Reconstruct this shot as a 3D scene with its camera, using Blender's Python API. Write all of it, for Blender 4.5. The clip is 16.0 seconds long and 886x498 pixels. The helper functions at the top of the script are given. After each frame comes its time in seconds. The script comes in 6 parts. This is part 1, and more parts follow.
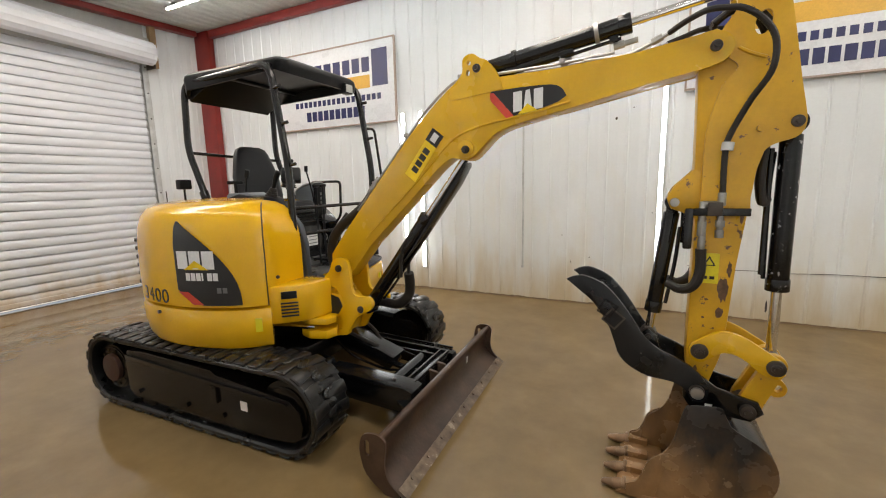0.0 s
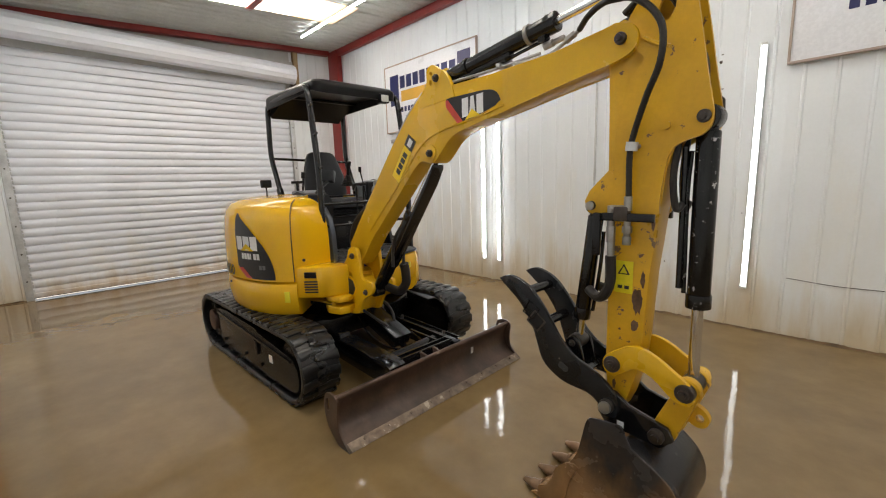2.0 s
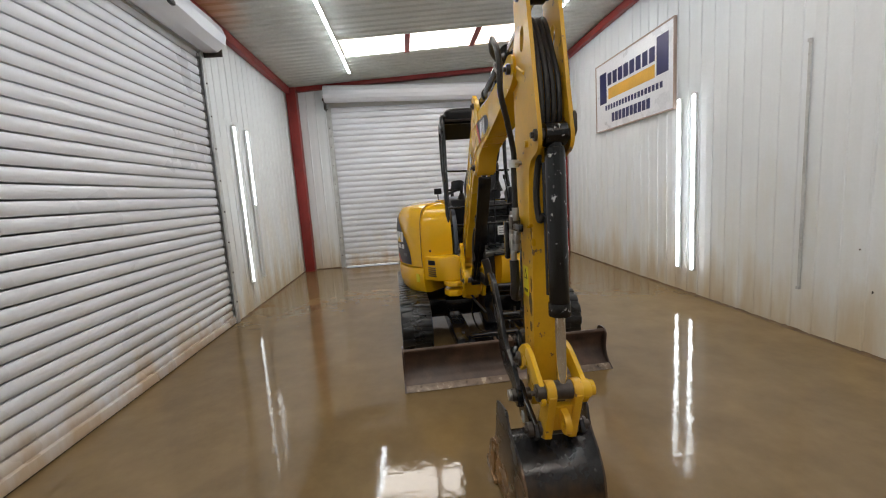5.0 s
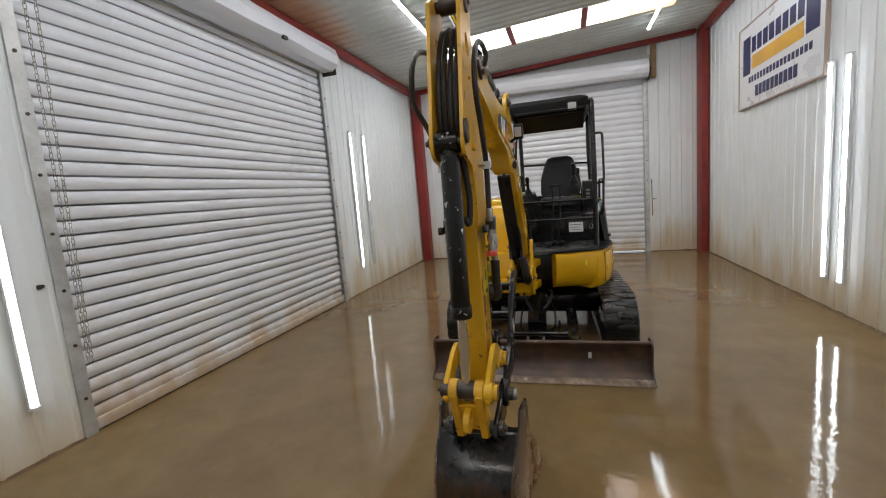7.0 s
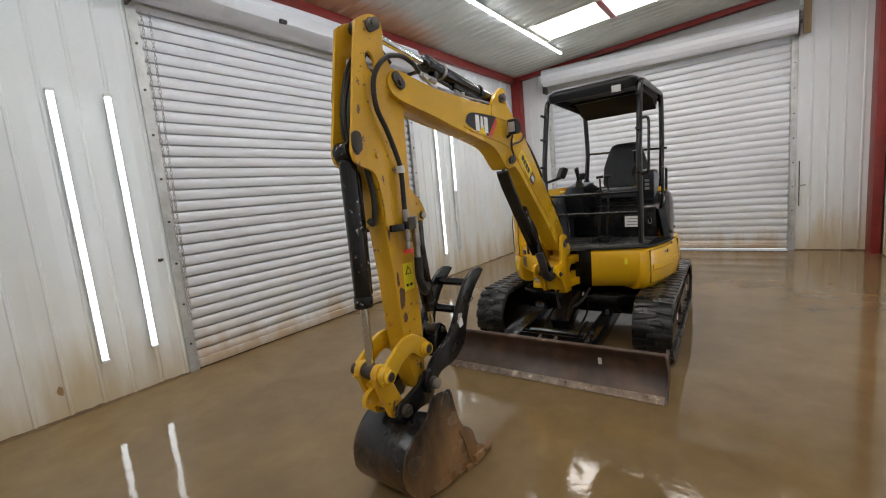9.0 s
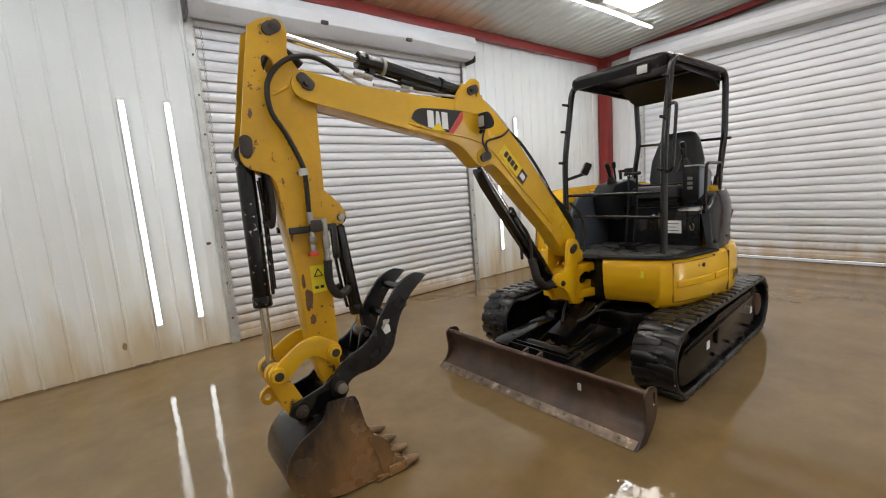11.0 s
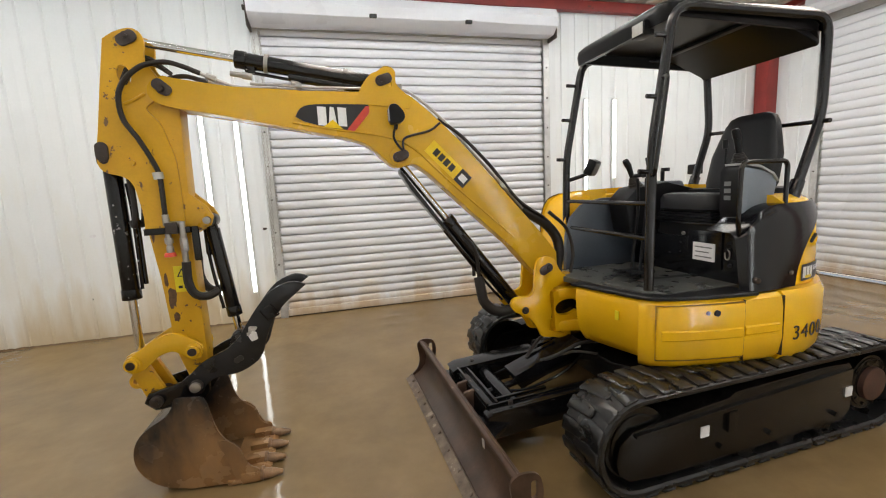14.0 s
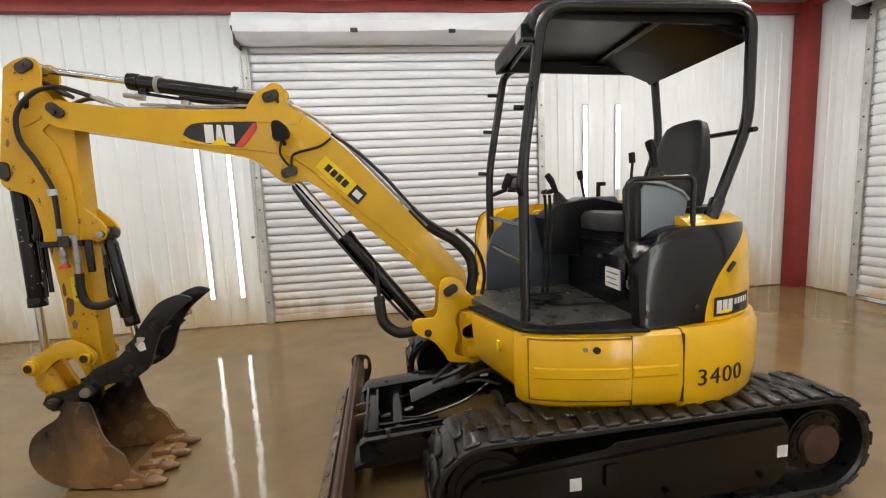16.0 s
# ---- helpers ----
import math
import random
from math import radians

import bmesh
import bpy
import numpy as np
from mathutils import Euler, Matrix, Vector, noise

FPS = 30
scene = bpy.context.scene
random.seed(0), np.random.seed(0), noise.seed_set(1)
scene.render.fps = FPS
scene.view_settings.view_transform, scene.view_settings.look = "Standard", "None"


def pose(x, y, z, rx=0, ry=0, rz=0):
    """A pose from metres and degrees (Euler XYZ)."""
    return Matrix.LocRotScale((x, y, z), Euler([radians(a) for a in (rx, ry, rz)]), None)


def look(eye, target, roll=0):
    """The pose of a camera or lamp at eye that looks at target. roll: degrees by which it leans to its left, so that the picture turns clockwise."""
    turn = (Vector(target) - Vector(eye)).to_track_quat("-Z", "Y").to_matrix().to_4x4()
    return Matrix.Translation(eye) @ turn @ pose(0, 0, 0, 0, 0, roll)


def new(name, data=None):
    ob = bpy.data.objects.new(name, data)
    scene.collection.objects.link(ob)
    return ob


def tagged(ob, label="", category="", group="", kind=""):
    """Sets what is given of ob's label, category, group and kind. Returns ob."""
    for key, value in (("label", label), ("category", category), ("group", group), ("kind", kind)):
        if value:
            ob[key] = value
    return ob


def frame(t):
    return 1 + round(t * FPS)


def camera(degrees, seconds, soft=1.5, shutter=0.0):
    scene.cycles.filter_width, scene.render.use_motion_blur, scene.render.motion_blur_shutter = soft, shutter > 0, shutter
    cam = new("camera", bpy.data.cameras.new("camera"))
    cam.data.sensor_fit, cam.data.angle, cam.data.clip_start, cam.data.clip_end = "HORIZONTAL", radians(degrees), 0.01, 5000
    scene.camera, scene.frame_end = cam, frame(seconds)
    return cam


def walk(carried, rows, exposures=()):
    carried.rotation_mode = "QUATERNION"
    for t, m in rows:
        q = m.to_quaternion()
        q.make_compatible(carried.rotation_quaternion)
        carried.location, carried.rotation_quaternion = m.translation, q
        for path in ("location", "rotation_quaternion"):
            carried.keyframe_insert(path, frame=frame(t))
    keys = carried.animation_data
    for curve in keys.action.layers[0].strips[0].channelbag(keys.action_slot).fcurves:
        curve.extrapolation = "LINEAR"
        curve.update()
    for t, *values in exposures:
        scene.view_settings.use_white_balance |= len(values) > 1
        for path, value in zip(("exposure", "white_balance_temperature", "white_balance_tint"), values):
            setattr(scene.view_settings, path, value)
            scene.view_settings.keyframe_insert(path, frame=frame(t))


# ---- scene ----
cam = camera(93.9, 16.0, 1.1)
PATH = [
    (0, (0.069, -0.304, 1.595), (-0.8, 1.471, 1.286), -1.3),
    (0.5, (0.408, -0.272, 1.61), (-0.62, 1.416, 1.298), -1.2),
    (1, (0.665, -0.163, 1.608), (-0.504, 1.429, 1.291), -1.3),
    (1.5, (0.862, 0.029, 1.616), (-0.418, 1.529, 1.28), -1.5),
    (2, (1.108, 0.173, 1.62), (-0.327, 1.526, 1.293), -1.8),
    (2.5, (1.418, 0.31, 1.638), (-0.199, 1.447, 1.328), -2.3),
    (3, (1.551, 0.56, 1.62), (-0.183, 1.507, 1.315), -2.8),
    (3.5, (1.718, 0.782, 1.622), (-0.116, 1.525, 1.33), -3.1),
    (4, (2.032, 0.986, 1.629), (0.127, 1.526, 1.351), -3.4),
    (4.2, (2.103, 1.062, 1.634), (0.178, 1.526, 1.358), -3.5),
    (6.3, (2.403, 2.149, 1.604), (0.451, 1.801, 1.343), -4.6),
    (6.5, (2.366, 2.251, 1.609), (0.427, 1.832, 1.35), -4.7),
    (7, (2.325, 2.503, 1.611), (0.43, 1.917, 1.352), -4.7),
    (7.5, (2.362, 2.828, 1.629), (0.525, 2.081, 1.364), -4.7),
    (8, (2.251, 3.047, 1.594), (0.487, 2.145, 1.324), -4.8),
    (8.5, (2.084, 3.277, 1.598), (0.405, 2.224, 1.328), -5.2),
    (9, (1.976, 3.566, 1.595), (0.392, 2.375, 1.328), -5.3),
    (9.5, (1.857, 3.797, 1.568), (0.364, 2.49, 1.318), -5.1),
    (11.8, (0.679, 4.384, 1.593), (-0.316, 2.674, 1.302), -4.1),
    (12, (0.576, 4.419, 1.594), (-0.36, 2.676, 1.304), -4.0),
    (12.5, (0.328, 4.556, 1.596), (-0.454, 2.74, 1.296), -3.6),
    (13, (0.086, 4.605, 1.586), (-0.567, 2.739, 1.286), -3.4),
    (13.5, (-0.207, 4.573, 1.593), (-0.763, 2.675, 1.295), -3.1),
    (14, (-0.497, 4.633, 1.588), (-0.979, 2.714, 1.301), -3.0),
    (14.5, (-0.748, 4.659, 1.591), (-1.174, 2.725, 1.316), -3.0),
    (15, (-1.005, 4.59, 1.596), (-1.375, 2.643, 1.328), -2.9),
    (15.5, (-1.242, 4.608, 1.589), (-1.547, 2.649, 1.332), -2.7),
    (16, (-1.509, 4.705, 1.599), (-1.724, 2.732, 1.356), -2.7),
]
walk(cam, [(t, look(eye, target, roll)) for t, eye, target, roll in PATH],
     [(0, 0.51, 7050, 10), (2, 0.34, 6950, 10), (3.5, 0.24, 6750, 10), (5, 0.13, 6600, 10), (6.5, 0.04, 6500, 10), (8.5, 0.12, 6550, 10), (10.5, 0.31, 6700, 10), (12.5, 0.55, 6800, 10), (14, 0.63, 6900, 10), (16, 0.64, 7000, 10)])

# ---- world and light ----
world = bpy.data.worlds.new("world")
scene.world = world
world.use_nodes = True
wn = world.node_tree
sky = wn.nodes.new("ShaderNodeTexSky")
sky.sky_type, sky.sun_disc = "NISHITA", False
sky.sun_elevation, sky.sun_rotation = radians(50), radians(270)
wn.links.new(sky.outputs[0], wn.nodes["Background"].inputs[0])
wn.nodes["Background"].inputs[1].default_value = 0.1
TUBE_POWER, CEILING_TUBE_POWER, SKYLIGHT_POWER = 11.5, 28.0, 6.2
sun = new("sun", bpy.data.lights.new("sun", "SUN"))
sun.data.energy, sun.data.angle, sun.data.color = 5.0, radians(0.5), (1.0, 0.95, 0.88)
sun.matrix_world = look((-30, 0, 36), (0, 0, 0))

# ---- materials ----
def ramp(n, stops):
    r = n.nodes.new("ShaderNodeValToRGB")
    e = r.color_ramp.elements
    while len(e) < len(stops):
        e.new(0.5)
    for k, (p, c) in zip(e, stops):
        k.position, k.color = p, (*c, 1) if len(c) == 3 else c
    return r


def noise_node(n, scale, detail=4, rough=0.55, coords=None, stretch=None):
    t = n.nodes.new("ShaderNodeTexNoise")
    t.inputs["Scale"].default_value, t.inputs["Detail"].default_value, t.inputs["Roughness"].default_value = scale, detail, rough
    g = n.nodes.new("ShaderNodeNewGeometry")
    src = g.outputs["Position"]
    if stretch:
        m = n.nodes.new("ShaderNodeMapping")
        m.inputs["Scale"].default_value = stretch
        n.links.new(src, m.inputs["Vector"])
        src = m.outputs[0]
    n.links.new(src, t.inputs["Vector"])
    return t


def mix(n, fac, a, b, blend="MIX"):
    m = n.nodes.new("ShaderNodeMix")
    m.data_type, m.blend_type = "RGBA", blend
    for sock, v in ((m.inputs[0], fac), (m.inputs[6], a), (m.inputs[7], b)):
        if isinstance(v, (int, float)):
            sock.default_value = v
        elif isinstance(v, tuple):
            sock.default_value = (*v, 1)
        else:
            n.links.new(v, sock)
    return m.outputs[2]


def material(name, colour, rough=0.5, metal=0.0, var=0.12, scale=3.0, grain=60.0, bump=0.1, wear=None, coat=0.0, dirt=None, rough_var=0.15, wear_at=0.66, spec=0.5, wear_scale=14.0, grain_mix=0.6):
    """A painted or raw surface: broad stains, fine grain, optional chips of wear and optional dust film."""
    m = bpy.data.materials.new(name)
    m.use_nodes = True
    n = m.node_tree
    p = n.nodes["Principled BSDF"]
    big, fine = noise_node(n, scale), noise_node(n, grain, 3)
    dark = tuple(c * (1 - var) for c in colour)
    light = tuple(min(1, c * (1 + var)) for c in colour)
    base = ramp(n, [(0.3, dark), (0.7, light)])
    n.links.new(big.outputs[0], base.inputs[0])
    col = base.outputs[0]
    gr = ramp(n, [(0.35, (0.86, 0.86, 0.86)), (0.65, (1, 1, 1))])
    n.links.new(fine.outputs[0], gr.inputs[0])
    col = mix(n, grain_mix, col, gr.outputs[0], "MULTIPLY")
    if dirt:
        d = noise_node(n, 1.7, 6, 0.7)
        dr = ramp(n, [(0.48, (0, 0, 0)), (0.75, (0.55, 0.55, 0.55))])
        n.links.new(d.outputs[0], dr.inputs[0])
        col = mix(n, dr.outputs[0], col, dirt)
    if wear:
        w = noise_node(n, wear_scale, 6, 0.65)
        wr = ramp(n, [(wear_at, (0, 0, 0)), (wear_at + 0.02, (1, 1, 1))])
        n.links.new(w.outputs[0], wr.inputs[0])
        col = mix(n, wr.outputs[0], col, wear)
    n.links.new(col, p.inputs["Base Color"])
    rr = n.nodes.new("ShaderNodeMapRange")
    rr.inputs[3].default_value, rr.inputs[4].default_value = max(0.03, rough - rough_var), min(1, rough + rough_var)
    n.links.new(big.outputs[0], rr.inputs[0])
    n.links.new(rr.outputs[0], p.inputs["Roughness"])
    p.inputs["Metallic"].default_value = metal
    p.inputs["Specular IOR Level"].default_value = spec
    p.inputs["Coat Weight"].default_value = coat
    if bump:
        b = n.nodes.new("ShaderNodeBump")
        b.inputs["Strength"].default_value, b.inputs["Distance"].default_value = bump, 0.004
        n.links.new(fine.outputs[0], b.inputs["Height"])
        n.links.new(b.outputs[0], p.inputs["Normal"])
    return m


def glow(name, colour, power):
    m = bpy.data.materials.new(name)
    m.use_nodes = True
    p = m.node_tree.nodes["Principled BSDF"]
    p.inputs["Base Color"].default_value = (0.9, 0.9, 0.9, 1)
    p.inputs["Emission Color"].default_value = (*colour, 1)
    p.inputs["Emission Strength"].default_value = power
    return m


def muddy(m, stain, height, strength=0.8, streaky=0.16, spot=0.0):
    """A colour that rises from the floor in uneven streaks, such as mud, and a few dark scuffs."""
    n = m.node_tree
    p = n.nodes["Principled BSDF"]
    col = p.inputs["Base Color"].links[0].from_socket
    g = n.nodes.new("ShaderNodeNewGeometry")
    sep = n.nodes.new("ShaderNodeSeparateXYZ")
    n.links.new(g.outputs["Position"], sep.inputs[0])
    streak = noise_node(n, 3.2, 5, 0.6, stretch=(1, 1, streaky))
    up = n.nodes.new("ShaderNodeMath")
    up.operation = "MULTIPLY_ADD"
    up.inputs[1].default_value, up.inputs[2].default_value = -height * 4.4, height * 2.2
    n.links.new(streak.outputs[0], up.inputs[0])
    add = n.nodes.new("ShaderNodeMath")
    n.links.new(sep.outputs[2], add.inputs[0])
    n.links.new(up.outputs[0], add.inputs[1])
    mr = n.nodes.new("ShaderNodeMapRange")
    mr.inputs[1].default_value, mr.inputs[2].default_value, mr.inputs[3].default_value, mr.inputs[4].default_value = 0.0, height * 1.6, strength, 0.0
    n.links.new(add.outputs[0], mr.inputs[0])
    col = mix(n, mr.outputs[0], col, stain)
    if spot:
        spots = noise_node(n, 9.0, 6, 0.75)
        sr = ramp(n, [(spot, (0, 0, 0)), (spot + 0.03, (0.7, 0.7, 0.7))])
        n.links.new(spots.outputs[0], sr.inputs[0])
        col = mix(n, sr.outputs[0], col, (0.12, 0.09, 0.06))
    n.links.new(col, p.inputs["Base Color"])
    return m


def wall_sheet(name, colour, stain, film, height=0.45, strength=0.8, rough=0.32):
    """White sheet steel with a broad warm tint low down and a dirty foot."""
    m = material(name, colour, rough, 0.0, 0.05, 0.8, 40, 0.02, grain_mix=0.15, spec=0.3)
    # Faint warm tint, stronger towards the floor and reaching well above the stain.
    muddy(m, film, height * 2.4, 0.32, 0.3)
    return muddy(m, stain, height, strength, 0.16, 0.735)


def patch(m, centre, size, colour):
    """An area of another colour, soft at its edges, on a surface."""
    n = m.node_tree
    p = n.nodes["Principled BSDF"]
    col = p.inputs["Base Color"].links[0].from_socket
    g = n.nodes.new("ShaderNodeNewGeometry")
    mp = n.nodes.new("ShaderNodeMapping")
    mp.inputs["Location"].default_value = [-c / s for c, s in zip(centre, size)]
    mp.inputs["Scale"].default_value = [1 / s for s in size]
    n.links.new(g.outputs["Position"], mp.inputs["Vector"])
    gr = n.nodes.new("ShaderNodeTexGradient")
    gr.gradient_type = "SPHERICAL"
    n.links.new(mp.outputs[0], gr.inputs[0])
    nz = noise_node(n, 2.5, 5)
    mu = n.nodes.new("ShaderNodeMath")
    mu.operation = "MULTIPLY"
    n.links.new(gr.outputs["Fac"], mu.inputs[0])
    n.links.new(nz.outputs[0], mu.inputs[1])
    r = ramp(n, [(0.05, (0, 0, 0)), (0.28, (0.85, 0.85, 0.85))])
    n.links.new(mu.outputs[0], r.inputs[0])
    n.links.new(mix(n, r.outputs[0], col, colour), p.inputs["Base Color"])
    return m


def wet_floor():
    """Trowelled concrete under a thin film of muddy water: glossy, with drier, rougher patches and fine ripples."""
    m = bpy.data.materials.new("wet_concrete")
    m.use_nodes = True
    n = m.node_tree
    p = n.nodes["Principled BSDF"]
    broad, mid, fine = noise_node(n, 0.5, 5, 0.6), noise_node(n, 2.6, 6, 0.65), noise_node(n, 45, 4)
    r = ramp(n, [(0.3, (0.175, 0.118, 0.055)), (0.5, (0.205, 0.138, 0.066)), (0.72, (0.24, 0.164, 0.081))])
    n.links.new(mid.outputs[0], r.inputs[0])
    r2 = ramp(n, [(0.3, (0.8, 0.8, 0.8)), (0.7, (1.1, 1.08, 1.02))])
    n.links.new(broad.outputs[0], r2.inputs[0])
    col = mix(n, 1.0, r.outputs[0], r2.outputs[0], "MULTIPLY")
    n.links.new(col, p.inputs["Base Color"])
    rr = ramp(n, [(0.36, (0.03, 0.03, 0.03)), (0.58, (0.06, 0.06, 0.06)), (0.82, (0.14, 0.14, 0.14))])
    n.links.new(broad.outputs[0], rr.inputs[0])
    n.links.new(rr.outputs[0], p.inputs["Roughness"])
    p.inputs["IOR"].default_value = 1.5
    b = n.nodes.new("ShaderNodeBump")
    ripple, swell = noise_node(n, 13.0, 3, 0.55), noise_node(n, 2.4, 1.5, 0.45)
    lift = n.nodes.new("ShaderNodeMath")
    lift.operation = "MULTIPLY_ADD"
    lift.inputs[1].default_value = 2.0
    n.links.new(swell.outputs[0], lift.inputs[0])
    n.links.new(ripple.outputs[0], lift.inputs[2])
    b.inputs["Strength"].default_value, b.inputs["Distance"].default_value = 0.3, 0.003
    n.links.new(lift.outputs[0], b.inputs["Height"])
    b2 = n.nodes.new("ShaderNodeBump")
    grit = noise_node(n, 85, 3, 0.6)
    b2.inputs["Strength"].default_value, b2.inputs["Distance"].default_value = 0.25, 0.00018
    n.links.new(grit.outputs[0], b2.inputs["Height"])
    n.links.new(b.outputs[0], b2.inputs["Normal"])
    n.links.new(b2.outputs[0], p.inputs["Normal"])
    return m


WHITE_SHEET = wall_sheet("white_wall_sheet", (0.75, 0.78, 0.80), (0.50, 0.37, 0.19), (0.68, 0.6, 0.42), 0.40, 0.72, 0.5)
WALL_CORE = material("wall_core", (0.5, 0.5, 0.48), 0.7)
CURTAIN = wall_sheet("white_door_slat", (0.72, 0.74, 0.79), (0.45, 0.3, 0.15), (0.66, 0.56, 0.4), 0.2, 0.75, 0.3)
CURTAIN.node_tree.nodes["Principled BSDF"].inputs["Specular IOR Level"].default_value = 0.4
# The ceiling sheet turns orange-brown near the south eave.
CEIL = patch(material("ceiling_sheet", (0.56, 0.58, 0.55), 0.35, 0.0, 0.1, 1.2, 30, 0.03), (-2.6, -0.95, 4.17), (2.2, 0.75, 1.0), (0.62, 0.33, 0.17))
RED = material("red_oxide_steel", (0.24, 0.022, 0.018), 0.45, 0.0, 0.2, 3, 50, 0.1, wear=(0.1, 0.03, 0.02))
GALV = material("galvanised_steel", (0.55, 0.56, 0.56), 0.42, 0.35, 0.2, 6, 60, 0.1)
FLOOR = wet_floor()
TUBE = glow("tube_light", (0.88, 0.95, 1.0), TUBE_POWER)
# Same tube with its glow turned down, to keep the wall beside it darker.
TUBE_DIM = glow("dim_tube_light", (0.88, 0.95, 1.0), TUBE_POWER * 0.32)
CEILING_TUBE = glow("ceiling_tube_light", (0.88, 0.95, 1.0), CEILING_TUBE_POWER)
LAMPHOUSING = material("white_lamp_housing", (0.7, 0.71, 0.7), 0.4)
DEADTUBE = material("unlit_tube", (0.55, 0.56, 0.55), 0.3)
SKYLIGHT = glow("daylight_panel", (1.0, 0.95, 0.9), SKYLIGHT_POWER)
# Extra glow for the west panes, added to brighten the end door.
SKYWEST = glow("boosted_daylight_panel", (1.0, 0.95, 0.9), SKYLIGHT_POWER * 1.3)
SKYPINK = glow("sun_faded_daylight_panel", (1.0, 0.8, 0.7), SKYLIGHT_POWER * 0.6)
SKYDIRTY = glow("dirty_daylight_panel", (1.0, 0.62, 0.36), SKYLIGHT_POWER * 0.25)
YELLOW = material("yellow_paint", (0.79, 0.445, 0.010), 0.2, 0.0, 0.06, 2.5, 80, 0.012, wear=(0.2, 0.11, 0.05), wear_at=0.74, coat=0.3, rough_var=0.08, grain_mix=0.2)
YELLOW_BOOM = material("mustard_boom_paint", (0.66, 0.38, 0.012), 0.26, 0.0, 0.1, 2.5, 80, 0.015, rough_var=0.1, grain_mix=0.25, wear=(0.2, 0.11, 0.05), wear_at=0.73, coat=0.2)
YELLOW_WORN = material("worn_yellow_paint", (0.62, 0.34, 0.014), 0.32, 0.0, 0.14, 4, 70, 0.04, grain_mix=0.35, wear=(0.16, 0.09, 0.05), wear_at=0.63)
BLACK = material("black_paint", (0.006, 0.006, 0.007), 0.16, 0.0, 0.3, 4, 70, 0.12, wear=(0.10, 0.09, 0.085), wear_at=0.69, spec=0.5, rough_var=0.1)
BLACK_SCUFF = material("scuffed_black_paint", (0.005, 0.005, 0.0055), 0.22, 0.0, 0.3, 5, 50, 0.1, wear=(0.42, 0.42, 0.42), wear_at=0.625, spec=0.42, wear_scale=34.0)
PLASTIC = material("dark_grey_plastic", (0.009, 0.0095, 0.011), 0.38, 0.0, 0.15, 5, 120, 0.08, spec=0.18)
GREY = material("grey_plastic", (0.16, 0.165, 0.17), 0.5, 0.0, 0.1, 5, 120, 0.05)
FRAMEBLACK = material("muddy_black_steel", (0.005, 0.005, 0.005), 0.2, 0.0, 0.35, 5, 50, 0.2, dirt=(0.02, 0.012, 0.009), spec=0.32)
RUBBER = material("track_rubber", (0.008, 0.0083, 0.009), 0.3, 0.0, 0.3, 8, 60, 0.3, dirt=(0.011, 0.0108, 0.0105), spec=0.5)
HOSE = material("hose_rubber", (0.024, 0.021, 0.019), 0.42, 0.0, 0.2, 10, 160, 0.3, spec=0.28)
SEATCLOTH = material("seat_vinyl", (0.012, 0.013, 0.016), 0.42, 0.0, 0.15, 6, 200, 0.2, spec=0.38)
# The blade steel is darker towards its foot.
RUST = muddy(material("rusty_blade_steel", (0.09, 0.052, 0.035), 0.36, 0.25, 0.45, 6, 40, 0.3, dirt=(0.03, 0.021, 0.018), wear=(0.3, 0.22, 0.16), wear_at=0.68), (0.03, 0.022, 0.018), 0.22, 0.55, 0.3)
EDGE = material("worn_cutting_edge", (0.17, 0.125, 0.09), 0.4, 0.4, 0.5, 14, 50, 0.3, dirt=(0.08, 0.045, 0.028), wear=(0.34, 0.28, 0.22), wear_at=0.6)
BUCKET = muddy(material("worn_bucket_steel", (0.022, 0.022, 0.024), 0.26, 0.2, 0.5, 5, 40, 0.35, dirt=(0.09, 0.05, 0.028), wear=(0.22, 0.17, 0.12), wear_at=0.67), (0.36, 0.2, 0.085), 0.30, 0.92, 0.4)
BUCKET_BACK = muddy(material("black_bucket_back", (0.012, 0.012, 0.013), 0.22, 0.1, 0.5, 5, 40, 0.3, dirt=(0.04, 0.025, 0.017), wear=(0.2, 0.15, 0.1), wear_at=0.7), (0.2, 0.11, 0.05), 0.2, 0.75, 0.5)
TOOTH = material("tooth_steel", (0.22, 0.13, 0.07), 0.45, 0.4, 0.4, 14, 60, 0.3)
CHROME = material("chrome_rod", (0.75, 0.75, 0.76), 0.12, 1.0, 0.05, 6, 40, 0.0, rough_var=0.05)
STEEL = material("bare_steel", (0.4, 0.39, 0.37), 0.4, 0.9, 0.2, 10, 60, 0.1)
PINSTEEL = material("greasy_pin_steel", (0.065, 0.054, 0.047), 0.36, 0.6, 0.3, 14, 60, 0.2)
SIGNWHITE = material("sign_board_white", (0.78, 0.79, 0.82), 0.3, 0.0, 0.03, 2, 40, 0.0)
SIGNBLUE = material("sign_navy_print", (0.016, 0.02, 0.10), 0.35)
SIGNGOLD = material("sign_gold_print", (0.75, 0.42, 0.06), 0.35)
DECALWHITE = material("decal_white", (0.8, 0.8, 0.8), 0.35, wear=(0.2, 0.2, 0.2), wear_at=0.74)
DECALRED = material("decal_red", (0.6, 0.06, 0.03), 0.35)
DECALYELLOW = material("decal_yellow", (0.8, 0.68, 0.02), 0.4)
DECALGOLD = material("decal_gold", (0.9, 0.62, 0.012), 0.4)
SOFTGAP = material("shaded_panel_gap", (0.26, 0.135, 0.008), 0.5)
GAP = material("grimy_panel_gap", (0.05, 0.03, 0.01), 0.6)
INK = material("black_ink", (0.015, 0.015, 0.015), 0.4)
WOOD = material("bare_wood", (0.3, 0.2, 0.1), 0.7)
SIGNFRAME = material("sign_frame", (0.42, 0.33, 0.28), 0.4)
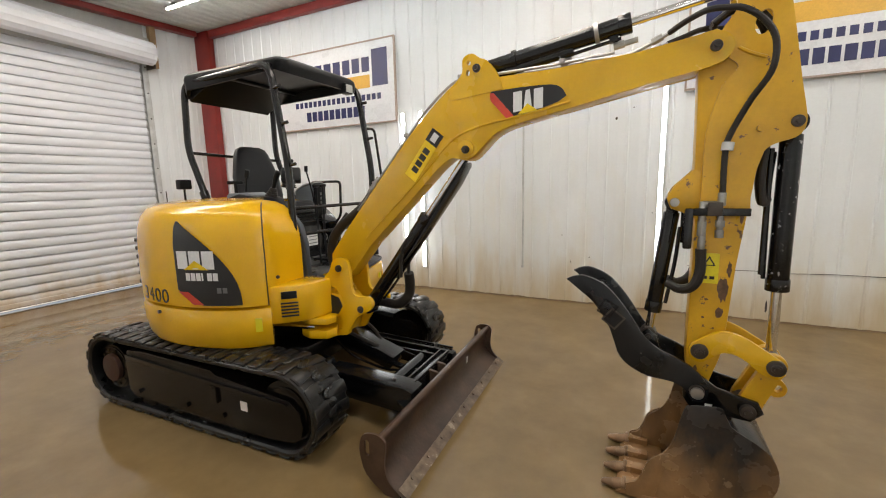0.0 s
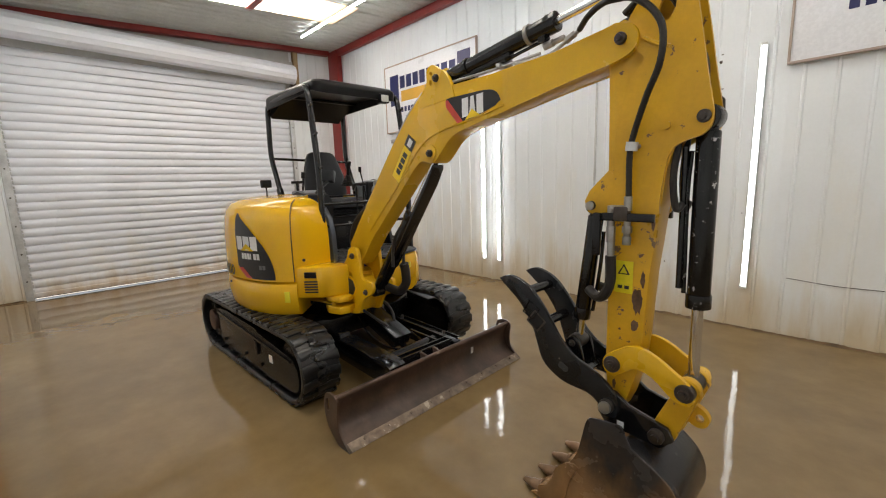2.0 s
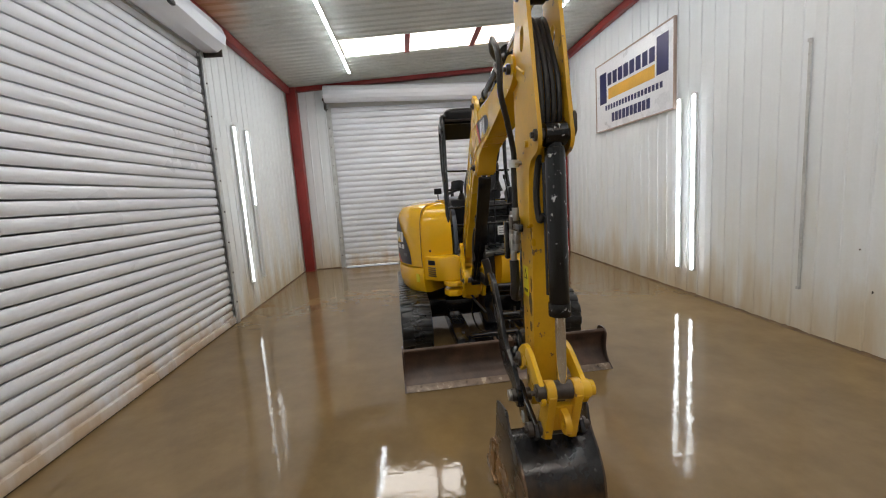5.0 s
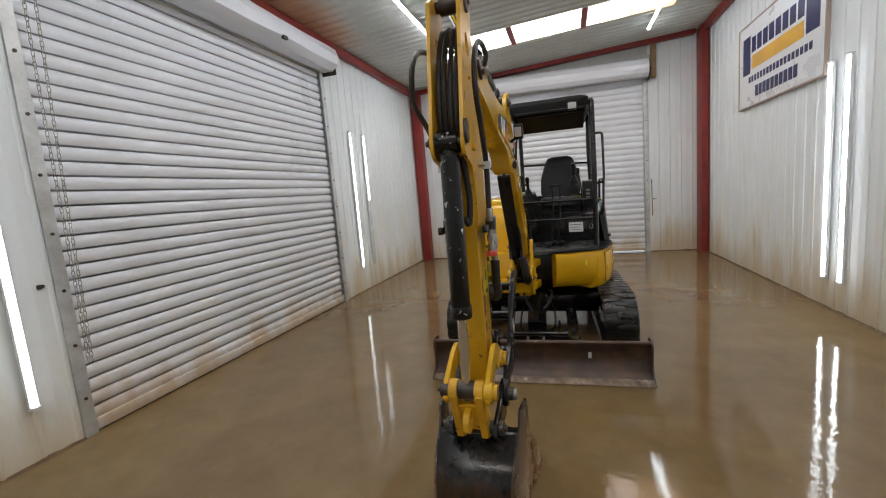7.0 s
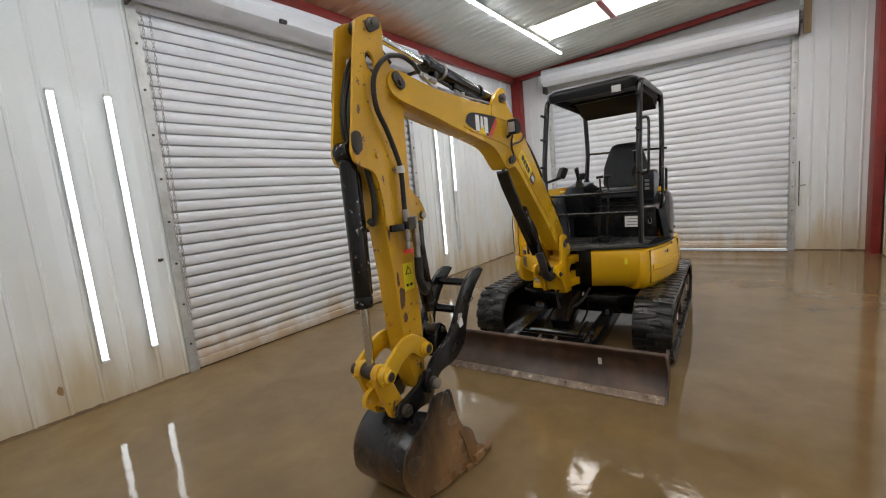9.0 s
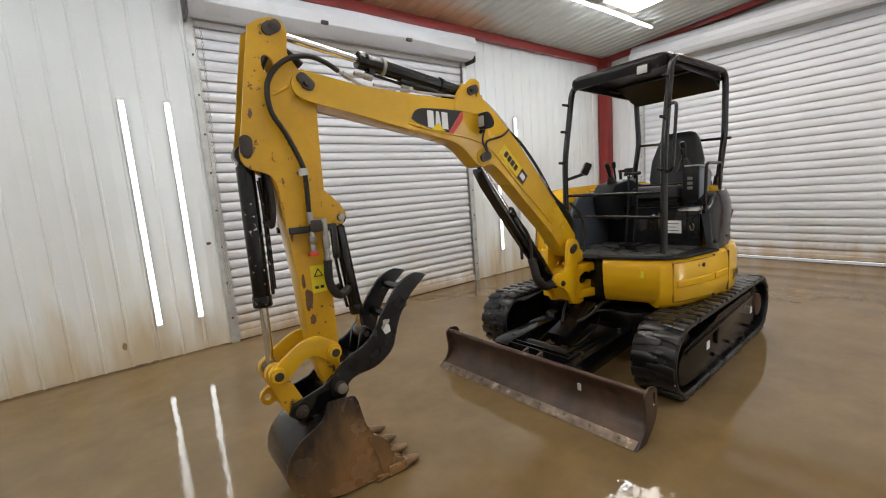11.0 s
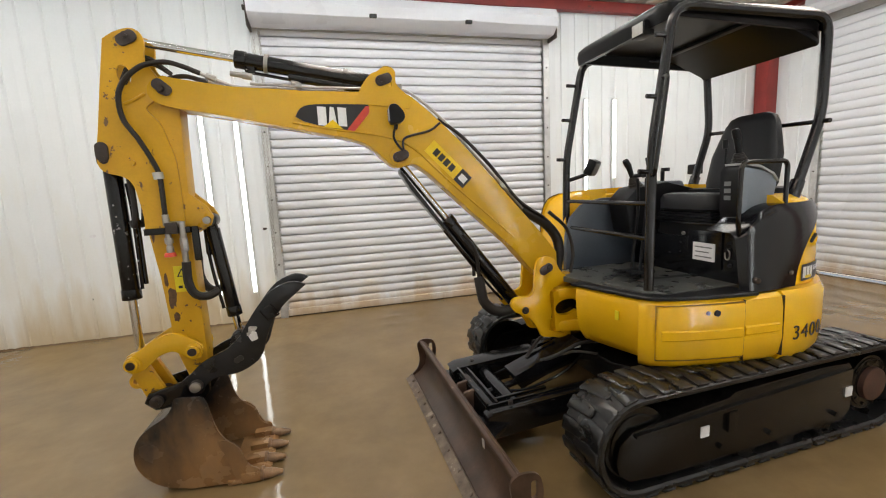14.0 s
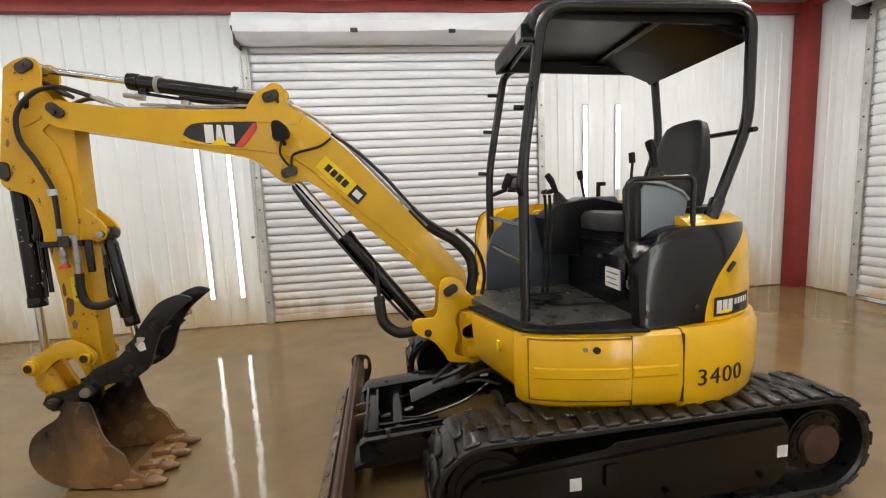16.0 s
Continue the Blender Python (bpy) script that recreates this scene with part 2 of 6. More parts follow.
FLOORMAT = material("rubber_mat", (0.045, 0.047, 0.045), 0.3, 0.0, 0.5, 9, 60, 0.3, dirt=(0.16, 0.155, 0.135), spec=0.4)
CANOPY = material("canopy_tube_paint", (0.007, 0.007, 0.008), 0.2, 0.0, 0.2, 4, 70, 0.04, spec=0.5)
ROOFBLACK = material("canopy_roof_plastic", (0.005, 0.005, 0.0055), 0.34, 0.0, 0.2, 3, 90, 0.03, spec=0.16, rough_var=0.08)
BLUEGREY = material("blue_grey_plastic", (0.2, 0.23, 0.265), 0.42, 0.0, 0.08, 5, 120, 0.04)
LIGHTGREY = material("light_grey_plastic", (0.4, 0.41, 0.42), 0.45)
GREYPANEL = material("grey_panel", (0.05, 0.062, 0.08), 0.34, 0.0, 0.1)
SATIN = material("satin_black_cover", (0.006, 0.0065, 0.0085), 0.15, 0.0, 0.15, 3, 120, 0.02, spec=0.5, rough_var=0.06)
RUSTSTAIN = material("rust_stain", (0.3, 0.19, 0.09), 0.6)
THUMB = material("worn_grey_black_paint", (0.013, 0.014, 0.016), 0.24, 0.0, 0.3, 5, 70, 0.08, wear=(0.16, 0.15, 0.14), wear_at=0.69, spec=0.4)
CHIPRUST = material("rusty_chip", (0.13, 0.07, 0.04), 0.6, 0.1, 0.4, 30, 120, 0.3)
SCRAPE = material("scraped_steel", (0.55, 0.54, 0.52), 0.4, 0.5, 0.3, 40, 120, 0.2)
MUDLINE = material("damp_mud", (0.13, 0.078, 0.035), 0.7, 0.0, 0.4, 12, 60, 0.3)
LENS = material("lamp_lens", (0.45, 0.46, 0.45), 0.08)

# ---- building helpers ----
def mesh_of(name, bm, smooth=35):
    bmesh.ops.recalc_face_normals(bm, faces=bm.faces)
    me = bpy.data.meshes.new(name)
    bm.to_mesh(me)
    bm.free()
    if smooth:
        for f in me.polygons:
            f.use_smooth = True
        me.set_sharp_from_angle(angle=radians(smooth))
    return me


def part(name, bm, mat, parent=None, label="", smooth=35):
    me = bm if isinstance(bm, bpy.types.Mesh) else mesh_of(name, bm, smooth)
    if not me.materials:
        me.materials.append(mat)
    ob = new(name, me)
    if parent:
        ob.parent = parent
        ob.matrix_parent_inverse = world_of(parent).inverted()
    if label:
        ob["label"] = label
    return ob


def world_of(ob):
    if ob.parent:
        return world_of(ob.parent) @ ob.matrix_parent_inverse @ ob.matrix_basis
    return ob.matrix_basis.copy()


def thing(name, at, label, category, group="", kind=""):
    ob = new(name)
    ob.location = at
    return tagged(ob, label, category, group, kind)


def structure(name, bm, mat, label, category, smooth=35):
    return tagged(part(name, bm, mat, None, "", smooth), label, category, "", "structure")


def bevel(bm, width, seg=2, angle=35):
    edges = [e for e in bm.edges if len(e.link_faces) == 2 and e.calc_face_angle() > radians(angle)]
    if edges and width:
        bmesh.ops.bevel(bm, geom=edges, offset=width, segments=seg, affect="EDGES", profile=0.6, clamp_overlap=True)


def box(lo, hi, bw=0.0, bm=None, seg=2):
    own = bmesh.new()
    bmesh.ops.create_cube(own, size=1)
    for v in own.verts:
        v.co = Vector([(a + b) / 2 + c * (b - a) for a, b, c in zip(lo, hi, v.co)])
    bevel(own, bw, seg)
    return join(bm, own)


def join(bm, own, m=None):
    if m:
        bmesh.ops.transform(own, matrix=m, verts=own.verts)
    if bm is None:
        return own
    me = bpy.data.meshes.new("tmp")
    own.to_mesh(me)
    own.free()
    bm.from_mesh(me)
    bpy.data.meshes.remove(me)
    return bm


def prism(profile, y0, y1, bw=0.0, bm=None, axis="y", seg=2):
    """A flat outline drawn in the plane across the axis, given thickness along it."""
    own = bmesh.new()
    place = {"y": lambda a, b, c: (a, c, b), "x": lambda a, b, c: (c, a, b), "z": lambda a, b, c: (a, b, c)}[axis]
    lower = [own.verts.new(place(a, b, y0)) for a, b in profile]
    upper = [own.verts.new(place(a, b, y1)) for a, b in profile]
    own.faces.new(lower)
    own.faces.new(list(reversed(upper)))
    for i in range(len(profile)):
        j = (i + 1) % len(profile)
        own.faces.new((lower[i], upper[i], upper[j], lower[j]))
    bmesh.ops.recalc_face_normals(own, faces=own.faces)
    bevel(own, bw, seg)
    return join(bm, own)


def pierced(outer, holes, y0, y1):
    """A flat plate across the y axis, with openings cut through it."""
    bm = bmesh.new()
    for loop in (outer, *holes):
        v = [bm.verts.new((a, y0, b)) for a, b in loop]
        for k in range(len(v)):
            bm.edges.new((v[k], v[(k + 1) % len(v)]))
    bmesh.ops.triangle_fill(bm, use_beauty=True, use_dissolve=False, edges=bm.edges[:])
    up = bmesh.ops.extrude_face_region(bm, geom=bm.faces[:])
    bmesh.ops.translate(bm, vec=(0, y1 - y0, 0), verts=[g for g in up["geom"] if isinstance(g, bmesh.types.BMVert)])
    return bm


def oval(x, z, rx, rz, lean=0.0, n=18):
    """The outline of an oval opening."""
    c, k = math.cos(radians(lean)), math.sin(radians(lean))
    pts = [(rx * math.cos(2 * math.pi * i / n), rz * math.sin(2 * math.pi * i / n)) for i in range(n)]
    return [(x + u * c - v * k, z + u * k + v * c) for u, v in pts]


def rod(a, b, r, r2=None, n=20, bm=None, bw=0.0):
    """A round bar from a to b."""
    a, b = Vector(a), Vector(b)
    own = bmesh.new()
    d = b - a
    bmesh.ops.create_cone(own, cap_ends=True, segments=n, radius1=r, radius2=r if r2 is None else r2, depth=d.length)
    bevel(own, bw, 2, 60)
    return join(bm, own, Matrix.Translation((a + b) / 2) @ d.to_track_quat("Z", "Y").to_matrix().to_4x4())


def smooth_line(points, per=8):
    """A soft curve through the points."""
    p = [Vector(q) for q in points]
    p = [2 * p[0] - p[1]] + p + [2 * p[-1] - p[-2]]
    out = []
    for i in range(1, len(p) - 2):
        for k in range(per):
            t = k / per
            out.append(0.5 * (2 * p[i] + (p[i + 1] - p[i - 1]) * t + (2 * p[i - 1] - 5 * p[i] + 4 * p[i + 1] - p[i + 2]) * t * t + (3 * p[i] - p[i - 1] - 3 * p[i + 1] + p[i + 2]) * t ** 3))
    return out + [p[-2]]


def rounded(points, per=3):
    """The same outline with its corners eased into a curve."""
    return [(q.x, q.z) for q in smooth_line([(a, 0, b) for a, b in points], per)]


def pipe(points, r, n=10, bm=None, soft=True, per=8, ribs=0.0):
    """A hose or bent tube along the points."""
    line = smooth_line(points, per) if soft else [Vector(q) for q in points]
    own = bmesh.new()
    side = Vector((0, 0, 1)) if abs((line[1] - line[0]).normalized().z) < 0.9 else Vector((1, 0, 0))
    rings = []
    for i, q in enumerate(line):
        d = (line[min(i + 1, len(line) - 1)] - line[max(i - 1, 0)]).normalized()
        u = (side - d * side.dot(d)).normalized()
        side = u
        v = d.cross(u)
        rr = r * (1 + ribs * (i % 2))
        rings.append([own.verts.new(q + (u * math.cos(2 * math.pi * k / n) + v * math.sin(2 * math.pi * k / n)) * rr) for k in range(n)])
    for a, b in zip(rings, rings[1:]):
        for k in range(n):
            own.faces.new((a[k], a[(k + 1) % n], b[(k + 1) % n], b[k]))
    own.faces.new(list(reversed(rings[0])))
    own.faces.new(rings[-1])
    return join(bm, own)


def bent(points, r, radius=0.06, n=12, bm=None, seg=5):
    """A steel tube with straight runs and rounded bends."""
    p = [Vector(q) for q in points]
    line = [p[0]]
    for a, b, c in zip(p, p[1:], p[2:]):
        u, v = (a - b), (c - b)
        k = min(radius, u.length * 0.45, v.length * 0.45)
        s, e = b + u.normalized() * k, b + v.normalized() * k
        for i in range(seg + 1):
            t = i / seg
            line.append(s * (1 - t) ** 2 + b * 2 * t * (1 - t) + e * t * t)
    line.append(p[-1])
    return pipe(line, r, n, bm, soft=False)


def lettering(words, size, m, mat, parent, name="lettering", depth=0.0015, thin=0.0):
    cu = bpy.data.curves.new("txt", "FONT")
    cu.body, cu.size, cu.extrude, cu.align_x, cu.align_y = words, size, depth, "CENTER", "CENTER"
    cu.offset = -thin
    tmp = new("tmp", cu)
    me = bpy.data.meshes.new_from_object(tmp)
    bpy.data.objects.remove(tmp)
    me.transform(m)
    me.name = name
    me.materials.clear()
    return part(name, me, mat, parent)

# ---- the building ----
NORTH, SOUTH, WEST, EAST = 5.26, -1.08, -7.68, 6.0
LOW, SLOPE = 4.16, 0.055


def roof_at(y):
    return LOW + SLOPE * (y - SOUTH)


structure("floor", box((WEST - 0.3, SOUTH - 0.3, -0.2), (EAST + 0.3, NORTH + 0.3, 0.0)), FLOOR, "wet brown concrete floor with a glossy film of water", "floor")


def wall_core(name, axis, at, out, a0, a1, hole=None, label=""):
    """A thick plain wall, with a doorway cut through it where one is given."""
    bm = bmesh.new()

    def slab(u0, u1, z0, z1):
        lo, hi = (min(at, out), max(at, out))
        if axis == "y":
            box((u0, lo, z0), (u1, hi, z1), 0, bm)
        else:
            box((lo, u0, z0), (hi, u1, z1), 0, bm)
    if hole:
        h0, h1, top = hole
        slab(a0, h0, 0, 4.9)
        slab(h1, a1, 0, 4.9)
        slab(h0, h1, top, 4.9)
    else:
        slab(a0, a1, 0, 4.9)
    return structure(name, bm, WALL_CORE, label, "wall", 0)


wall_north = wall_core("wall_north", "y", NORTH, NORTH + 0.2, WEST - 0.2, EAST + 0.2, None, "white ribbed sheet steel wall with mud-stained foot")
wall_south = wall_core("wall_south", "y", SOUTH, SOUTH - 0.2, WEST - 0.2, EAST + 0.2, (-3.56, 0.24, 3.62), "white ribbed sheet steel wall round a roll-up door")
wall_west = wall_core("wall_west", "x", WEST, WEST - 0.2, SOUTH, NORTH, (-0.165, 4.12, 3.70), "white ribbed sheet steel end wall round a wide roll-up door")
wall_east = wall_core("wall_east", "x", EAST, EAST + 0.2, SOUTH, NORTH, None, "white ribbed sheet steel end wall")
RIB = 0.2286


def ribbed(width, height, top_slope=0.0):
    """One wall sheet: flat pans between narrow raised ribs."""
    prof = []
    n = max(1, round(width / RIB))
    for i in range(n):
        x = i * width / n
        prof += [(x, 0.0), (x + 0.006, 0.0), (x + 0.013, 0.010), (x + 0.030, 0.010), (x + 0.040, 0.0), (x + 0.112, 0.0), (x + 0.120, 0.0012), (x + 0.130, 0.0012), (x + 0.138, 0.0)]
    prof.append((width, 0.0))
    bm = bmesh.new()
    lo = [bm.verts.new((x, d + 0.004, 0.01)) for x, d in prof]
    hi = [bm.verts.new((x, d + 0.004, height + top_slope * x)) for x, d in prof]
    for i in range(len(prof) - 1):
        bm.faces.new((lo[i], lo[i + 1], hi[i + 1], hi[i]))
    bm.faces.new([bm.verts.new((0, 0, 0.01)), bm.verts.new((width, 0, 0.01)), bm.verts.new((width, 0, height)), bm.verts.new((0, 0, height))])
    return mesh_of("panel", bm, 20)


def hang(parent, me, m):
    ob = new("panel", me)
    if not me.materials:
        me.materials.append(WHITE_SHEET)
    ob.parent = parent
    ob.matrix_basis = m
    return ob


SHEET = RIB * 4
full = ribbed(SHEET, roof_at(NORTH) - 0.02)
x = WEST
while x < EAST - 0.05:
    hang(wall_north, full, Matrix.Translation((x + SHEET, NORTH, 0)) @ Matrix.Rotation(math.pi, 4, "Z"))
    x += SHEET
low = ribbed(SHEET, LOW - 0.02)
x = 0.33
while x < EAST - 0.05:
    hang(wall_south, low, Matrix.Translation((x, SOUTH, 0)))
    x += SHEET
x = -3.65
while x > WEST + 0.05:
    hang(wall_south, low, Matrix.Translation((x - SHEET, SOUTH, 0)))
    x -= SHEET
for z0, u0, u1 in ((3.62, -3.65, 0.33),):
    me = ribbed(u1 - u0, LOW - 0.02 - z0)
    hang(wall_south, me, Matrix.Translation((u0, SOUTH, z0)))
TURN_W = Matrix.Rotation(-math.pi / 2, 4, "Z")
hang(wall_west, ribbed(-0.255 - SOUTH, roof_at(SOUTH)), Matrix.Translation((WEST, -0.255, 0)) @ TURN_W)
hang(wall_west, ribbed(NORTH - 4.21, roof_at(4.3)), Matrix.Translation((WEST, NORTH, 0)) @ TURN_W)
hang(wall_west, ribbed(4.465, 0.7), Matrix.Translation((WEST - 0.02, 4.21, 3.70)) @ TURN_W)
TURN_E = Matrix.Rotation(math.pi / 2, 4, "Z")
y = SOUTH
while y < NORTH - 0.05:
    hang(wall_east, low, Matrix.Translation((EAST, y, 0)) @ TURN_E)
    y += SHEET

# ceiling: ribbed roof sheets that run down the slope, with translucent strips let in
def ceiling_mesh():
    bm = bmesh.new()
    pitch = 0.19
    n = int((EAST - WEST) / pitch) + 1
    y0, y1 = SOUTH - 0.2, NORTH + 0.2
    prof = []
    for i in range(n):
        x = WEST + i * pitch
        prof += [(x, 0), (x + 0.1, 0), (x + 0.125, -0.022), (x + 0.165, -0.022)]
    lo, hi = [], []
    for x, d in prof:
        lo.append(bm.verts.new((x, y0, roof_at(y0) + d)))
        hi.append(bm.verts.new((x, y1, roof_at(y1) + d)))
    for i in range(len(prof) - 1):
        if (-6.03 < prof[i][0] < -5.13) or (-1.4 < prof[i][0] < -0.5) or (3.1 < prof[i][0] < 4.0):
            # strip opening between the purlins
            for a, b in ((y0, 0.5), (4.35, y1)):
                bm.faces.new([bm.verts.new((prof[k][0], yy, roof_at(yy) + prof[k][1])) for k, yy in ((i, a), (i + 1, a), (i + 1, b), (i, b))])
            continue
        bm.faces.new((lo[i], lo[i + 1], hi[i + 1], hi[i]))
    # unseen roof skin above, added to keep the sun out
    bm.faces.new([bm.verts.new(p) for p in ((WEST, y0, roof_at(y0) + 0.12), (EAST, y0, roof_at(y0) + 0.12), (EAST, y1, roof_at(y1) + 0.12), (WEST, y1, roof_at(y1) + 0.12))])
    return bm


structure("ceiling", ceiling_mesh(), CEIL, "off-white ribbed metal roof sheeting that slopes gently", "ceiling", 20)


def skylight(name, x0, x1, y0, y1, mat, label):
    bm = bmesh.new()
    bm.faces.new([bm.verts.new((x, y, roof_at(y) + 0.02)) for x, y in ((x0, y0), (x1, y0), (x1, y1), (x0, y1))])
    return structure(name, bm, mat, label, "skylight", 0)


n_sky = 0
# Strips at -1.42 and 3.08 are unseen, added to light the room.
for x0 in (-6.05, -1.42, 3.08):
    for y0, y1, mat in ((0.5, 1.6, SKYLIGHT), (1.7, 2.84, SKYLIGHT), (2.94, 3.6, SKYPINK), (3.6, 4.35, SKYDIRTY)):
        n_sky += 1
        skylight("skylight_%d" % n_sky, x0, x0 + 0.95, y0, y1, SKYWEST if mat is SKYLIGHT and x0 < -6 else mat, "bright translucent roof panel" if mat is SKYLIGHT else "faded pinkish translucent roof panel" if mat is SKYPINK else "roof panel browned with age")
    for y in (1.65, 2.89):
        structure("purlin", box((x0 - 0.05, y - 0.05, roof_at(y) - 0.005), (x0 + 1.0, y + 0.05, roof_at(y) + 0.1), 0.004), RED, "rusty roof purlin behind the skylight", "beam")

# red steel: corner columns, eave angles, rafter over the end door
def steel(name, lo, hi, label, bw=0.008):
    return structure(name, box(lo, hi, bw), RED, label, "steel")


def column(name, lo, hi):
    """A box-built steel column with a stiffener seam."""
    bm = box(lo, hi, 0.006)
    box((lo[0] - 0.0, lo[1] - 0.004, 0.0), (hi[0] + 0.012, hi[1] + 0.004, 0.018), 0.003, bm)
    return structure(name, bm, RED, "red-oxide painted steel column in the corner", "column")


column("column_1", (-7.66, SOUTH + 0.03, 0), (-7.44, SOUTH + 0.24, roof_at(SOUTH) - 0.03))
column("column_2", (-7.66, NORTH - 0.15, 0), (-7.29, NORTH - 0.03, roof_at(NORTH) - 0.04))
steel("eave_1", (WEST, SOUTH + 0.025, LOW - 0.16), (EAST, SOUTH + 0.12, LOW - 0.02), "red steel eave angle along the ceiling")
steel("eave_2", (WEST, NORTH - 0.12, roof_at(NORTH) - 0.16), (EAST, NORTH - 0.025, roof_at(NORTH) - 0.03), "red steel eave angle along the ceiling")
bm = bmesh.new()
own = box((-7.64, SOUTH + 0.2, -0.12), (-7.50, NORTH - 0.2, -0.03), 0.006)
for v in own.verts:
    v.co.z += roof_at(v.co.y)
structure("rafter", own, RED, "red steel rafter over the end door", "beam")


# roll-up doors
def slat_mesh(width, pitch):
    """One curved door slat with a rolled lip."""
    prof = [(-0.016, 0.0), (-0.016, 0.010)]
    for k in range(9):
        a = k / 8
        prof.append((0.004 + 0.017 * math.sin(math.pi * (0.04 + 0.92 * a)) ** 0.8, 0.0125 + (pitch - 0.0155) * a))
    prof += [(-0.016, pitch - 0.002), (-0.016, pitch)]
    bm = bmesh.new()
    a = [bm.verts.new((0, d, z)) for d, z in prof]
    b = [bm.verts.new((width, d, z)) for d, z in prof]
    for i in range(len(prof) - 1):
        bm.faces.new((a[i], b[i], b[i + 1], a[i + 1]))
    bm.faces.new((a[0], a[-1], b[-1], b[0]))
    me = mesh_of("slat", bm, 32)
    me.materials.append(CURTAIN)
    return me


def roll_door(name, m, width, height, roll, label, hood, gap=0.0, pitch=0.112, start=0.076, tilt=0.0):
    """A curtain of slats between bolted guides, with its roll above. Built along x, facing +y, then moved by m."""
    door = thing(name, (0, 0, 0), label, "roll-up door", "", "structure")
    door.matrix_basis = m
    me = slat_mesh(width, pitch)
    z = start
    while z < height + 0.1:
        s = new("slat", me)
        s.parent, s.location = door, (0, -0.05, z)
        z += pitch

    def add(n, bm, mat, lab=""):
        o = part(n, bm, mat, None, lab)
        o.parent = door
        return o
    add("backing", box((0, -0.095, gap + 0.03), (width, -0.072, height + 0.1)), CURTAIN)
    add("bottom_bar", box((0, -0.05, 0.012 + gap), (width, 0.0, 0.1), 0.006), CURTAIN, "mud-stained bottom bar with a rubber seal")
    add("seal", box((0, -0.04, gap), (width, -0.01, 0.02 + gap), 0.004), HOSE)
    for x0, x1 in ((-0.09, 0.0), (width, width + 0.09)):
        bm = box((x0, -0.08, 0), (x1, 0.022, height + 0.12), 0.004)
        g = add("guide", bm, GALV, "bolted galvanised door guide")
        bm = bmesh.new()
        for k in range(9):
            rod((x0 + 0.045, 0.018, 0.3 + k * 0.42), (x0 + 0.045, 0.032, 0.3 + k * 0.42), 0.012, None, 8, bm)
        add("bolt_row", bm, PINSTEEL)
        bm = bmesh.new()
        z = start
        while z < height:
            e = x0 + 0.09 if x0 < 0 else x1 - 0.09
            e0, e1 = (e, e + 0.02) if x0 < 0 else (e - 0.02, e)
            box((e0, -0.03, z + 0.012), (e1, -0.012, z + pitch * 0.48), 0.004, bm, 1)
            box((e0, -0.03, z + pitch * 0.6), (e1 - 0.006 if x0 < 0 else e1, -0.016, z + pitch * 0.86), 0.004, bm, 1)
            z += pitch
        add("end_locks", bm, GALV, "row of steel slat end locks")
    r = roll
    cz = height + r + 0.02
    if hood:
        prof = [(0.02, cz + r), (r * 1.1, cz + r), (r * 1.75, cz + r * 0.75), (r * 2.0, cz + r * 0.1), (r * 1.85, cz - r * 0.55), (r * 1.3, cz - r * 0.95), (0.3 * r, cz - r * 1.0), (0.02, cz - r * 0.9)]
    else:
        prof = [(r + 0.05 + r * math.cos(a) * (1 + 0.06 * (k % 2)), cz + r * math.sin(a) * (1 + 0.06 * (k % 2))) for k, a in ((k, 2 * math.pi * k / 28) for k in range(28))]
    own = bmesh.new()
    steps = 13 if hood else 2
    rings = []
    for i in range(steps):
        x = -0.06 + (width + 0.12) * i / (steps - 1)
        ring = []
        for k, (d, z) in enumerate(prof):
            w = noise.noise(Vector((x * 1.3, k * 0.7, 3))) * 0.02 if hood and 0 < k < len(prof) - 1 else 0
            ring.append(own.verts.new((x, d + w, z + w * 0.7 + tilt * x / width)))
        rings.append(ring)
    for a, b in zip(rings, rings[1:]):
        for k in range(len(prof)):
            j = (k + 1) % len(prof)
            own.faces.new((a[k], a[j], b[j], b[k]))
    own.faces.new(rings[0])
    own.faces.new(list(reversed(rings[-1])))
    add("hood" if hood else "roll", own, CURTAIN, "dented white sheet hood" if hood else "rolled-up white curtain")
    for x0 in (-0.09, width + 0.065):
        add("bracket", box((x0, 0.0, cz - r * 1.3), (x0 + 0.022, r * 1.5, cz + r * 0.9), 0.006), PINSTEEL, "dark steel end bracket")
    add("axle", rod((-0.12, r, cz), (width + 0.12, r, cz), 0.03), PINSTEEL)
    return door


DOOR1 = roll_door("door_1", Matrix.Translation((-3.56, SOUTH, 0)), 3.8, 3.6, 0.17, "closed white slatted roll-up door, muddy along the bottom", True)
roll_door("door_2", Matrix.Translation((WEST, 4.12, 0)) @ TURN_W, 4.285, 3.65, 0.175, "closed white slatted roll-up end door, with light showing under it", False, 0.026, 0.131, 0.043, 0.1)

for x, z in ((-1.13, 3.705), (-2.35, 3.69)):
    part("hood_slot", box((x - 0.045, SOUTH + 0.30, z - 0.022), (x + 0.045, SOUTH + 0.345, z + 0.022), 0.012), INK, DOOR1, "dark slot in the hood")

# Unseen yard, made pale so that sunlight shows under the end door.
structure("ground", box((-60, -40, -0.25), (WEST - 0.3, 40, -0.02)), material("unseen_yard_concrete", (0.5, 0.47, 0.42), 0.8), "unseen pale concrete yard added outside the end door", "ground")
structure("timber_post", box((-7.66, 4.26, 3.67), (-7.58, 4.36, roof_at(4.4) - 0.12), 0.004), WOOD, "bare timber stub above the end door", "timber")
structure("timber_header", box((-7.66, -0.2, 4.03), (-7.62, 4.26, 4.14), 0.004), WALL_CORE, "dusty header board above the end door", "timber")

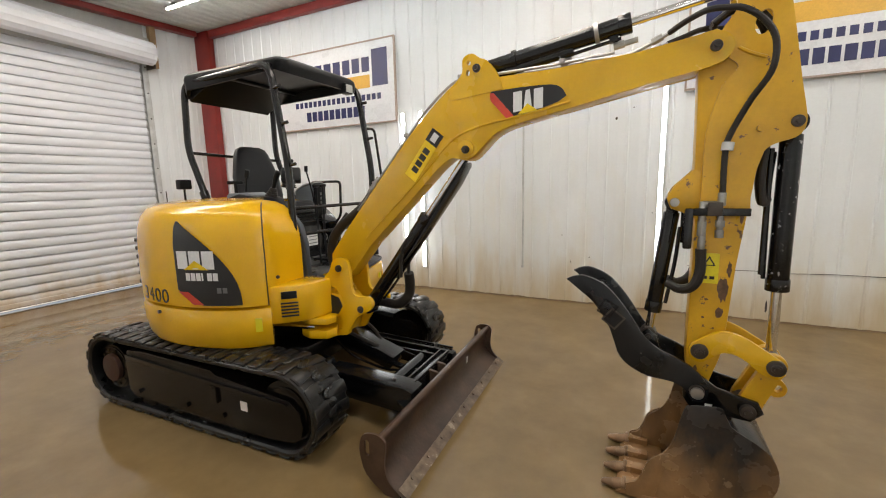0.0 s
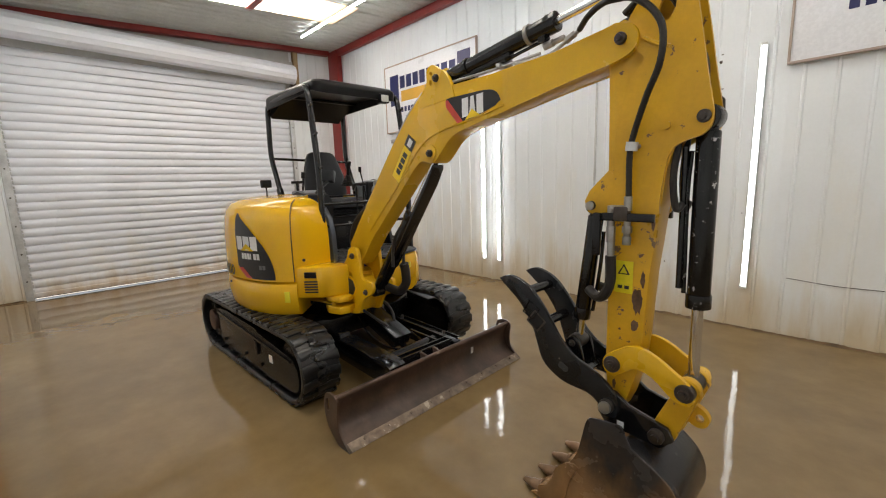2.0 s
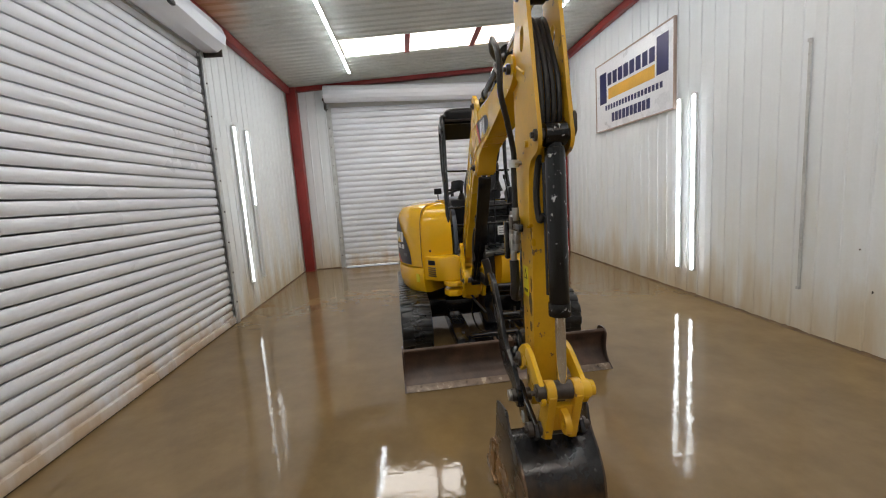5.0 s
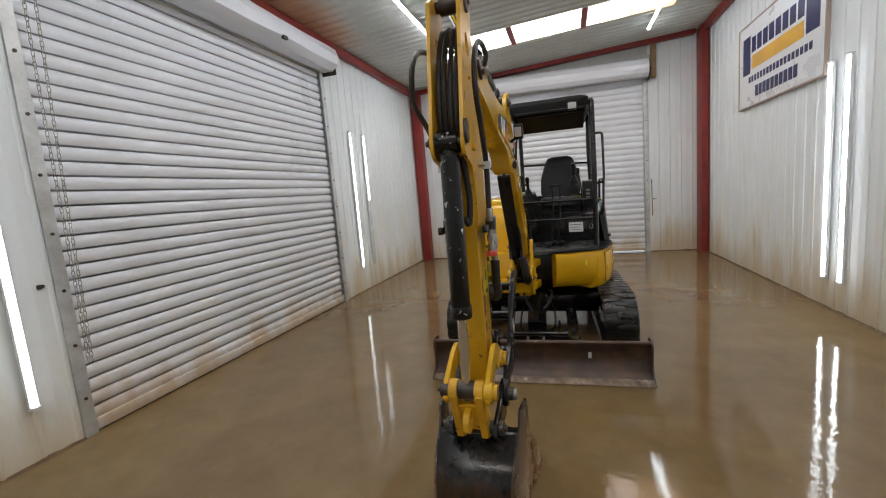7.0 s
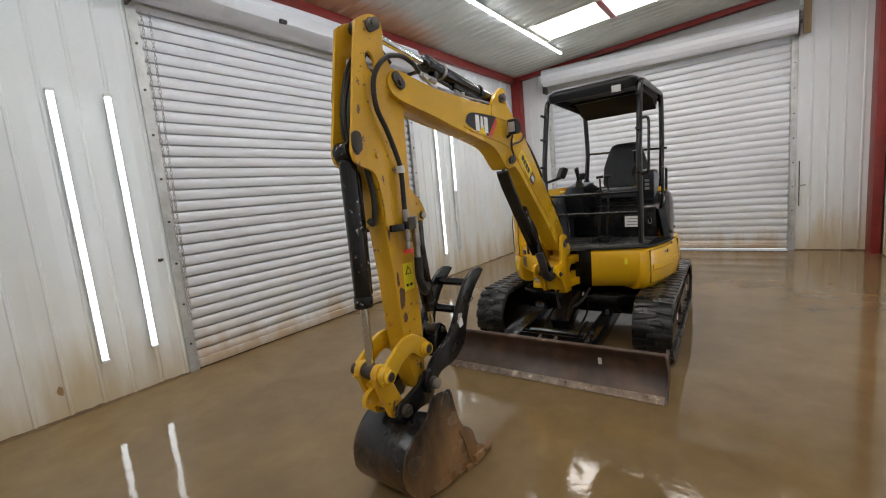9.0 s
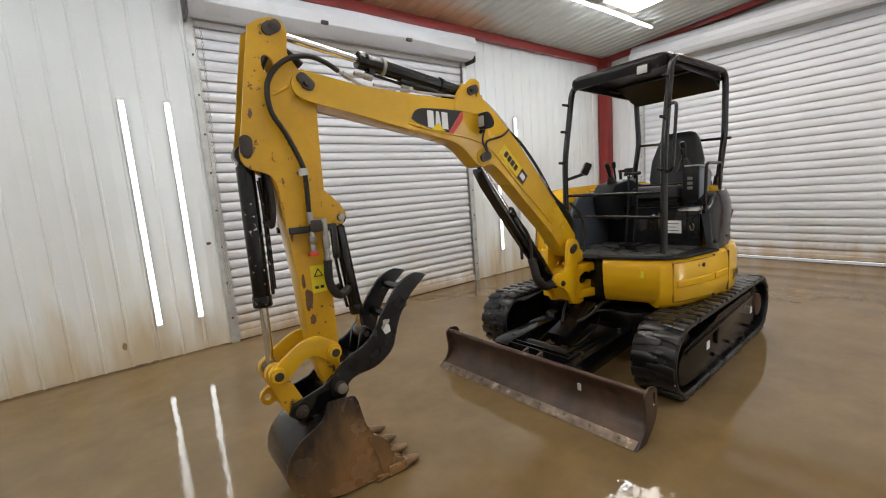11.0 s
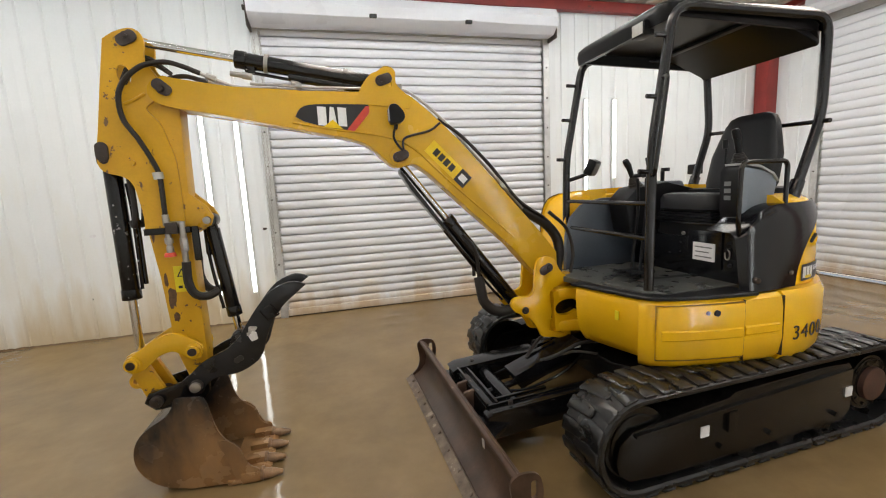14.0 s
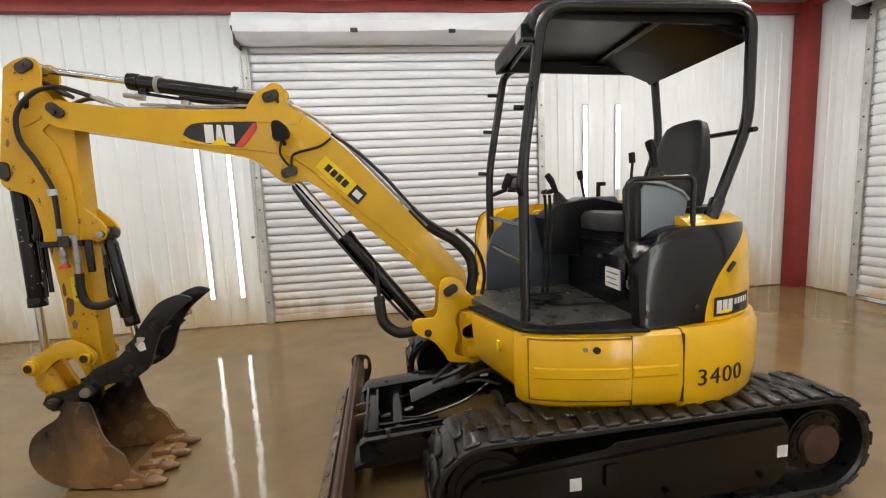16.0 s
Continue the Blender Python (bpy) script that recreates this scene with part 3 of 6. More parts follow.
# pull chain of the side door, latch rod of the end door, marks on the sheets
def link_mesh():
    pts = []
    for k in range(14):
        a = 2 * math.pi * k / 14
        pts.append((math.cos(a) * 0.010, 0.0, math.sin(a) * 0.010 + math.copysign(0.012, math.sin(a))))
    me = mesh_of("link", pipe(pts + pts[:1], 0.0026, 5, None, False), 40)
    me.materials.append(STEEL)
    return me


chain = thing("pull_chain", (0.25, SOUTH + 0.2, 3.4), "dark steel pull chain looped beside the roll-up door", "chain")
LINK = link_mesh()
for strand, (x0, x1, dy) in enumerate(((0.205, 0.30, 0.2), (0.27, 0.315, 0.19))):
    for k in range(76):
        t = k / 75
        z = 3.45 - t * 2.82
        o = new("link", LINK)
        o.parent = chain
        o.matrix_parent_inverse = world_of(chain).inverted()
        o.matrix_basis = Matrix.Translation((x0 + (x1 - x0) * t, SOUTH + dy + 0.004 * math.sin(t * 9 + strand), z)) @ Matrix.Rotation(math.pi / 2 * (k % 2), 4, "Z")


def mud_line(a, b, inward, seed):
    """A ragged fillet of mud where a wall meets the floor."""
    a, b, inward = Vector(a), Vector(b), Vector(inward)
    n = max(2, int((b - a).length / 0.05))
    bm = bmesh.new()
    low, high = [], []
    for i in range(n + 1):
        q = a.lerp(b, i / n)
        h = 0.006 + 0.014 * abs(noise.noise(Vector((i * 0.31, seed, 0)))) + 0.012 * abs(noise.noise(Vector((i * 0.9, seed, 5))))
        low.append(bm.verts.new(q + inward * (0.03 + h * 0.7) + Vector((0, 0, 0.001))))
        high.append(bm.verts.new(q + inward * 0.008 + Vector((0, 0, h + 0.006))))
    for i in range(n):
        bm.faces.new((low[i], low[i + 1], high[i + 1], high[i]))
    structure("trim", bm, MUDLINE, "dark damp mud along the foot of the wall", "trim")


mud_line((WEST, NORTH, 0), (EAST, NORTH, 0), (0, -1, 0), 1.3)
mud_line((WEST, SOUTH, 0), (-3.65, SOUTH, 0), (0, 1, 0), 2.7)
mud_line((0.33, SOUTH, 0), (EAST, SOUTH, 0), (0, 1, 0), 4.1)
mud_line((WEST, 4.21, 0), (WEST, NORTH, 0), (1, 0, 0), 5.9)
mud_line((WEST, SOUTH, 0), (WEST, -0.255, 0), (1, 0, 0), 7.7)
latch = thing("door_latch", (WEST + 0.03, 4.25, 0.8), "dark steel latch rod beside the end door", "latch")
part("latch_rod", rod((WEST + 0.04, 4.255, 0.79), (WEST + 0.04, 4.25, 1.58), 0.008), PINSTEEL, latch)
part("latch_handle", rod((WEST + 0.04, 4.25, 1.15), (WEST + 0.07, 4.34, 1.16), 0.012, None, 10, None, 0.003), STEEL, latch)


def wall_mark(parent, x, z, w, h, mat, y, seed):
    """A ragged scrape or patch on a wall sheet."""
    rnd = random.Random(seed)
    pts = []
    for k in range(9):
        a = 2 * math.pi * k / 9
        r = 0.6 + 0.4 * rnd.random()
        pts.append((x + math.cos(a) * w * 0.5 * r, z + math.sin(a) * h * 0.5 * r))
    part("scuff", prism(pts, y, y + 0.003), mat, parent)


YN, YS = NORTH - 0.012, SOUTH + 0.009
for k, (x, z, w, h) in enumerate(((-0.29, 2.33, 0.05, 0.08), (-0.12, 2.77, 0.06, 0.02), (-0.13, 2.70, 0.05, 0.07), (-0.10, 2.44, 0.06, 0.02), (1.33, 0.18, 0.05, 0.28), (-5.19, 0.41, 0.05, 0.08), (-0.55, 0.62, 0.02, 0.05), (0.15, 1.2, 0.03, 0.02), (-0.9, 0.9, 0.03, 0.03), (-0.78, 0.55, 0.03, 0.06))):
    wall_mark(wall_north, x, z, w * 0.6, h * 0.6, PINSTEEL, YN, k)
part("torn_seam", pipe([(0.55, YN, 0.585), (0.9, YN, 0.56), (1.2, YN, 0.565), (1.35, YN, 0.55), (1.9, YN, 0.575), (2.6, YN, 0.57)], 0.003, 6), PINSTEEL, wall_north, "rough torn seam across the sheets")
for k, (x, z, w, h, mat) in enumerate(((0.41, 1.2, 0.06, 0.05, PINSTEEL), (2.29, 1.25, 0.09, 0.05, SIGNWHITE), (1.31, 0.25, 0.05, 0.12, RUSTSTAIN), (1.27, 1.6, 0.02, 0.02, INK), (2.4, 0.5, 0.03, 0.03, INK))):
    wall_mark(wall_south, x, z, w, h, mat, YS, 40 + k)
# Added pale strip that catches the sun and brightens the door gap.
structure("sill", box((WEST - 0.32, -0.15, -0.05), (WEST - 0.09, 4.10, 0.004), 0.002), material("gap_reflector_concrete", (0.62, 0.6, 0.56), 0.7), "pale concrete strip added to brighten the gap under the end door", "sill")

# ---- tube lights ----
def half_round(p, q, out, r, deep, lift):
    """A diffuser with a half-round section, its flat side towards the mount."""
    d = (q - p).normalized()
    side = d.cross(out).normalized()
    bm = bmesh.new()
    rings = []
    for e in (p, q):
        rings.append([bm.verts.new(e + out * lift + side * (math.cos(math.pi * k / 10) * r) + out * (math.sin(math.pi * k / 10) * deep)) for k in range(11)])
    for k in range(10):
        bm.faces.new((rings[0][k], rings[0][k + 1], rings[1][k + 1], rings[1][k]))
    bm.faces.new(rings[0])
    bm.faces.new(list(reversed(rings[1])))
    bm.faces.new((rings[0][10], rings[0][0], rings[1][0], rings[1][10]))
    return bm


def slab_along(p, q, out, half, lo, hi, bw=0.003):
    """A flat bar from p to q, given its half-width and how far it stands off the mount."""
    d = (q - p).normalized()
    m = Matrix((d.cross(out).normalized(), out, d)).transposed().to_4x4()
    bm = box((-half, lo, 0), (half, hi, (q - p).length), bw)
    bmesh.ops.transform(bm, matrix=Matrix.Translation(p) @ m, verts=bm.verts)
    return bm


def tube_light(p, q, out, lit=True, glow_from=0.0, glow_to=1.0, mat=None):
    """A slim housing with a half-round diffuser in front of it, and end caps."""
    p, q, out = Vector(p), Vector(q), Vector(out)
    d = (q - p).normalized()
    ob = thing("tube_light", p, "lit white LED tube light on a slim batten" if lit else "unlit grey tube light on the wall", "tube light", "tube lights")
    a, b = p.lerp(q, glow_from), p.lerp(q, glow_to)
    if lit:
        part("batten", slab_along(p, q, out, 0.026, 0.0, 0.03), LAMPHOUSING, ob, "white housing")
        part("tube", half_round(a, b, out, 0.024, 0.022, 0.031), mat or TUBE, ob, "glowing white tube")
        if glow_from > 0.05:
            part("dead_tube", half_round(p, a, out, 0.024, 0.022, 0.031), DEADTUBE, ob)
        for e, f in ((p, d), (q, -d)):
            part("end_cap", slab_along(e - f * 0.012, e + f * 0.012, out if f == d else out, 0.028, 0.0, 0.056), LAMPHOUSING, ob)
    else:
        part("batten", slab_along(p, q, out, 0.012, 0.0, 0.012), GALV, ob)
        part("tube", half_round(p, q, out, 0.011, 0.014, 0.012), DEADTUBE, ob)
        for e in (p, q):
            part("end_cap", slab_along(e - d * 0.015, e + d * 0.015, out, 0.014, 0.0, 0.03), GALV, ob)
    return ob


for x, lit in ((-3.25, True), (-2.95, True), (-1.42, False), (0.22, True)):
    tube_light((x, NORTH - 0.02, 0.35 if x < -2 else 0.45), (x, NORTH - 0.02, 2.66 if x < -2 else 2.78), (0, -1, 0), lit, 0.0, 1.0, TUBE if x < -2 else TUBE_DIM)
for x, g in ((-4.23, 0), (-4.72, 0.5), (0.60, 0), (0.985, 0)):
    tube_light((x, SOUTH + 0.02, 0.45 if x < 0 else 0.395), (x, SOUTH + 0.02, 2.8 if x < 0 else 2.72), (0, 1, 0), True, g, 1.0, TUBE_DIM)
# The eastern lengths are unseen, added to carry the rows on and give light.
for y in (0.45, 4.08):
    for x in (-6.75, -4.3, -1.85, 0.6, 3.05):
        tube_light((x, y, roof_at(y) - 0.03), (x + 2.425, y, roof_at(y) - 0.03), (0, 0, -1), True, 0.0, 1.0, CEILING_TUBE)


# ---- signs ----
def sign(name, x0, x1, z0, z1, label):
    s = thing(name, ((x0 + x1) / 2, NORTH - 0.03, z0), label, "sign")
    y = NORTH - 0.05
    part("board", box((x0, y, z0), (x1, NORTH - 0.022, z1), 0.003), SIGNWHITE, s)
    fr = 0.02
    for lo, hi in (((x0 - fr, y - 0.012, z0 - fr), (x1 + fr, NORTH - 0.02, z0)), ((x0 - fr, y - 0.012, z1), (x1 + fr, NORTH - 0.02, z1 + fr)),
                   ((x0 - fr, y - 0.012, z0), (x0, NORTH - 0.02, z1)), ((x1, y - 0.012, z0), (x1 + fr, NORTH - 0.02, z1))):
        part("frame_strip", box(lo, hi, 0.003), SIGNFRAME, s)
    w, h = x1 - x0, z1 - z0
    P = lambda u, v: (x0 + u * w, z0 + v * h)

    def bar(u0, v0, u1, v1, mat):
        (a, b), (c, d) = P(u0, v0), P(u1, v1)
        part("print_bar", box((a, y - 0.003, b), (c, y + 0.002, d)), mat, s)
    bar(0.06, 0.40, 0.17, 0.86, SIGNBLUE)
    bar(0.83, 0.45, 0.95, 0.90, SIGNBLUE)
    for k in range(8):
        u = 0.19 + k * 0.08
        bar(u, 0.64, u + 0.06, 0.82, SIGNBLUE)
    bar(0.2, 0.44, 0.81, 0.6, SIGNGOLD)
    for k in range(18):
        u = 0.15 + k * 0.042
        bar(u, 0.285, u + 0.028, 0.36, SIGNBLUE)
    for k in range(10):
        u = 0.25 + k * 0.052
        bar(u, 0.09, u + 0.04, 0.22, SIGNBLUE)
    return s



sign("sign", -5.70, -3.37, 2.57, 3.75, "white wall sign with navy print and a gold band")
sign("sign", 0.42, 2.75, 2.58, 3.76, "white wall sign with navy print and a gold band")

# ---- the excavator ----
EX = thing("mini_excavator", (-2.68, 2.16, 0), "yellow compact tracked excavator with black canopy and muddy bucket", "excavator")
UNDER = Matrix.Translation((-2.68, 2.142, 0)) @ Matrix.Rotation(radians(2.0), 4, "Z")


def under(name, bm, mat, parent=None, label="", smooth=35):
    """A part of the undercarriage: x ahead of the slew centre, y to its left."""
    bmesh.ops.transform(bm, matrix=UNDER, verts=bm.verts)
    return part(name, bm, mat, parent or EX, label, smooth)


# tracks
F_IDLER, R_SPROCKET, WHEEL = 0.86, -0.855, 0.245


def loop_point(s, off):
    """A point of the belt's loop, s metres round it, lifted off the belt's middle line."""
    straight = F_IDLER - R_SPROCKET
    arc = math.pi * WHEEL
    s %= 2 * straight + 2 * arc
    cz = WHEEL + 0.035
    if s < straight:
        return Vector((R_SPROCKET + s, 0, cz + WHEEL + off)), 0.0
    s -= straight
    if s < arc:
        a = s / WHEEL
        return Vector((F_IDLER + math.sin(a) * (WHEEL + off), 0, cz + math.cos(a) * (WHEEL + off))), a
    s -= arc
    if s < straight:
        return Vector((F_IDLER - s, 0, cz - WHEEL - off)), math.pi
    a = (s - straight) / WHEEL
    return Vector((R_SPROCKET - math.sin(a) * (WHEEL + off), 0, cz - math.cos(a) * (WHEEL + off))), math.pi + a


def lug_mesh(side):
    """One chevron tread block."""
    bm = bmesh.new()
    own = prism([(-0.148, -0.036), (-0.06, -0.048), (0.03, -0.036), (0.042, -0.008), (0.03, 0.02), (-0.05, 0.026), (-0.148, 0.044)], 0.0, 0.021, 0.007, None, "z", 1)
    for v in own.verts:
        v.co = Vector((v.co.y, v.co.x * side, v.co.z))
        if v.co.z > 0.015:
            v.co.x *= 0.8
    me = mesh_of("lug", own, 30)
    me.materials.append(RUBBER)
    return me


def track(yc, side):
    n = 96
    total = 2 * (F_IDLER - R_SPROCKET) + 2 * math.pi * WHEEL
    bm = bmesh.new()
    w = 0.15
    rings = []
    for i in range(n):
        ring = []
        for off, y in ((-0.022, -w + 0.012), (-0.01, -w), (0.008, -w), (0.018, -w + 0.014), (0.018, w - 0.014), (0.008, w), (-0.01, w), (-0.022, w - 0.012)):
            q, _ = loop_point(total * i / n, off)
            ring.append(bm.verts.new((q.x, yc + y, q.z)))
        rings.append(ring)
    for i in range(n):
        a, b = rings[i], rings[(i + 1) % n]
        for k in range(8):
            bm.faces.new((a[k], a[(k + 1) % 8], b[(k + 1) % 8], b[k]))
    belt = under("track_belt", bm, RUBBER, None, "black rubber track with chevron tread")
    meshes = [lug_mesh(1), lug_mesh(-1)]
    count = 46
    for i in range(count * 2):
        q, a = loop_point(total * i / (count * 2), 0.012)
        m = UNDER @ Matrix.Translation((q.x, yc, q.z)) @ Matrix.Rotation(a, 4, "Y")
        o = new("lug", meshes[i % 2])
        o.parent = belt
        o.matrix_basis = m
        o.matrix_parent_inverse = world_of(belt).inverted()
    s = side
    yo = yc + s * 0.125
    prof = [(-0.60, 0.10), (0.70, 0.08), (0.92, 0.10), (0.985, 0.15), (1.005, 0.22), (0.985, 0.31), (0.91, 0.37), (0.30, 0.425), (0.26, 0.45), (-0.40, 0.47), (-0.62, 0.46), (-0.66, 0.40), (-0.66, 0.16)]
    tf = under("track_frame", prism(prof, yc - s * 0.11, yo, 0.012), FRAMEBLACK, None, "muddy black steel track frame")
    under("ledge", prism([(-0.62, 0.40), (0.90, 0.335), (0.90, 0.355), (-0.62, 0.43)], yo - s * 0.01, yo + s * 0.018, 0.003), FRAMEBLACK, tf)
    for cx, r, nm in ((F_IDLER, 0.19, "idler"), (R_SPROCKET, 0.17, "sprocket")):
        cz = WHEEL + 0.035
        bm = rod((cx, yc - 0.09, cz), (cx, yc + 0.09, cz), r, None, 32)
        rod((cx, yc - s * 0.09, cz), (cx, yc + s * 0.098, cz), 0.155, None, 24, bm, 0.01)
        wheel = under(nm, bm, FRAMEBLACK, tf)
        if nm == "sprocket":
            under("hub", rod((cx, yc, cz), (cx, yo + s * 0.004, cz), 0.105, None, 32, None, 0.014), RUSTHUB, wheel, "rusty round drive hub")
            for k in range(10):
                a = 2 * math.pi * k / 10
                under("hub_bolt", rod((cx + math.cos(a) * 0.135, yc, cz + math.sin(a) * 0.135), (cx + math.cos(a) * 0.135, yc + s * 0.105, cz + math.sin(a) * 0.135), 0.011, None, 6), FRAMEBLACK, wheel)
    for cx in (-0.45, -0.15, 0.15, 0.45):
        under("roller", rod((cx, yc - 0.08, 0.115), (cx, yc + s * 0.115, 0.115), 0.075, None, 20), FRAMEBLACK, tf)
    for cx in (-0.52, 0.0, 0.35):
        under("bolt", rod((cx, yo, 0.16), (cx, yo + s * 0.014, 0.16), 0.016, None, 6), FRAMEBLACK, tf)
    under("hand_hole", box((0.26, min(yo, yo + s * 0.022), 0.24), (0.32, max(yo, yo + s * 0.022), 0.36), 0.008), FRAMEBLACK, tf)
    spots = ((0.46, 0.27), (-0.625, 0.28)) if s > 0 else ((0.54, 0.262),)
    for cx, cz in spots:
        under("sticker", box((cx - 0.028, min(yo, yo + s * 0.004), cz - 0.03), (cx + 0.028, max(yo, yo + s * 0.004), cz + 0.03)), DECALWHITE, tf, "small white square sticker")


RUSTHUB = material("rusty_hub", (0.075, 0.035, 0.026), 0.5, 0.2, 0.3, 10, 60, 0.3)
track(0.745, 1)
track(-0.745, -1)
bm = box((-0.62, -0.62, 0.24), (0.45, 0.62, 0.40), 0.02)
prism([(-0.5, -0.64), (0.45, -0.64), (0.62, -0.35), (0.62, 0.35), (0.45, 0.64), (-0.5, 0.64)], 0.3, 0.47, 0.02, bm, "z")
under("car_body", bm, FRAMEBLACK, None, "muddy black undercarriage frame")
under("slew_ring", rod((0, 0, 0.46), (0, 0, 0.57), 0.36, None, 40), FRAMEBLACK)

# dozer blade, its push arms and lift cylinder
B0, B1 = -0.895, 0.895
front = [(1.562, 0.295), (1.53, 0.25), (1.515, 0.18), (1.53, 0.11), (1.58, 0.055), (1.68, 0.0)]
back = [(1.635, 0.0), (1.55, 0.05), (1.495, 0.11), (1.48, 0.18), (1.493, 0.26), (1.515, 0.305), (1.55, 0.31)]
blade = under("dozer_blade", prism(front + back, B0, B1, 0.004), RUST, None, "rust-brown curved dozer blade resting on the floor")
under("top_lip", rod((1.545, B0, 0.303), (1.545, B1, 0.303), 0.018, None, 12), RUST, blade)
under("cutting_edge", prism([(1.635, 0.03), (1.69, 0.0), (1.70, 0.006), (1.642, 0.04)], B0, B1, 0.002), EDGE, blade, "worn pale cutting edge")
for y0, y1 in ((B0 - 0.014, B0), (B1, B1 + 0.014)):
    ear = rounded([(1.69, 0.0), (1.60, 0.075), (1.572, 0.16), (1.585, 0.27), (1.575, 0.31), (1.53, 0.332), (1.46, 0.32), (1.432, 0.28), (1.425, 0.20), (1.46, 0.09), (1.57, 0.0)], 3)
    slot = [(1.47 + (0.016 * math.cos(a)), 0.245 + 0.016 * math.sin(a) + math.copysign(0.028, math.sin(a))) for a in (2 * math.pi * (k + 0.5) / 16 for k in range(16))]
    under("end_plate", pierced(ear, [slot], y0, y1), RUST, blade, "rusty end plate with a slot through it")
for k in range(9):
    y = B0 + 0.12 + k * 0.195
    under("edge_bolt", rod((1.655, y, 0.022), (1.666, y, 0.034), 0.011, None, 8), EDGE, blade)
under("chip_mark", prism([(1.525, 0.16), (1.519, 0.16), (1.521, 0.21), (1.527, 0.21)], 0.42, 0.445, 0.0), DECALWHITE, blade)
for yb, wide in ((-0.335, 0.075), (0.32, 0.05)):
    arm = under("push_arm", prism([(0.30, 0.26), (0.36, 0.345), (1.0, 0.315), (1.42, 0.295), (1.46, 0.28), (1.46, 0.15), (1.40, 0.14), (0.9, 0.17), (0.34, 0.21)], yb - wide + 0.012, yb + wide - 0.012, 0.004), BLACK, None, "worn black box-section push arm of the blade")
    if yb < 0:
        under("top_plate", prism([(0.80, 0.338), (0.80, 0.352), (1.02, 0.345), (1.42, 0.318), (1.47, 0.295), (1.46, 0.282), (1.0, 0.325)], yb - wide, yb + wide, 0.003), BLACK, arm, "flat black cover plate")
        under("step_block", prism([(0.58, 0.33), (0.60, 0.385), (0.66, 0.395), (0.78, 0.385), (0.80, 0.33)], yb - 0.05, yb + 0.05, 0.006), BLACK, arm)
    else:
        for e in (-wide, wide - 0.014):
            under("edge_rail", prism([(0.34, 0.343), (0.34, 0.358), (1.0, 0.330), (1.43, 0.308), (1.43, 0.294), (1.0, 0.315)], yb + e, yb + e + 0.014, 0.002), BLACK, arm)
    for x in (0.75, 1.30):
        under("arm_bolt", rod((x, yb, 0.31), (x, yb, 0.362 if x < 1 else 0.336), 0.014, None, 6), PINSTEEL, arm)
    under("arm_pin", rod((0.36, yb - 0.085, 0.285), (0.36, yb + 0.085, 0.285), 0.035, None, 16, None, 0.005), BLACK, arm)
beam = under("cross_beam", prism([(1.36, 0.27), (1.36, 0.298), (1.44, 0.298), (1.44, 0.15), (1.425, 0.15), (1.425, 0.27)], -0.29, 0.275, 0.002), BLACK, None, "black angle iron between the push arms")
for x in (1.355, 1.418):
    under("beam_rail", box((x, -0.285, 0.298), (x + 0.016, 0.27, 0.316), 0.003), BLACK, beam)
under("inner_rail", prism([(1.0, 0.302), (1.0, 0.318), (1.35, 0.302), (1.35, 0.286)], 0.19, 0.212, 0.003), BLACK, beam)
under("cross_tube", rod((1.235, -0.29, 0.245), (1.235, 0.275, 0.252), 0.05, None, 24), BLACK, None, "round cross tube between the push arms")
under("floor_plate", prism([(1.10, 0.14), (1.42, 0.13), (1.42, 0.145), (1.10, 0.155)], -0.29, 0.275, 0.002), FRAMEBLACK)
for y in (-0.075, 0.06):
    under("blade_lug", prism([(1.34, 0.16), (1.36, 0.26), (1.42, 0.315), (1.50, 0.30), (1.51, 0.12)], y - 0.011, y + 0.011, 0.004), RUST, None, "rusty lug behind the blade")
for y in (-0.16, 0.16):
    under("thin_line", pipe([(0.66, y * 0.7, 0.44), (0.85, y, 0.36), (1.1, y, 0.30), (1.22, y * 0.8, 0.29)], 0.009, 8), BLACK)
under("arm_gusset", prism([(1.3, -0.36), (1.5, -0.5), (1.5, -0.2)], 0.2, 0.225, 0.003, None, "z"), BLACK)
under("arm_gusset", prism([(1.3, 0.34), (1.5, 0.48), (1.5, 0.2)], 0.2, 0.225, 0.003, None, "z"), BLACK)
cyl = under("blade_cylinder", rod((0.50, -0.005, 0.43), (1.05, -0.005, 0.28), 0.045, None, 20, None, 0.008), BLACK)
under("rod", rod((1.05, -0.005, 0.28), (1.42, -0.005, 0.215), 0.022), BLACK, cyl)
guard = prism([(0.64, 0.515), (0.665, 0.525), (1.15, 0.355), (1.15, 0.345), (1.105, 0.255), (0.62, 0.43)], -0.09, 0.082, 0.003)
under("cylinder_guard", guard, BLACK, cyl, "tilted black cover over the blade cylinder")
under("guard_label", box((0.66, 0.0825, 0.475), (0.71, 0.084, 0.50)), DECALWHITE, cyl)
under("side_pipe", pipe([(0.45, 0.22, 0.42), (0.6, 0.2, 0.46), (0.72, 0.12, 0.47), (0.8, 0.09, 0.45)], 0.009), PINSTEEL, cyl, "bent steel pipe")
under("blade_hose", pipe([(0.5, 0.1, 0.5), (0.7, 0.14, 0.53), (0.85, 0.12, 0.47), (0.95, 0.06, 0.42)], 0.012), HOSE, cyl)
under("blade_hose", pipe([(0.45, -0.1, 0.5), (0.68, -0.14, 0.55), (0.85, -0.12, 0.5), (1.0, -0.05, 0.41)], 0.012), HOSE, cyl)

# upper body: its plan is drawn once, and every panel follows it
CENTRE = Vector((-2.68, 2.09, 0))
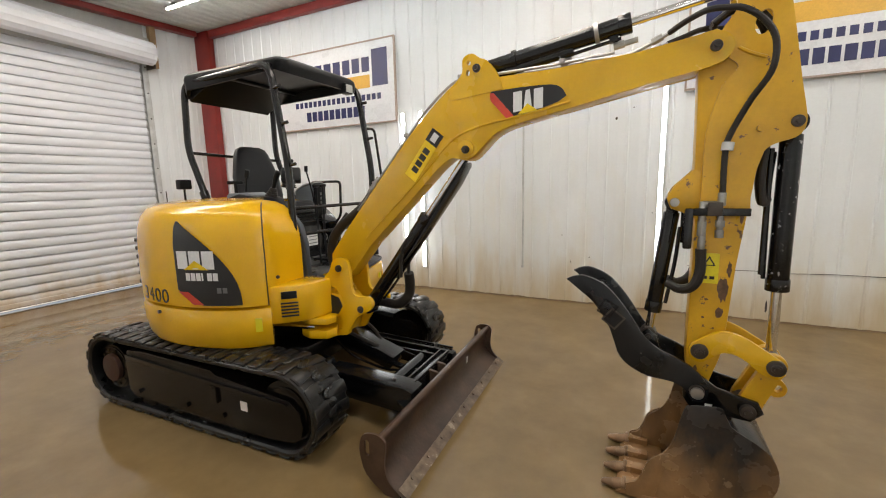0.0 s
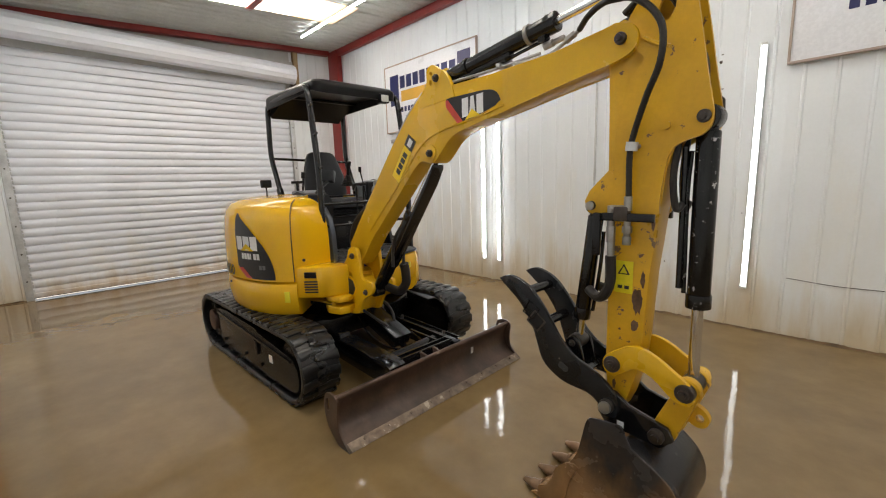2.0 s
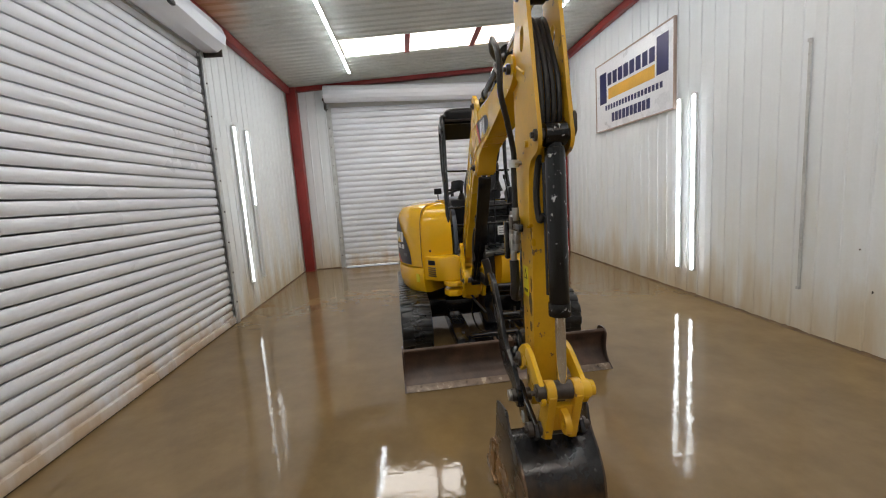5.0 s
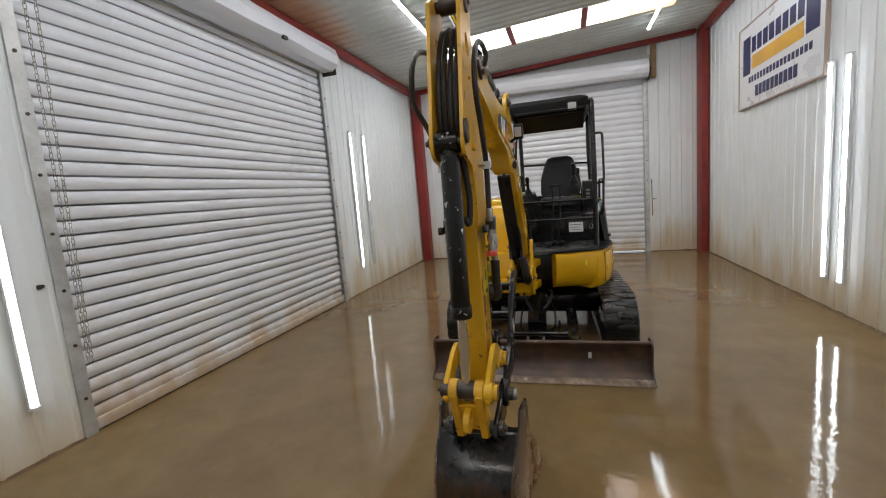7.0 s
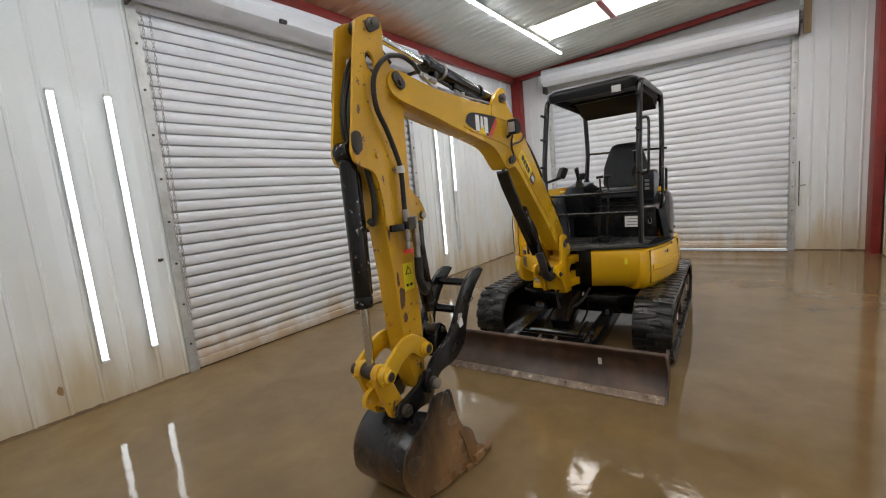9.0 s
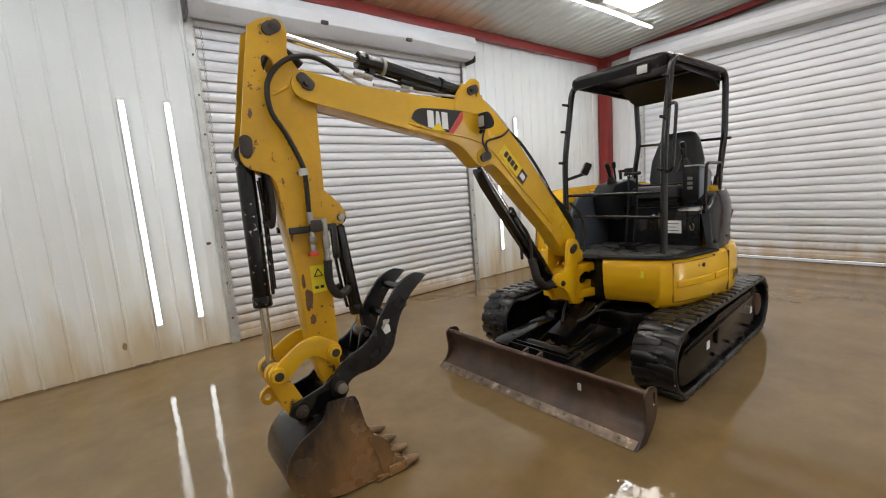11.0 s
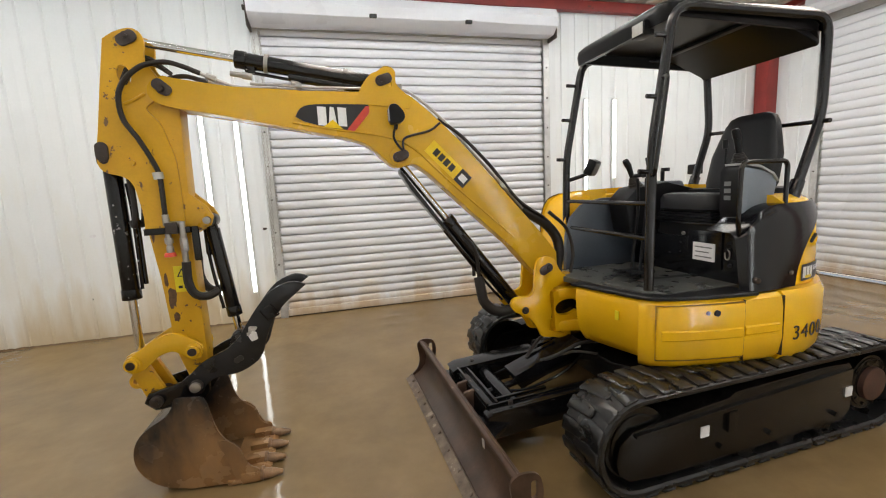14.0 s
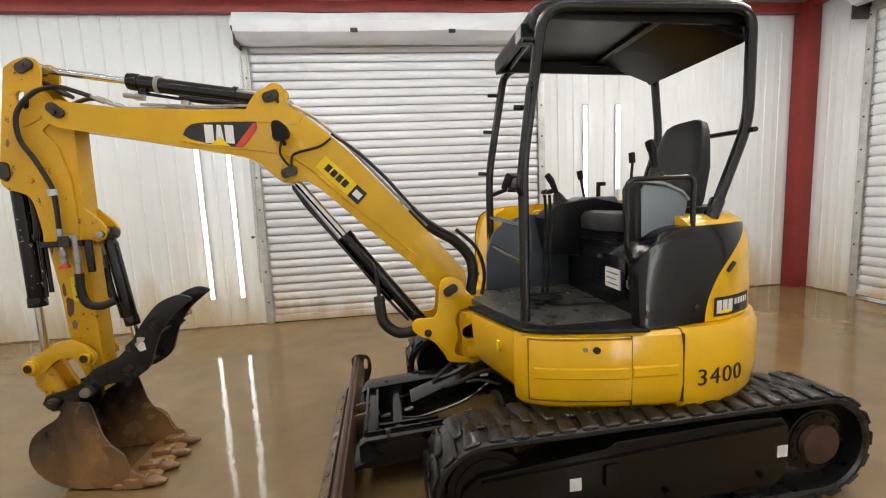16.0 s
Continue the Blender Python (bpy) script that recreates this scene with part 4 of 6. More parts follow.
OUTLINE = smooth_line([(x, y, 0) for x, y in ((-1.83, 1.98), (-1.86, 2.2), (-1.95, 2.5), (-2.05, 2.775), (-2.13, 2.855), (-2.3, 2.91), (-2.55, 2.955), (-2.8, 2.975), (-3.0, 2.965), (-3.15, 2.925), (-3.29, 2.845), (-3.42, 2.71), (-3.52, 2.45), (-3.56, 2.1), (-3.52, 1.8),
                                                 (-3.39, 1.53), (-3.18, 1.37), (-2.9, 1.292), (-2.6, 1.30), (-2.35, 1.365), (-2.2, 1.45), (-2.08, 1.58), (-1.95, 1.75), (-1.83, 1.98))], 5)[:-1]
_a = np.array([math.degrees(math.atan2(p.y - CENTRE.y, p.x - CENTRE.x)) % 360 for p in OUTLINE])
_r = np.array([math.hypot(p.y - CENTRE.y, p.x - CENTRE.x) for p in OUTLINE])
_o = np.argsort(_a)
_a, _r = _a[_o], _r[_o]


def plan(deg, k=0.0):
    """The point of the body's outline in that direction, set in by k."""
    r = float(np.interp(deg % 360, _a, _r, period=360)) - k
    return CENTRE + Vector((math.cos(radians(deg)) * r, math.sin(radians(deg)) * r, 0))


def shell(levels, a0, a1, step, inner, cap=True, more=None):
    """A wall of bodywork that follows the outline from angle a0 to a1; levels are (height, inset); inner: how deep it is."""
    bm = bmesh.new()
    n = max(2, int(abs(a1 - a0) / step))
    cols = []
    for i in range(n + 1):
        a = a0 + (a1 - a0) * i / n
        extra = more(a) if more else 0.0
        col = [bm.verts.new(plan(a, k + extra) + Vector((0, 0, z))) for z, k in levels]
        col.append(bm.verts.new(plan(a, inner) + Vector((0, 0, levels[-1][0] + (0.01 if cap else 0)))))
        col.append(bm.verts.new(plan(a, inner) + Vector((0, 0, levels[0][0]))))
        cols.append(col)
    m = len(cols[0])
    for a, b in zip(cols, cols[1:]):
        for k in range(m):
            bm.faces.new((a[k], a[(k + 1) % m], b[(k + 1) % m], b[k]))
    bm.faces.new(cols[0])
    bm.faces.new(list(reversed(cols[-1])))
    return bm


def loft(contour, ref, levels):
    """A rounded block: the contour drawn in towards ref as it rises."""
    bm = bmesh.new()
    rings = []
    ref = Vector((*ref, 0))
    for z, k in levels:
        ring = []
        for x, y in contour:
            v = Vector((x, y, 0))
            d = ref - v
            ring.append(bm.verts.new(v + d.normalized() * min(k, d.length * 0.9) + Vector((0, 0, z))))
        rings.append(ring)
    n = len(contour)
    for a, b in zip(rings, rings[1:]):
        for k in range(n):
            bm.faces.new((a[k], a[(k + 1) % n], b[(k + 1) % n], b[k]))
    bm.faces.new(rings[0])
    bm.faces.new(list(reversed(rings[-1])))
    return bm


part("body", shell([(0.535, 0.10), (0.55, 0.05), (0.59, 0.015), (0.68, 0.0), (0.86, 0.004), (0.915, 0.014), (0.935, 0.035)], 47, 98.3, 2, 0.5), YELLOW, EX, "yellow lower bodywork beside the cab")
part("front_skirt", shell([(0.56, 0.14), (0.575, 0.10), (0.64, 0.05), (0.72, 0.02), (0.88, 0.004), (0.92, 0.014), (0.935, 0.035)], 20, 47, 1.5, 0.4), YELLOW, EX)
part("counterweight", shell([(0.525, 0.09), (0.545, 0.03), (0.59, 0.005), (0.70, -0.004), (0.90, -0.002), (0.94, 0.02)], 98.55, 196, 2.0, 0.5), YELLOW, EX, "yellow counterweight with a stencilled fleet number")
part("side_skirt", shell([(0.545, 0.09), (0.56, 0.03), (0.60, 0.008), (0.70, -0.008), (0.80, -0.008), (0.822, 0.002), (0.832, 0.02)], 196.6, 317, 2.5, 0.42), YELLOW, EX)
part("body_core", prism([(-2.05, 1.9), (-2.05, 2.4), (-2.2, 2.7), (-3.3, 2.65), (-3.4, 2.1), (-3.2, 1.5), (-2.5, 1.5), (-2.35, 1.75)], 0.56, 0.92, 0.02, None, "z"), FRAMEBLACK, EX)
HOOD = [(0.845, -0.006), (1.05, -0.008), (1.25, 0.0), (1.34, 0.01), (1.42, 0.035), (1.47, 0.075), (1.502, 0.15), (1.518, 0.28)]
part("engine_hood", shell(HOOD, 185, 316.2, 2.0, 0.5), YELLOW, EX, "rounded yellow engine hood")
part("hood_seam", pipe([plan(316.25, k - 0.001) + Vector((0, 0, z)) for z, k in HOOD[:7]], 0.004, 6), GAP, EX, "dark seam between hood and front cover")
REAR_HOOD = [(0.945, -0.002), (1.1, -0.004), (1.28, 0.005), (1.36, 0.02), (1.42, 0.05), (1.455, 0.10), (1.47, 0.2), (1.475, 0.3)]


def hood_inset(a):
    """The rear hood stands in from the counterweight, less so towards the rear."""
    return 0.065 * min(1.0, max(0.0, (183 - a) / 75))


part("rear_hood", shell(REAR_HOOD, 106, 184.6, 1.6, 0.42, True, hood_inset), YELLOW, EX, "yellow rear hood panel")
nose_line = [(-2.125, 1.535), (-2.112, 1.575), (-2.112, 1.66), (-2.12, 1.75), (-2.125, 1.88), (-2.35, 1.90), (-2.42, 1.62)]
part("hood_front_cover", loft(nose_line, (-2.42, 1.74), [(0.955, 0.0), (1.15, 0.0), (1.27, 0.006), (1.36, 0.022), (1.43, 0.055), (1.475, 0.10), (1.503, 0.16), (1.514, 0.23), (1.517, 0.27)]), YELLOW, EX, "yellow front hood cover")
part("hood_base", loft([(x - 0.004, y + 0.01) for x, y in nose_line], (-2.42, 1.74), [(0.84, 0.0), (0.956, 0.0)]), YELLOW, EX)
part("hood_fill", box((-3.25, 1.55, 0.9), (-2.45, 1.92, 1.49), 0.04), YELLOW, EX)


def side_cover():
    """The moulded cover beside the seat: a rounded front corner, a crowned top, its rear edge leaning back over the hood."""
    bm = bmesh.new()
    n, rows = 18, 12
    grid = []
    for j in range(rows + 1):
        v = j / rows
        rear = 108.0 + 24.0 * v ** 2.3
        row = []
        for i in range(n + 1):
            s = i / n
            a = 84.6 + (rear - 84.6) * s
            top = 1.412 - 0.15 * max(0.0, 1 - s / 0.42) ** 2.2
            z = 0.948 + (top - 0.948) * v
            near = 0.028 + 0.05 * v
            far = hood_inset(a) + float(np.interp(z, [q[0] for q in REAR_HOOD], [q[1] for q in REAR_HOOD])) - 0.016
            w = min(1.0, max(0.0, (a - 92) / 12))
            k = near * (1 - w) + far * w + 0.05 * max(0.0, 1 - s / 0.09) ** 2 + 0.03 * (1 - w) * max(0.0, (v - 0.9) / 0.1) ** 2
            row.append(bm.verts.new(plan(a, k) + Vector((0, 0, z))))
        grid.append(row)
    for a, b in zip(grid, grid[1:]):
        for i in range(n):
            bm.faces.new((a[i], a[i + 1], b[i + 1], b[i]))
    # top and front returns towards the seat
    top = grid[-1]
    back = [bm.verts.new(v.co + Vector((0.0, -0.16, 0.004))) for v in top]
    for i in range(n):
        bm.faces.new((top[i], top[i + 1], back[i + 1], back[i]))
    edge = [row[0] for row in grid]
    inn = [bm.verts.new(v.co + Vector((-0.12, -0.05, 0.0))) for v in edge]
    for j in range(rows):
        bm.faces.new((edge[j], edge[j + 1], inn[j + 1], inn[j]))
    return bm


cover = part("side_cover", side_cover(), SATIN, EX, "satin black plastic cover beside the seat")
for a, z, r in ((88.2, 1.012, 0.017), (105.0, 1.03, 0.011), (113.0, 1.345, 0.011)):
    q = plan(a, 0.03 if a < 100 else 0.085 if z > 1.3 else 0.05)
    d = (q - CENTRE).normalized()
    part("fastener", rod(q + Vector((0, 0, z)) - d * 0.01, q + Vector((0, 0, z)) + d * 0.014, r, None, 14, None, 0.003), PINSTEEL, cover)
SIDE_BOX = [(-2.2, 1.50), (-2.10, 1.575), (-1.96, 1.70), (-1.92, 1.80), (-1.92, 1.93), (-2.2, 1.93)]
part("front_box", loft(SIDE_BOX, (-2.1, 1.8), [(0.70, 0.012), (0.715, 0.0), (0.93, 0.0), (0.95, 0.008), (0.957, 0.03)]), YELLOW, EX, "yellow box beside the boom post with slotted vents")
# service door and its lock on the left side
def on_plan(a0, a1, z0, z1, lift, mat, name, label="", steps=10, parent=None, soft=0.0):
    e = min(0.008, (z1 - z0) * 0.3)
    bm = shell([(z0, -lift + soft), (z0 + e, -lift), (z1 - e, -lift), (z1, -lift + soft)], a0, a1, abs(a1 - a0) / steps, 0.05, False)
    return part(name, bm, mat, parent or EX, label)


door = on_plan(52.6, 82.1, 0.61, 0.905, 0.0045, YELLOW, "service_door", "yellow service door with pressed ridges", 14, None, 0.004)
on_plan(54.1, 81.3, 0.715, 0.775, 0.0105, YELLOW, "ridge", "pressed band across the door", 14, door, 0.007)
for z0, z1 in ((0.604, 0.6055), (0.9085, 0.910)):
    on_plan(52.2, 82.4, z0, z1, 0.0006, SOFTGAP, "door_gap", "", 14, door)
on_plan(52.2, 52.32, 0.604, 0.91, 0.0006, SOFTGAP, "door_gap", "", 2, door)
part("lock", rod((-2.40, 2.90, 0.862), (-2.40, 2.944, 0.862), 0.017, None, 16), INK, door, "black key lock")
part("bolt", rod((-2.35, 2.89, 0.865), (-2.35, 2.933, 0.865), 0.011, None, 6), STEEL, door)
on_plan(82.8, 96.6, 0.715, 0.722, 0.004, YELLOW, "ridge", "", 10, None, 0.006)
on_plan(82.8, 96.6, 0.722, 0.775, 0.006, YELLOW, "ridge", "", 10, None, 0.006)
for a in (82.25, 98.35):
    on_plan(a + 0.1, a + 0.2, 0.58, 0.92, 0.0004, GAP, "panel_gap", "", 2)
on_plan(38.9, 40.3, 0.795, 0.845, 0.006, DECALYELLOW, "safety_sticker", "small yellow warning sticker", 3)


def sticker_text(a, z, words, size, lift=0.004):
    for i, c in enumerate(words):
        r = (plan(a) - CENTRE).length
        b = a + math.degrees((i - (len(words) - 1) / 2) * size * 0.6 / r)
        q = plan(b, -lift)
        t = plan(b + 2) - plan(b - 2)
        m = Matrix.Translation((q.x, q.y, z)) @ Matrix.Rotation(math.atan2(t.y, t.x), 4, "Z") @ Matrix.Rotation(math.pi / 2, 4, "X")
        lettering(c, size, m @ Matrix.Diagonal((1.12, 1, 1, 1)), INK, EX, "fleet_number", 0.0012, size * 0.003)


sticker_text(110.6, 0.695, "3400", 0.116, 0.0065)
sticker_text(256.0, 0.90, "3400", 0.135, 0.0085)


# dark decal on the right-hand hood, fitted to its curve
def hood_decal():
    bm = bmesh.new()
    rows = 16
    grid = []
    for j in range(rows + 1):
        u = j / rows
        z = 0.862 + 0.538 * u
        a_left = 274.2 + max(0.0, 0.95 - z) * 150
        a_right = 305.5 - 30.0 * u ** 2.3
        grid.append([])
        for i in range(11):
            a = a_left + (a_right - a_left) * i / 10
            k = -0.0135 + max(0, z - 1.25) * 0.14 + max(0, z - 1.36) * 0.35
            grid[-1].append(bm.verts.new(plan(a, k) + Vector((0, 0, z))))
    for a, b in zip(grid, grid[1:]):
        for i in range(10):
            bm.faces.new((a[i], a[i + 1], b[i + 1], b[i]))
    return bm


decal = part("hood_decal", hood_decal(), INK, EX, "black curved hood decal with pale blocks and a red stripe")


def hood_patch(a0, a1, z0, z1, mat, name, lift=0.017, lean=0.0):
    bm = bmesh.new()
    n = 6
    lo = [bm.verts.new(plan(a0 + (a1 - a0) * i / n - lean, -lift) + Vector((0, 0, z0))) for i in range(n + 1)]
    hi = [bm.verts.new(plan(a0 + (a1 - a0) * i / n + lean, -lift) + Vector((0, 0, z1))) for i in range(n + 1)]
    for i in range(n):
        bm.faces.new((lo[i], lo[i + 1], hi[i + 1], hi[i]))
    return part(name, bm, mat, decal)


for k in range(3):
    hood_patch(276.0 + k * 6.6, 281.7 + k * 6.6, 1.10, 1.215, DECALWHITE, "mark_block")
bm = bmesh.new()
bm.faces.new([bm.verts.new(plan(a, -0.0195) + Vector((0, 0, z))) for a, z in ((279.5, 1.095), (292, 1.095), (285.6, 1.155))])
part("gold_triangle", bm, DECALGOLD, decal)
for k, w in enumerate((2.3, 2.3, 2.3, 0.8, 2.3, 2.3)):
    hood_patch(280 + k * 2.75, 280 + k * 2.75 + w, 1.025, 1.075, DECALWHITE, "print_bar")
for k in range(2):
    hood_patch(295 + k * 2.6, 297 + k * 2.6, 0.945, 0.98, GREY, "print_bar")
hood_patch(278.6, 284.2, 0.866, 0.95, DECALRED, "red_stripe", 0.0165, -4.0)
part("hood_bolt", rod(plan(259, 0.0) + Vector((0, 0, 0.79)), plan(259, -0.022) + Vector((0, 0, 0.79)), 0.012, None, 12), PINSTEEL, EX)
part("hood_bolt", rod((-2.13, 1.64, 1.01), (-2.104, 1.632, 1.01), 0.013, None, 12, None, 0.003), PINSTEEL, EX)
for k in range(6):
    part("vent_slot", rod(plan(233, 0.01) + Vector((0, 0, 0.95 + k * 0.06)), plan(233, -0.012) + Vector((0, 0, 0.95 + k * 0.06)), 0.014, None, 10), INK, EX)
on_plan(310.0, 312.8, 0.675, 0.765, 0.016, DECALYELLOW, "safety_sticker", "yellow warning sticker", 3)

# left rear: decal with the mark, wrapped on the hood, and the latch in its recess
def rear_patch(a0, a1, z0, z1, mat, name, lift, parent, label=""):
    bm = bmesh.new()
    n = 8
    lo, hi = [], []
    for i in range(n + 1):
        a = a0 + (a1 - a0) * i / n
        q = plan(a, hood_inset(a) - 0.004 - lift)
        lo.append(bm.verts.new(q + Vector((0, 0, z0))))
        hi.append(bm.verts.new(q + Vector((0, 0, z1))))
    for i in range(n):
        bm.faces.new((lo[i], lo[i + 1], hi[i + 1], hi[i]))
    return part(name, bm, mat, parent, label)


plate = rear_patch(112.0, 130.5, 0.965, 1.06, INK, "rear_decal", 0.003, EX, "black decal with pale blocks")
for k in range(3):
    rear_patch(112.8 + k * 2.4, 114.8 + k * 2.4, 0.98, 1.045, DECALWHITE, "mark_block", 0.0048, plate)
rear_patch(114.2, 118.4, 0.978, 0.995, DECALGOLD, "gold_mark", 0.0062, plate)
for k in range(5):
    rear_patch(120.6 + k * 1.7, 121.8 + k * 1.7, 1.012, 1.042, DECALWHITE, "print_bar", 0.0048, plate)
rear_patch(124.0, 126.0, 0.975, 0.99, GREY, "print_bar", 0.0048, plate)
h = plan(118.5, hood_inset(118.5) - 0.002)
part("latch_recess", rod(h + Vector((0.012, -0.012, 1.20)), h + Vector((0.012, 0.006, 1.20)), 0.045, 0.05, 20, None, 0.004), YELLOW, EX)
part("hood_latch", rod(h + Vector((0.018, 0.004, 1.18)), h + Vector((-0.016, 0.008, 1.228)), 0.011, None, 10, None, 0.004), INK, EX, "black hood latch in a recess")

# boom swing bracket at the front
BY = 2.04
CHEEK = rounded([(-1.985, 0.915), (-1.985, 0.945), (-1.925, 1.01), (-1.895, 1.075), (-1.84, 1.105), (-1.785, 1.10), (-1.755, 1.06), (-1.742, 0.95), (-1.735, 0.88), (-1.70, 0.845), (-1.60, 0.845), (-1.565, 0.80), (-1.60, 0.745), (-1.70, 0.69), (-1.765, 0.60), (-1.80, 0.548), (-1.94, 0.535), (-1.945, 0.56), (-1.845, 0.59), (-1.84, 0.66), (-1.862, 0.69), (-1.862, 0.75), (-1.848, 0.80), (-1.85, 0.85), (-1.88, 0.885)], 3)
SW = part("swing_bracket", prism(CHEEK, BY - 0.115, BY - 0.085, 0.008), YELLOW, EX, "cast yellow boom swing bracket")
part("cheek", prism(CHEEK, BY + 0.085, BY + 0.115, 0.008), YELLOW, SW)
part("web", prism([(-1.98, 0.86), (-1.82, 0.84), (-1.74, 0.76), (-1.82, 0.56), (-1.99, 0.56)], BY - 0.09, BY + 0.068, 0.01), YELLOW, SW)
part("swing_post", rod((-1.99, BY, 0.5), (-1.99, BY, 0.96), 0.075, None, 24, None, 0.01), YELLOW, SW)
for z in (0.572, 0.80):
    part("swing_mount", prism([(-2.25, BY - 0.2), (-2.02, BY - 0.13), (-1.92, BY - 0.08), (-1.875, BY + 0.06), (-1.89, BY + 0.12), (-2.02, BY + 0.15), (-2.25, BY + 0.26)], z, z + 0.075, 0.012, None, "z"), YELLOW, EX, "yellow cast mount for the boom post")
part("bracket_ear", prism([(-2.08, BY - 0.26), (-1.98, BY - 0.29), (-1.86, BY - 0.25), (-1.84, BY - 0.17), (-1.9, BY - 0.08), (-2.08, BY - 0.08)], 0.555, 0.615, 0.01, None, "z"), YELLOW, SW)
part("bracket_ear", prism([(-2.08, BY - 0.26), (-1.98, BY - 0.29), (-1.86, BY - 0.25), (-1.84, BY - 0.17), (-1.9, BY - 0.08), (-2.08, BY - 0.08)], 0.655, 0.70, 0.01, None, "z"), YELLOW, SW)
part("swing_cylinder_rod", rod((-2.3, 1.74, 0.635), (-1.95, 1.79, 0.635), 0.025), CHROME, EX)
for k in range(5):
    bm = box((-0.055, -0.003, 0), (0.055, 0.003, 0.011))
    bmesh.ops.transform(bm, matrix=Matrix.Translation((-2.025, 1.638, 0.745 + k * 0.022)) @ Matrix.Rotation(radians(41.5), 4, "Z"), verts=bm.verts)
    part("vent_slot", bm, INK, EX)
bm = box((-0.05, -0.004, 0), (0.05, 0.004, 0.05), 0.003)
bmesh.ops.transform(bm, matrix=Matrix.Translation((-2.025, 1.637, 0.868)) @ Matrix.Rotation(radians(41.5), 4, "Z"), verts=bm.verts)
part("grille_panel", bm, PLASTIC, EX)
# Flat black plate, painted for the shade inside the bracket's opening.
part("bracket_recess", prism([(-1.93, 0.685), (-1.86, 0.70), (-1.82, 0.76), (-1.85, 0.82), (-1.92, 0.835), (-1.97, 0.79), (-1.97, 0.72)], BY - 0.119, BY - 0.111, 0.002), INK, SW, "black plate that stands for a shaded opening in the bracket")
part("bracket_rim", prism([(-1.94, 0.665), (-1.85, 0.68), (-1.80, 0.76), (-1.835, 0.84), (-1.925, 0.855), (-1.99, 0.80), (-1.99, 0.70)], BY - 0.1165, BY - 0.10, 0.006), YELLOW, SW)
web = part("mount_web", pierced([(-2.18, 0.60), (-1.885, 0.60), (-1.87, 0.86), (-2.18, 0.86)], [oval(-1.975, 0.742, 0.092, 0.056, -4)], BY + 0.085, BY + 0.125), YELLOW, EX, "yellow casting with an oval opening")
# Black board behind the oval, so that its inside reads as deep shade.
part("cavity", box((-2.12, BY + 0.076, 0.66), (-1.88, BY + 0.084, 0.81), 0.002), FRAMEBLACK, web, "black backing that stands for the shade inside the casting")

# boom
W = 0.068
top = [(0.315, 2.245), (0.25, 2.222), (0.0, 2.187), (-0.38, 2.172), (-0.71, 2.168), (-0.93, 2.165), (-1.03, 2.105), (-1.14, 2.01), (-1.28, 1.875), (-1.55, 1.57), (-1.80, 1.285), (-1.93, 1.125)]
foot = [(-1.935, 1.03), (-1.89, 0.955), (-1.80, 0.955), (-1.73, 1.03)]
low_edge = [(-1.59, 1.195), (-1.31, 1.455), (-1.07, 1.685), (-0.99, 1.74), (-0.94, 1.74), (-0.89, 1.73), (-0.845, 1.742), (-0.79, 1.79), (-0.72, 1.855), (-0.62, 1.90), (-0.36, 1.955), (0.04, 2.036), (0.26, 2.075), (0.34, 2.095), (0.378, 2.135), (0.383, 2.18), (0.36, 2.22)]
low_edge = low_edge[:2] + rounded(low_edge[2:11], 3) + low_edge[11:]
top = top[:3] + rounded(top[3:9], 3) + top[9:]
boom = part("boom", prism(top + foot + low_edge, BY - W, BY + W, 0.008), YELLOW_BOOM, EX, "bent yellow box-section boom")
part("boom_seam", pipe([(-1.62, BY - W - 0.001, 1.25), (-1.2, BY - W - 0.001, 1.63), (-0.98, BY - W - 0.001, 1.84), (-0.80, BY - W - 0.001, 1.915), (-0.5, BY - W - 0.001, 1.96), (-0.3, BY - W - 0.001, 2.0)], 0.006, 6), YELLOW_BOOM, boom)
part("boom_seam", pipe([(-1.62, BY + W + 0.001, 1.25), (-1.2, BY + W + 0.001, 1.63), (-0.98, BY + W + 0.001, 1.84), (-0.80, BY + W + 0.001, 1.915), (-0.5, BY + W + 0.001, 1.96), (-0.3, BY + W + 0.001, 2.0)], 0.006, 6), YELLOW_BOOM, boom)
for s in (-1, 1):
    y0 = BY + s * W
    nose = [(-0.35, 2.173), (0.0, 2.188), (0.25, 2.223)] + rounded([(0.29, 2.232), (0.345, 2.222), (0.38, 2.185), (0.382, 2.14), (0.355, 2.105), (0.30, 2.083)], 4) + [(0.26, 2.074), (0.04, 2.035), (-0.35, 1.957)]
    own = prism(nose, y0 - s * 0.002, y0 + s * 0.022)
    for v in own.verts:
        if (v.co.y - y0) * s > 0:
            v.co.y = y0 + s * 0.022 * min(1.0, max(0.0, (v.co.x + 0.35) / 0.6)) - s * 0.0015
    part("nose_plate", own, YELLOW_BOOM, boom)
    part("cylinder_boss", prism(oval(-0.882, 1.795, 0.05, 0.05, 0, 28), min(y0, y0 + s * 0.01), max(y0, y0 + s * 0.01), 0.004), YELLOW_BOOM, boom)
    lug = rounded([(-0.66, 2.10), (-0.676, 2.155), (-0.708, 2.213), (-0.751, 2.262), (-0.791, 2.28), (-0.832, 2.308), (-0.871, 2.304), (-0.896, 2.28), (-0.897, 2.219), (-0.925, 2.18), (-0.99, 2.12), (-0.97, 2.07)], 3)
    a, b = sorted((BY + s * 0.045, BY + s * 0.072))
    part("boom_lug", pierced(lug, [oval(-0.857, 2.262, 0.013, 0.012), oval(-0.862, 2.21, 0.011, 0.018)], a, b), YELLOW_BOOM, boom, "yellow lug with two holes")


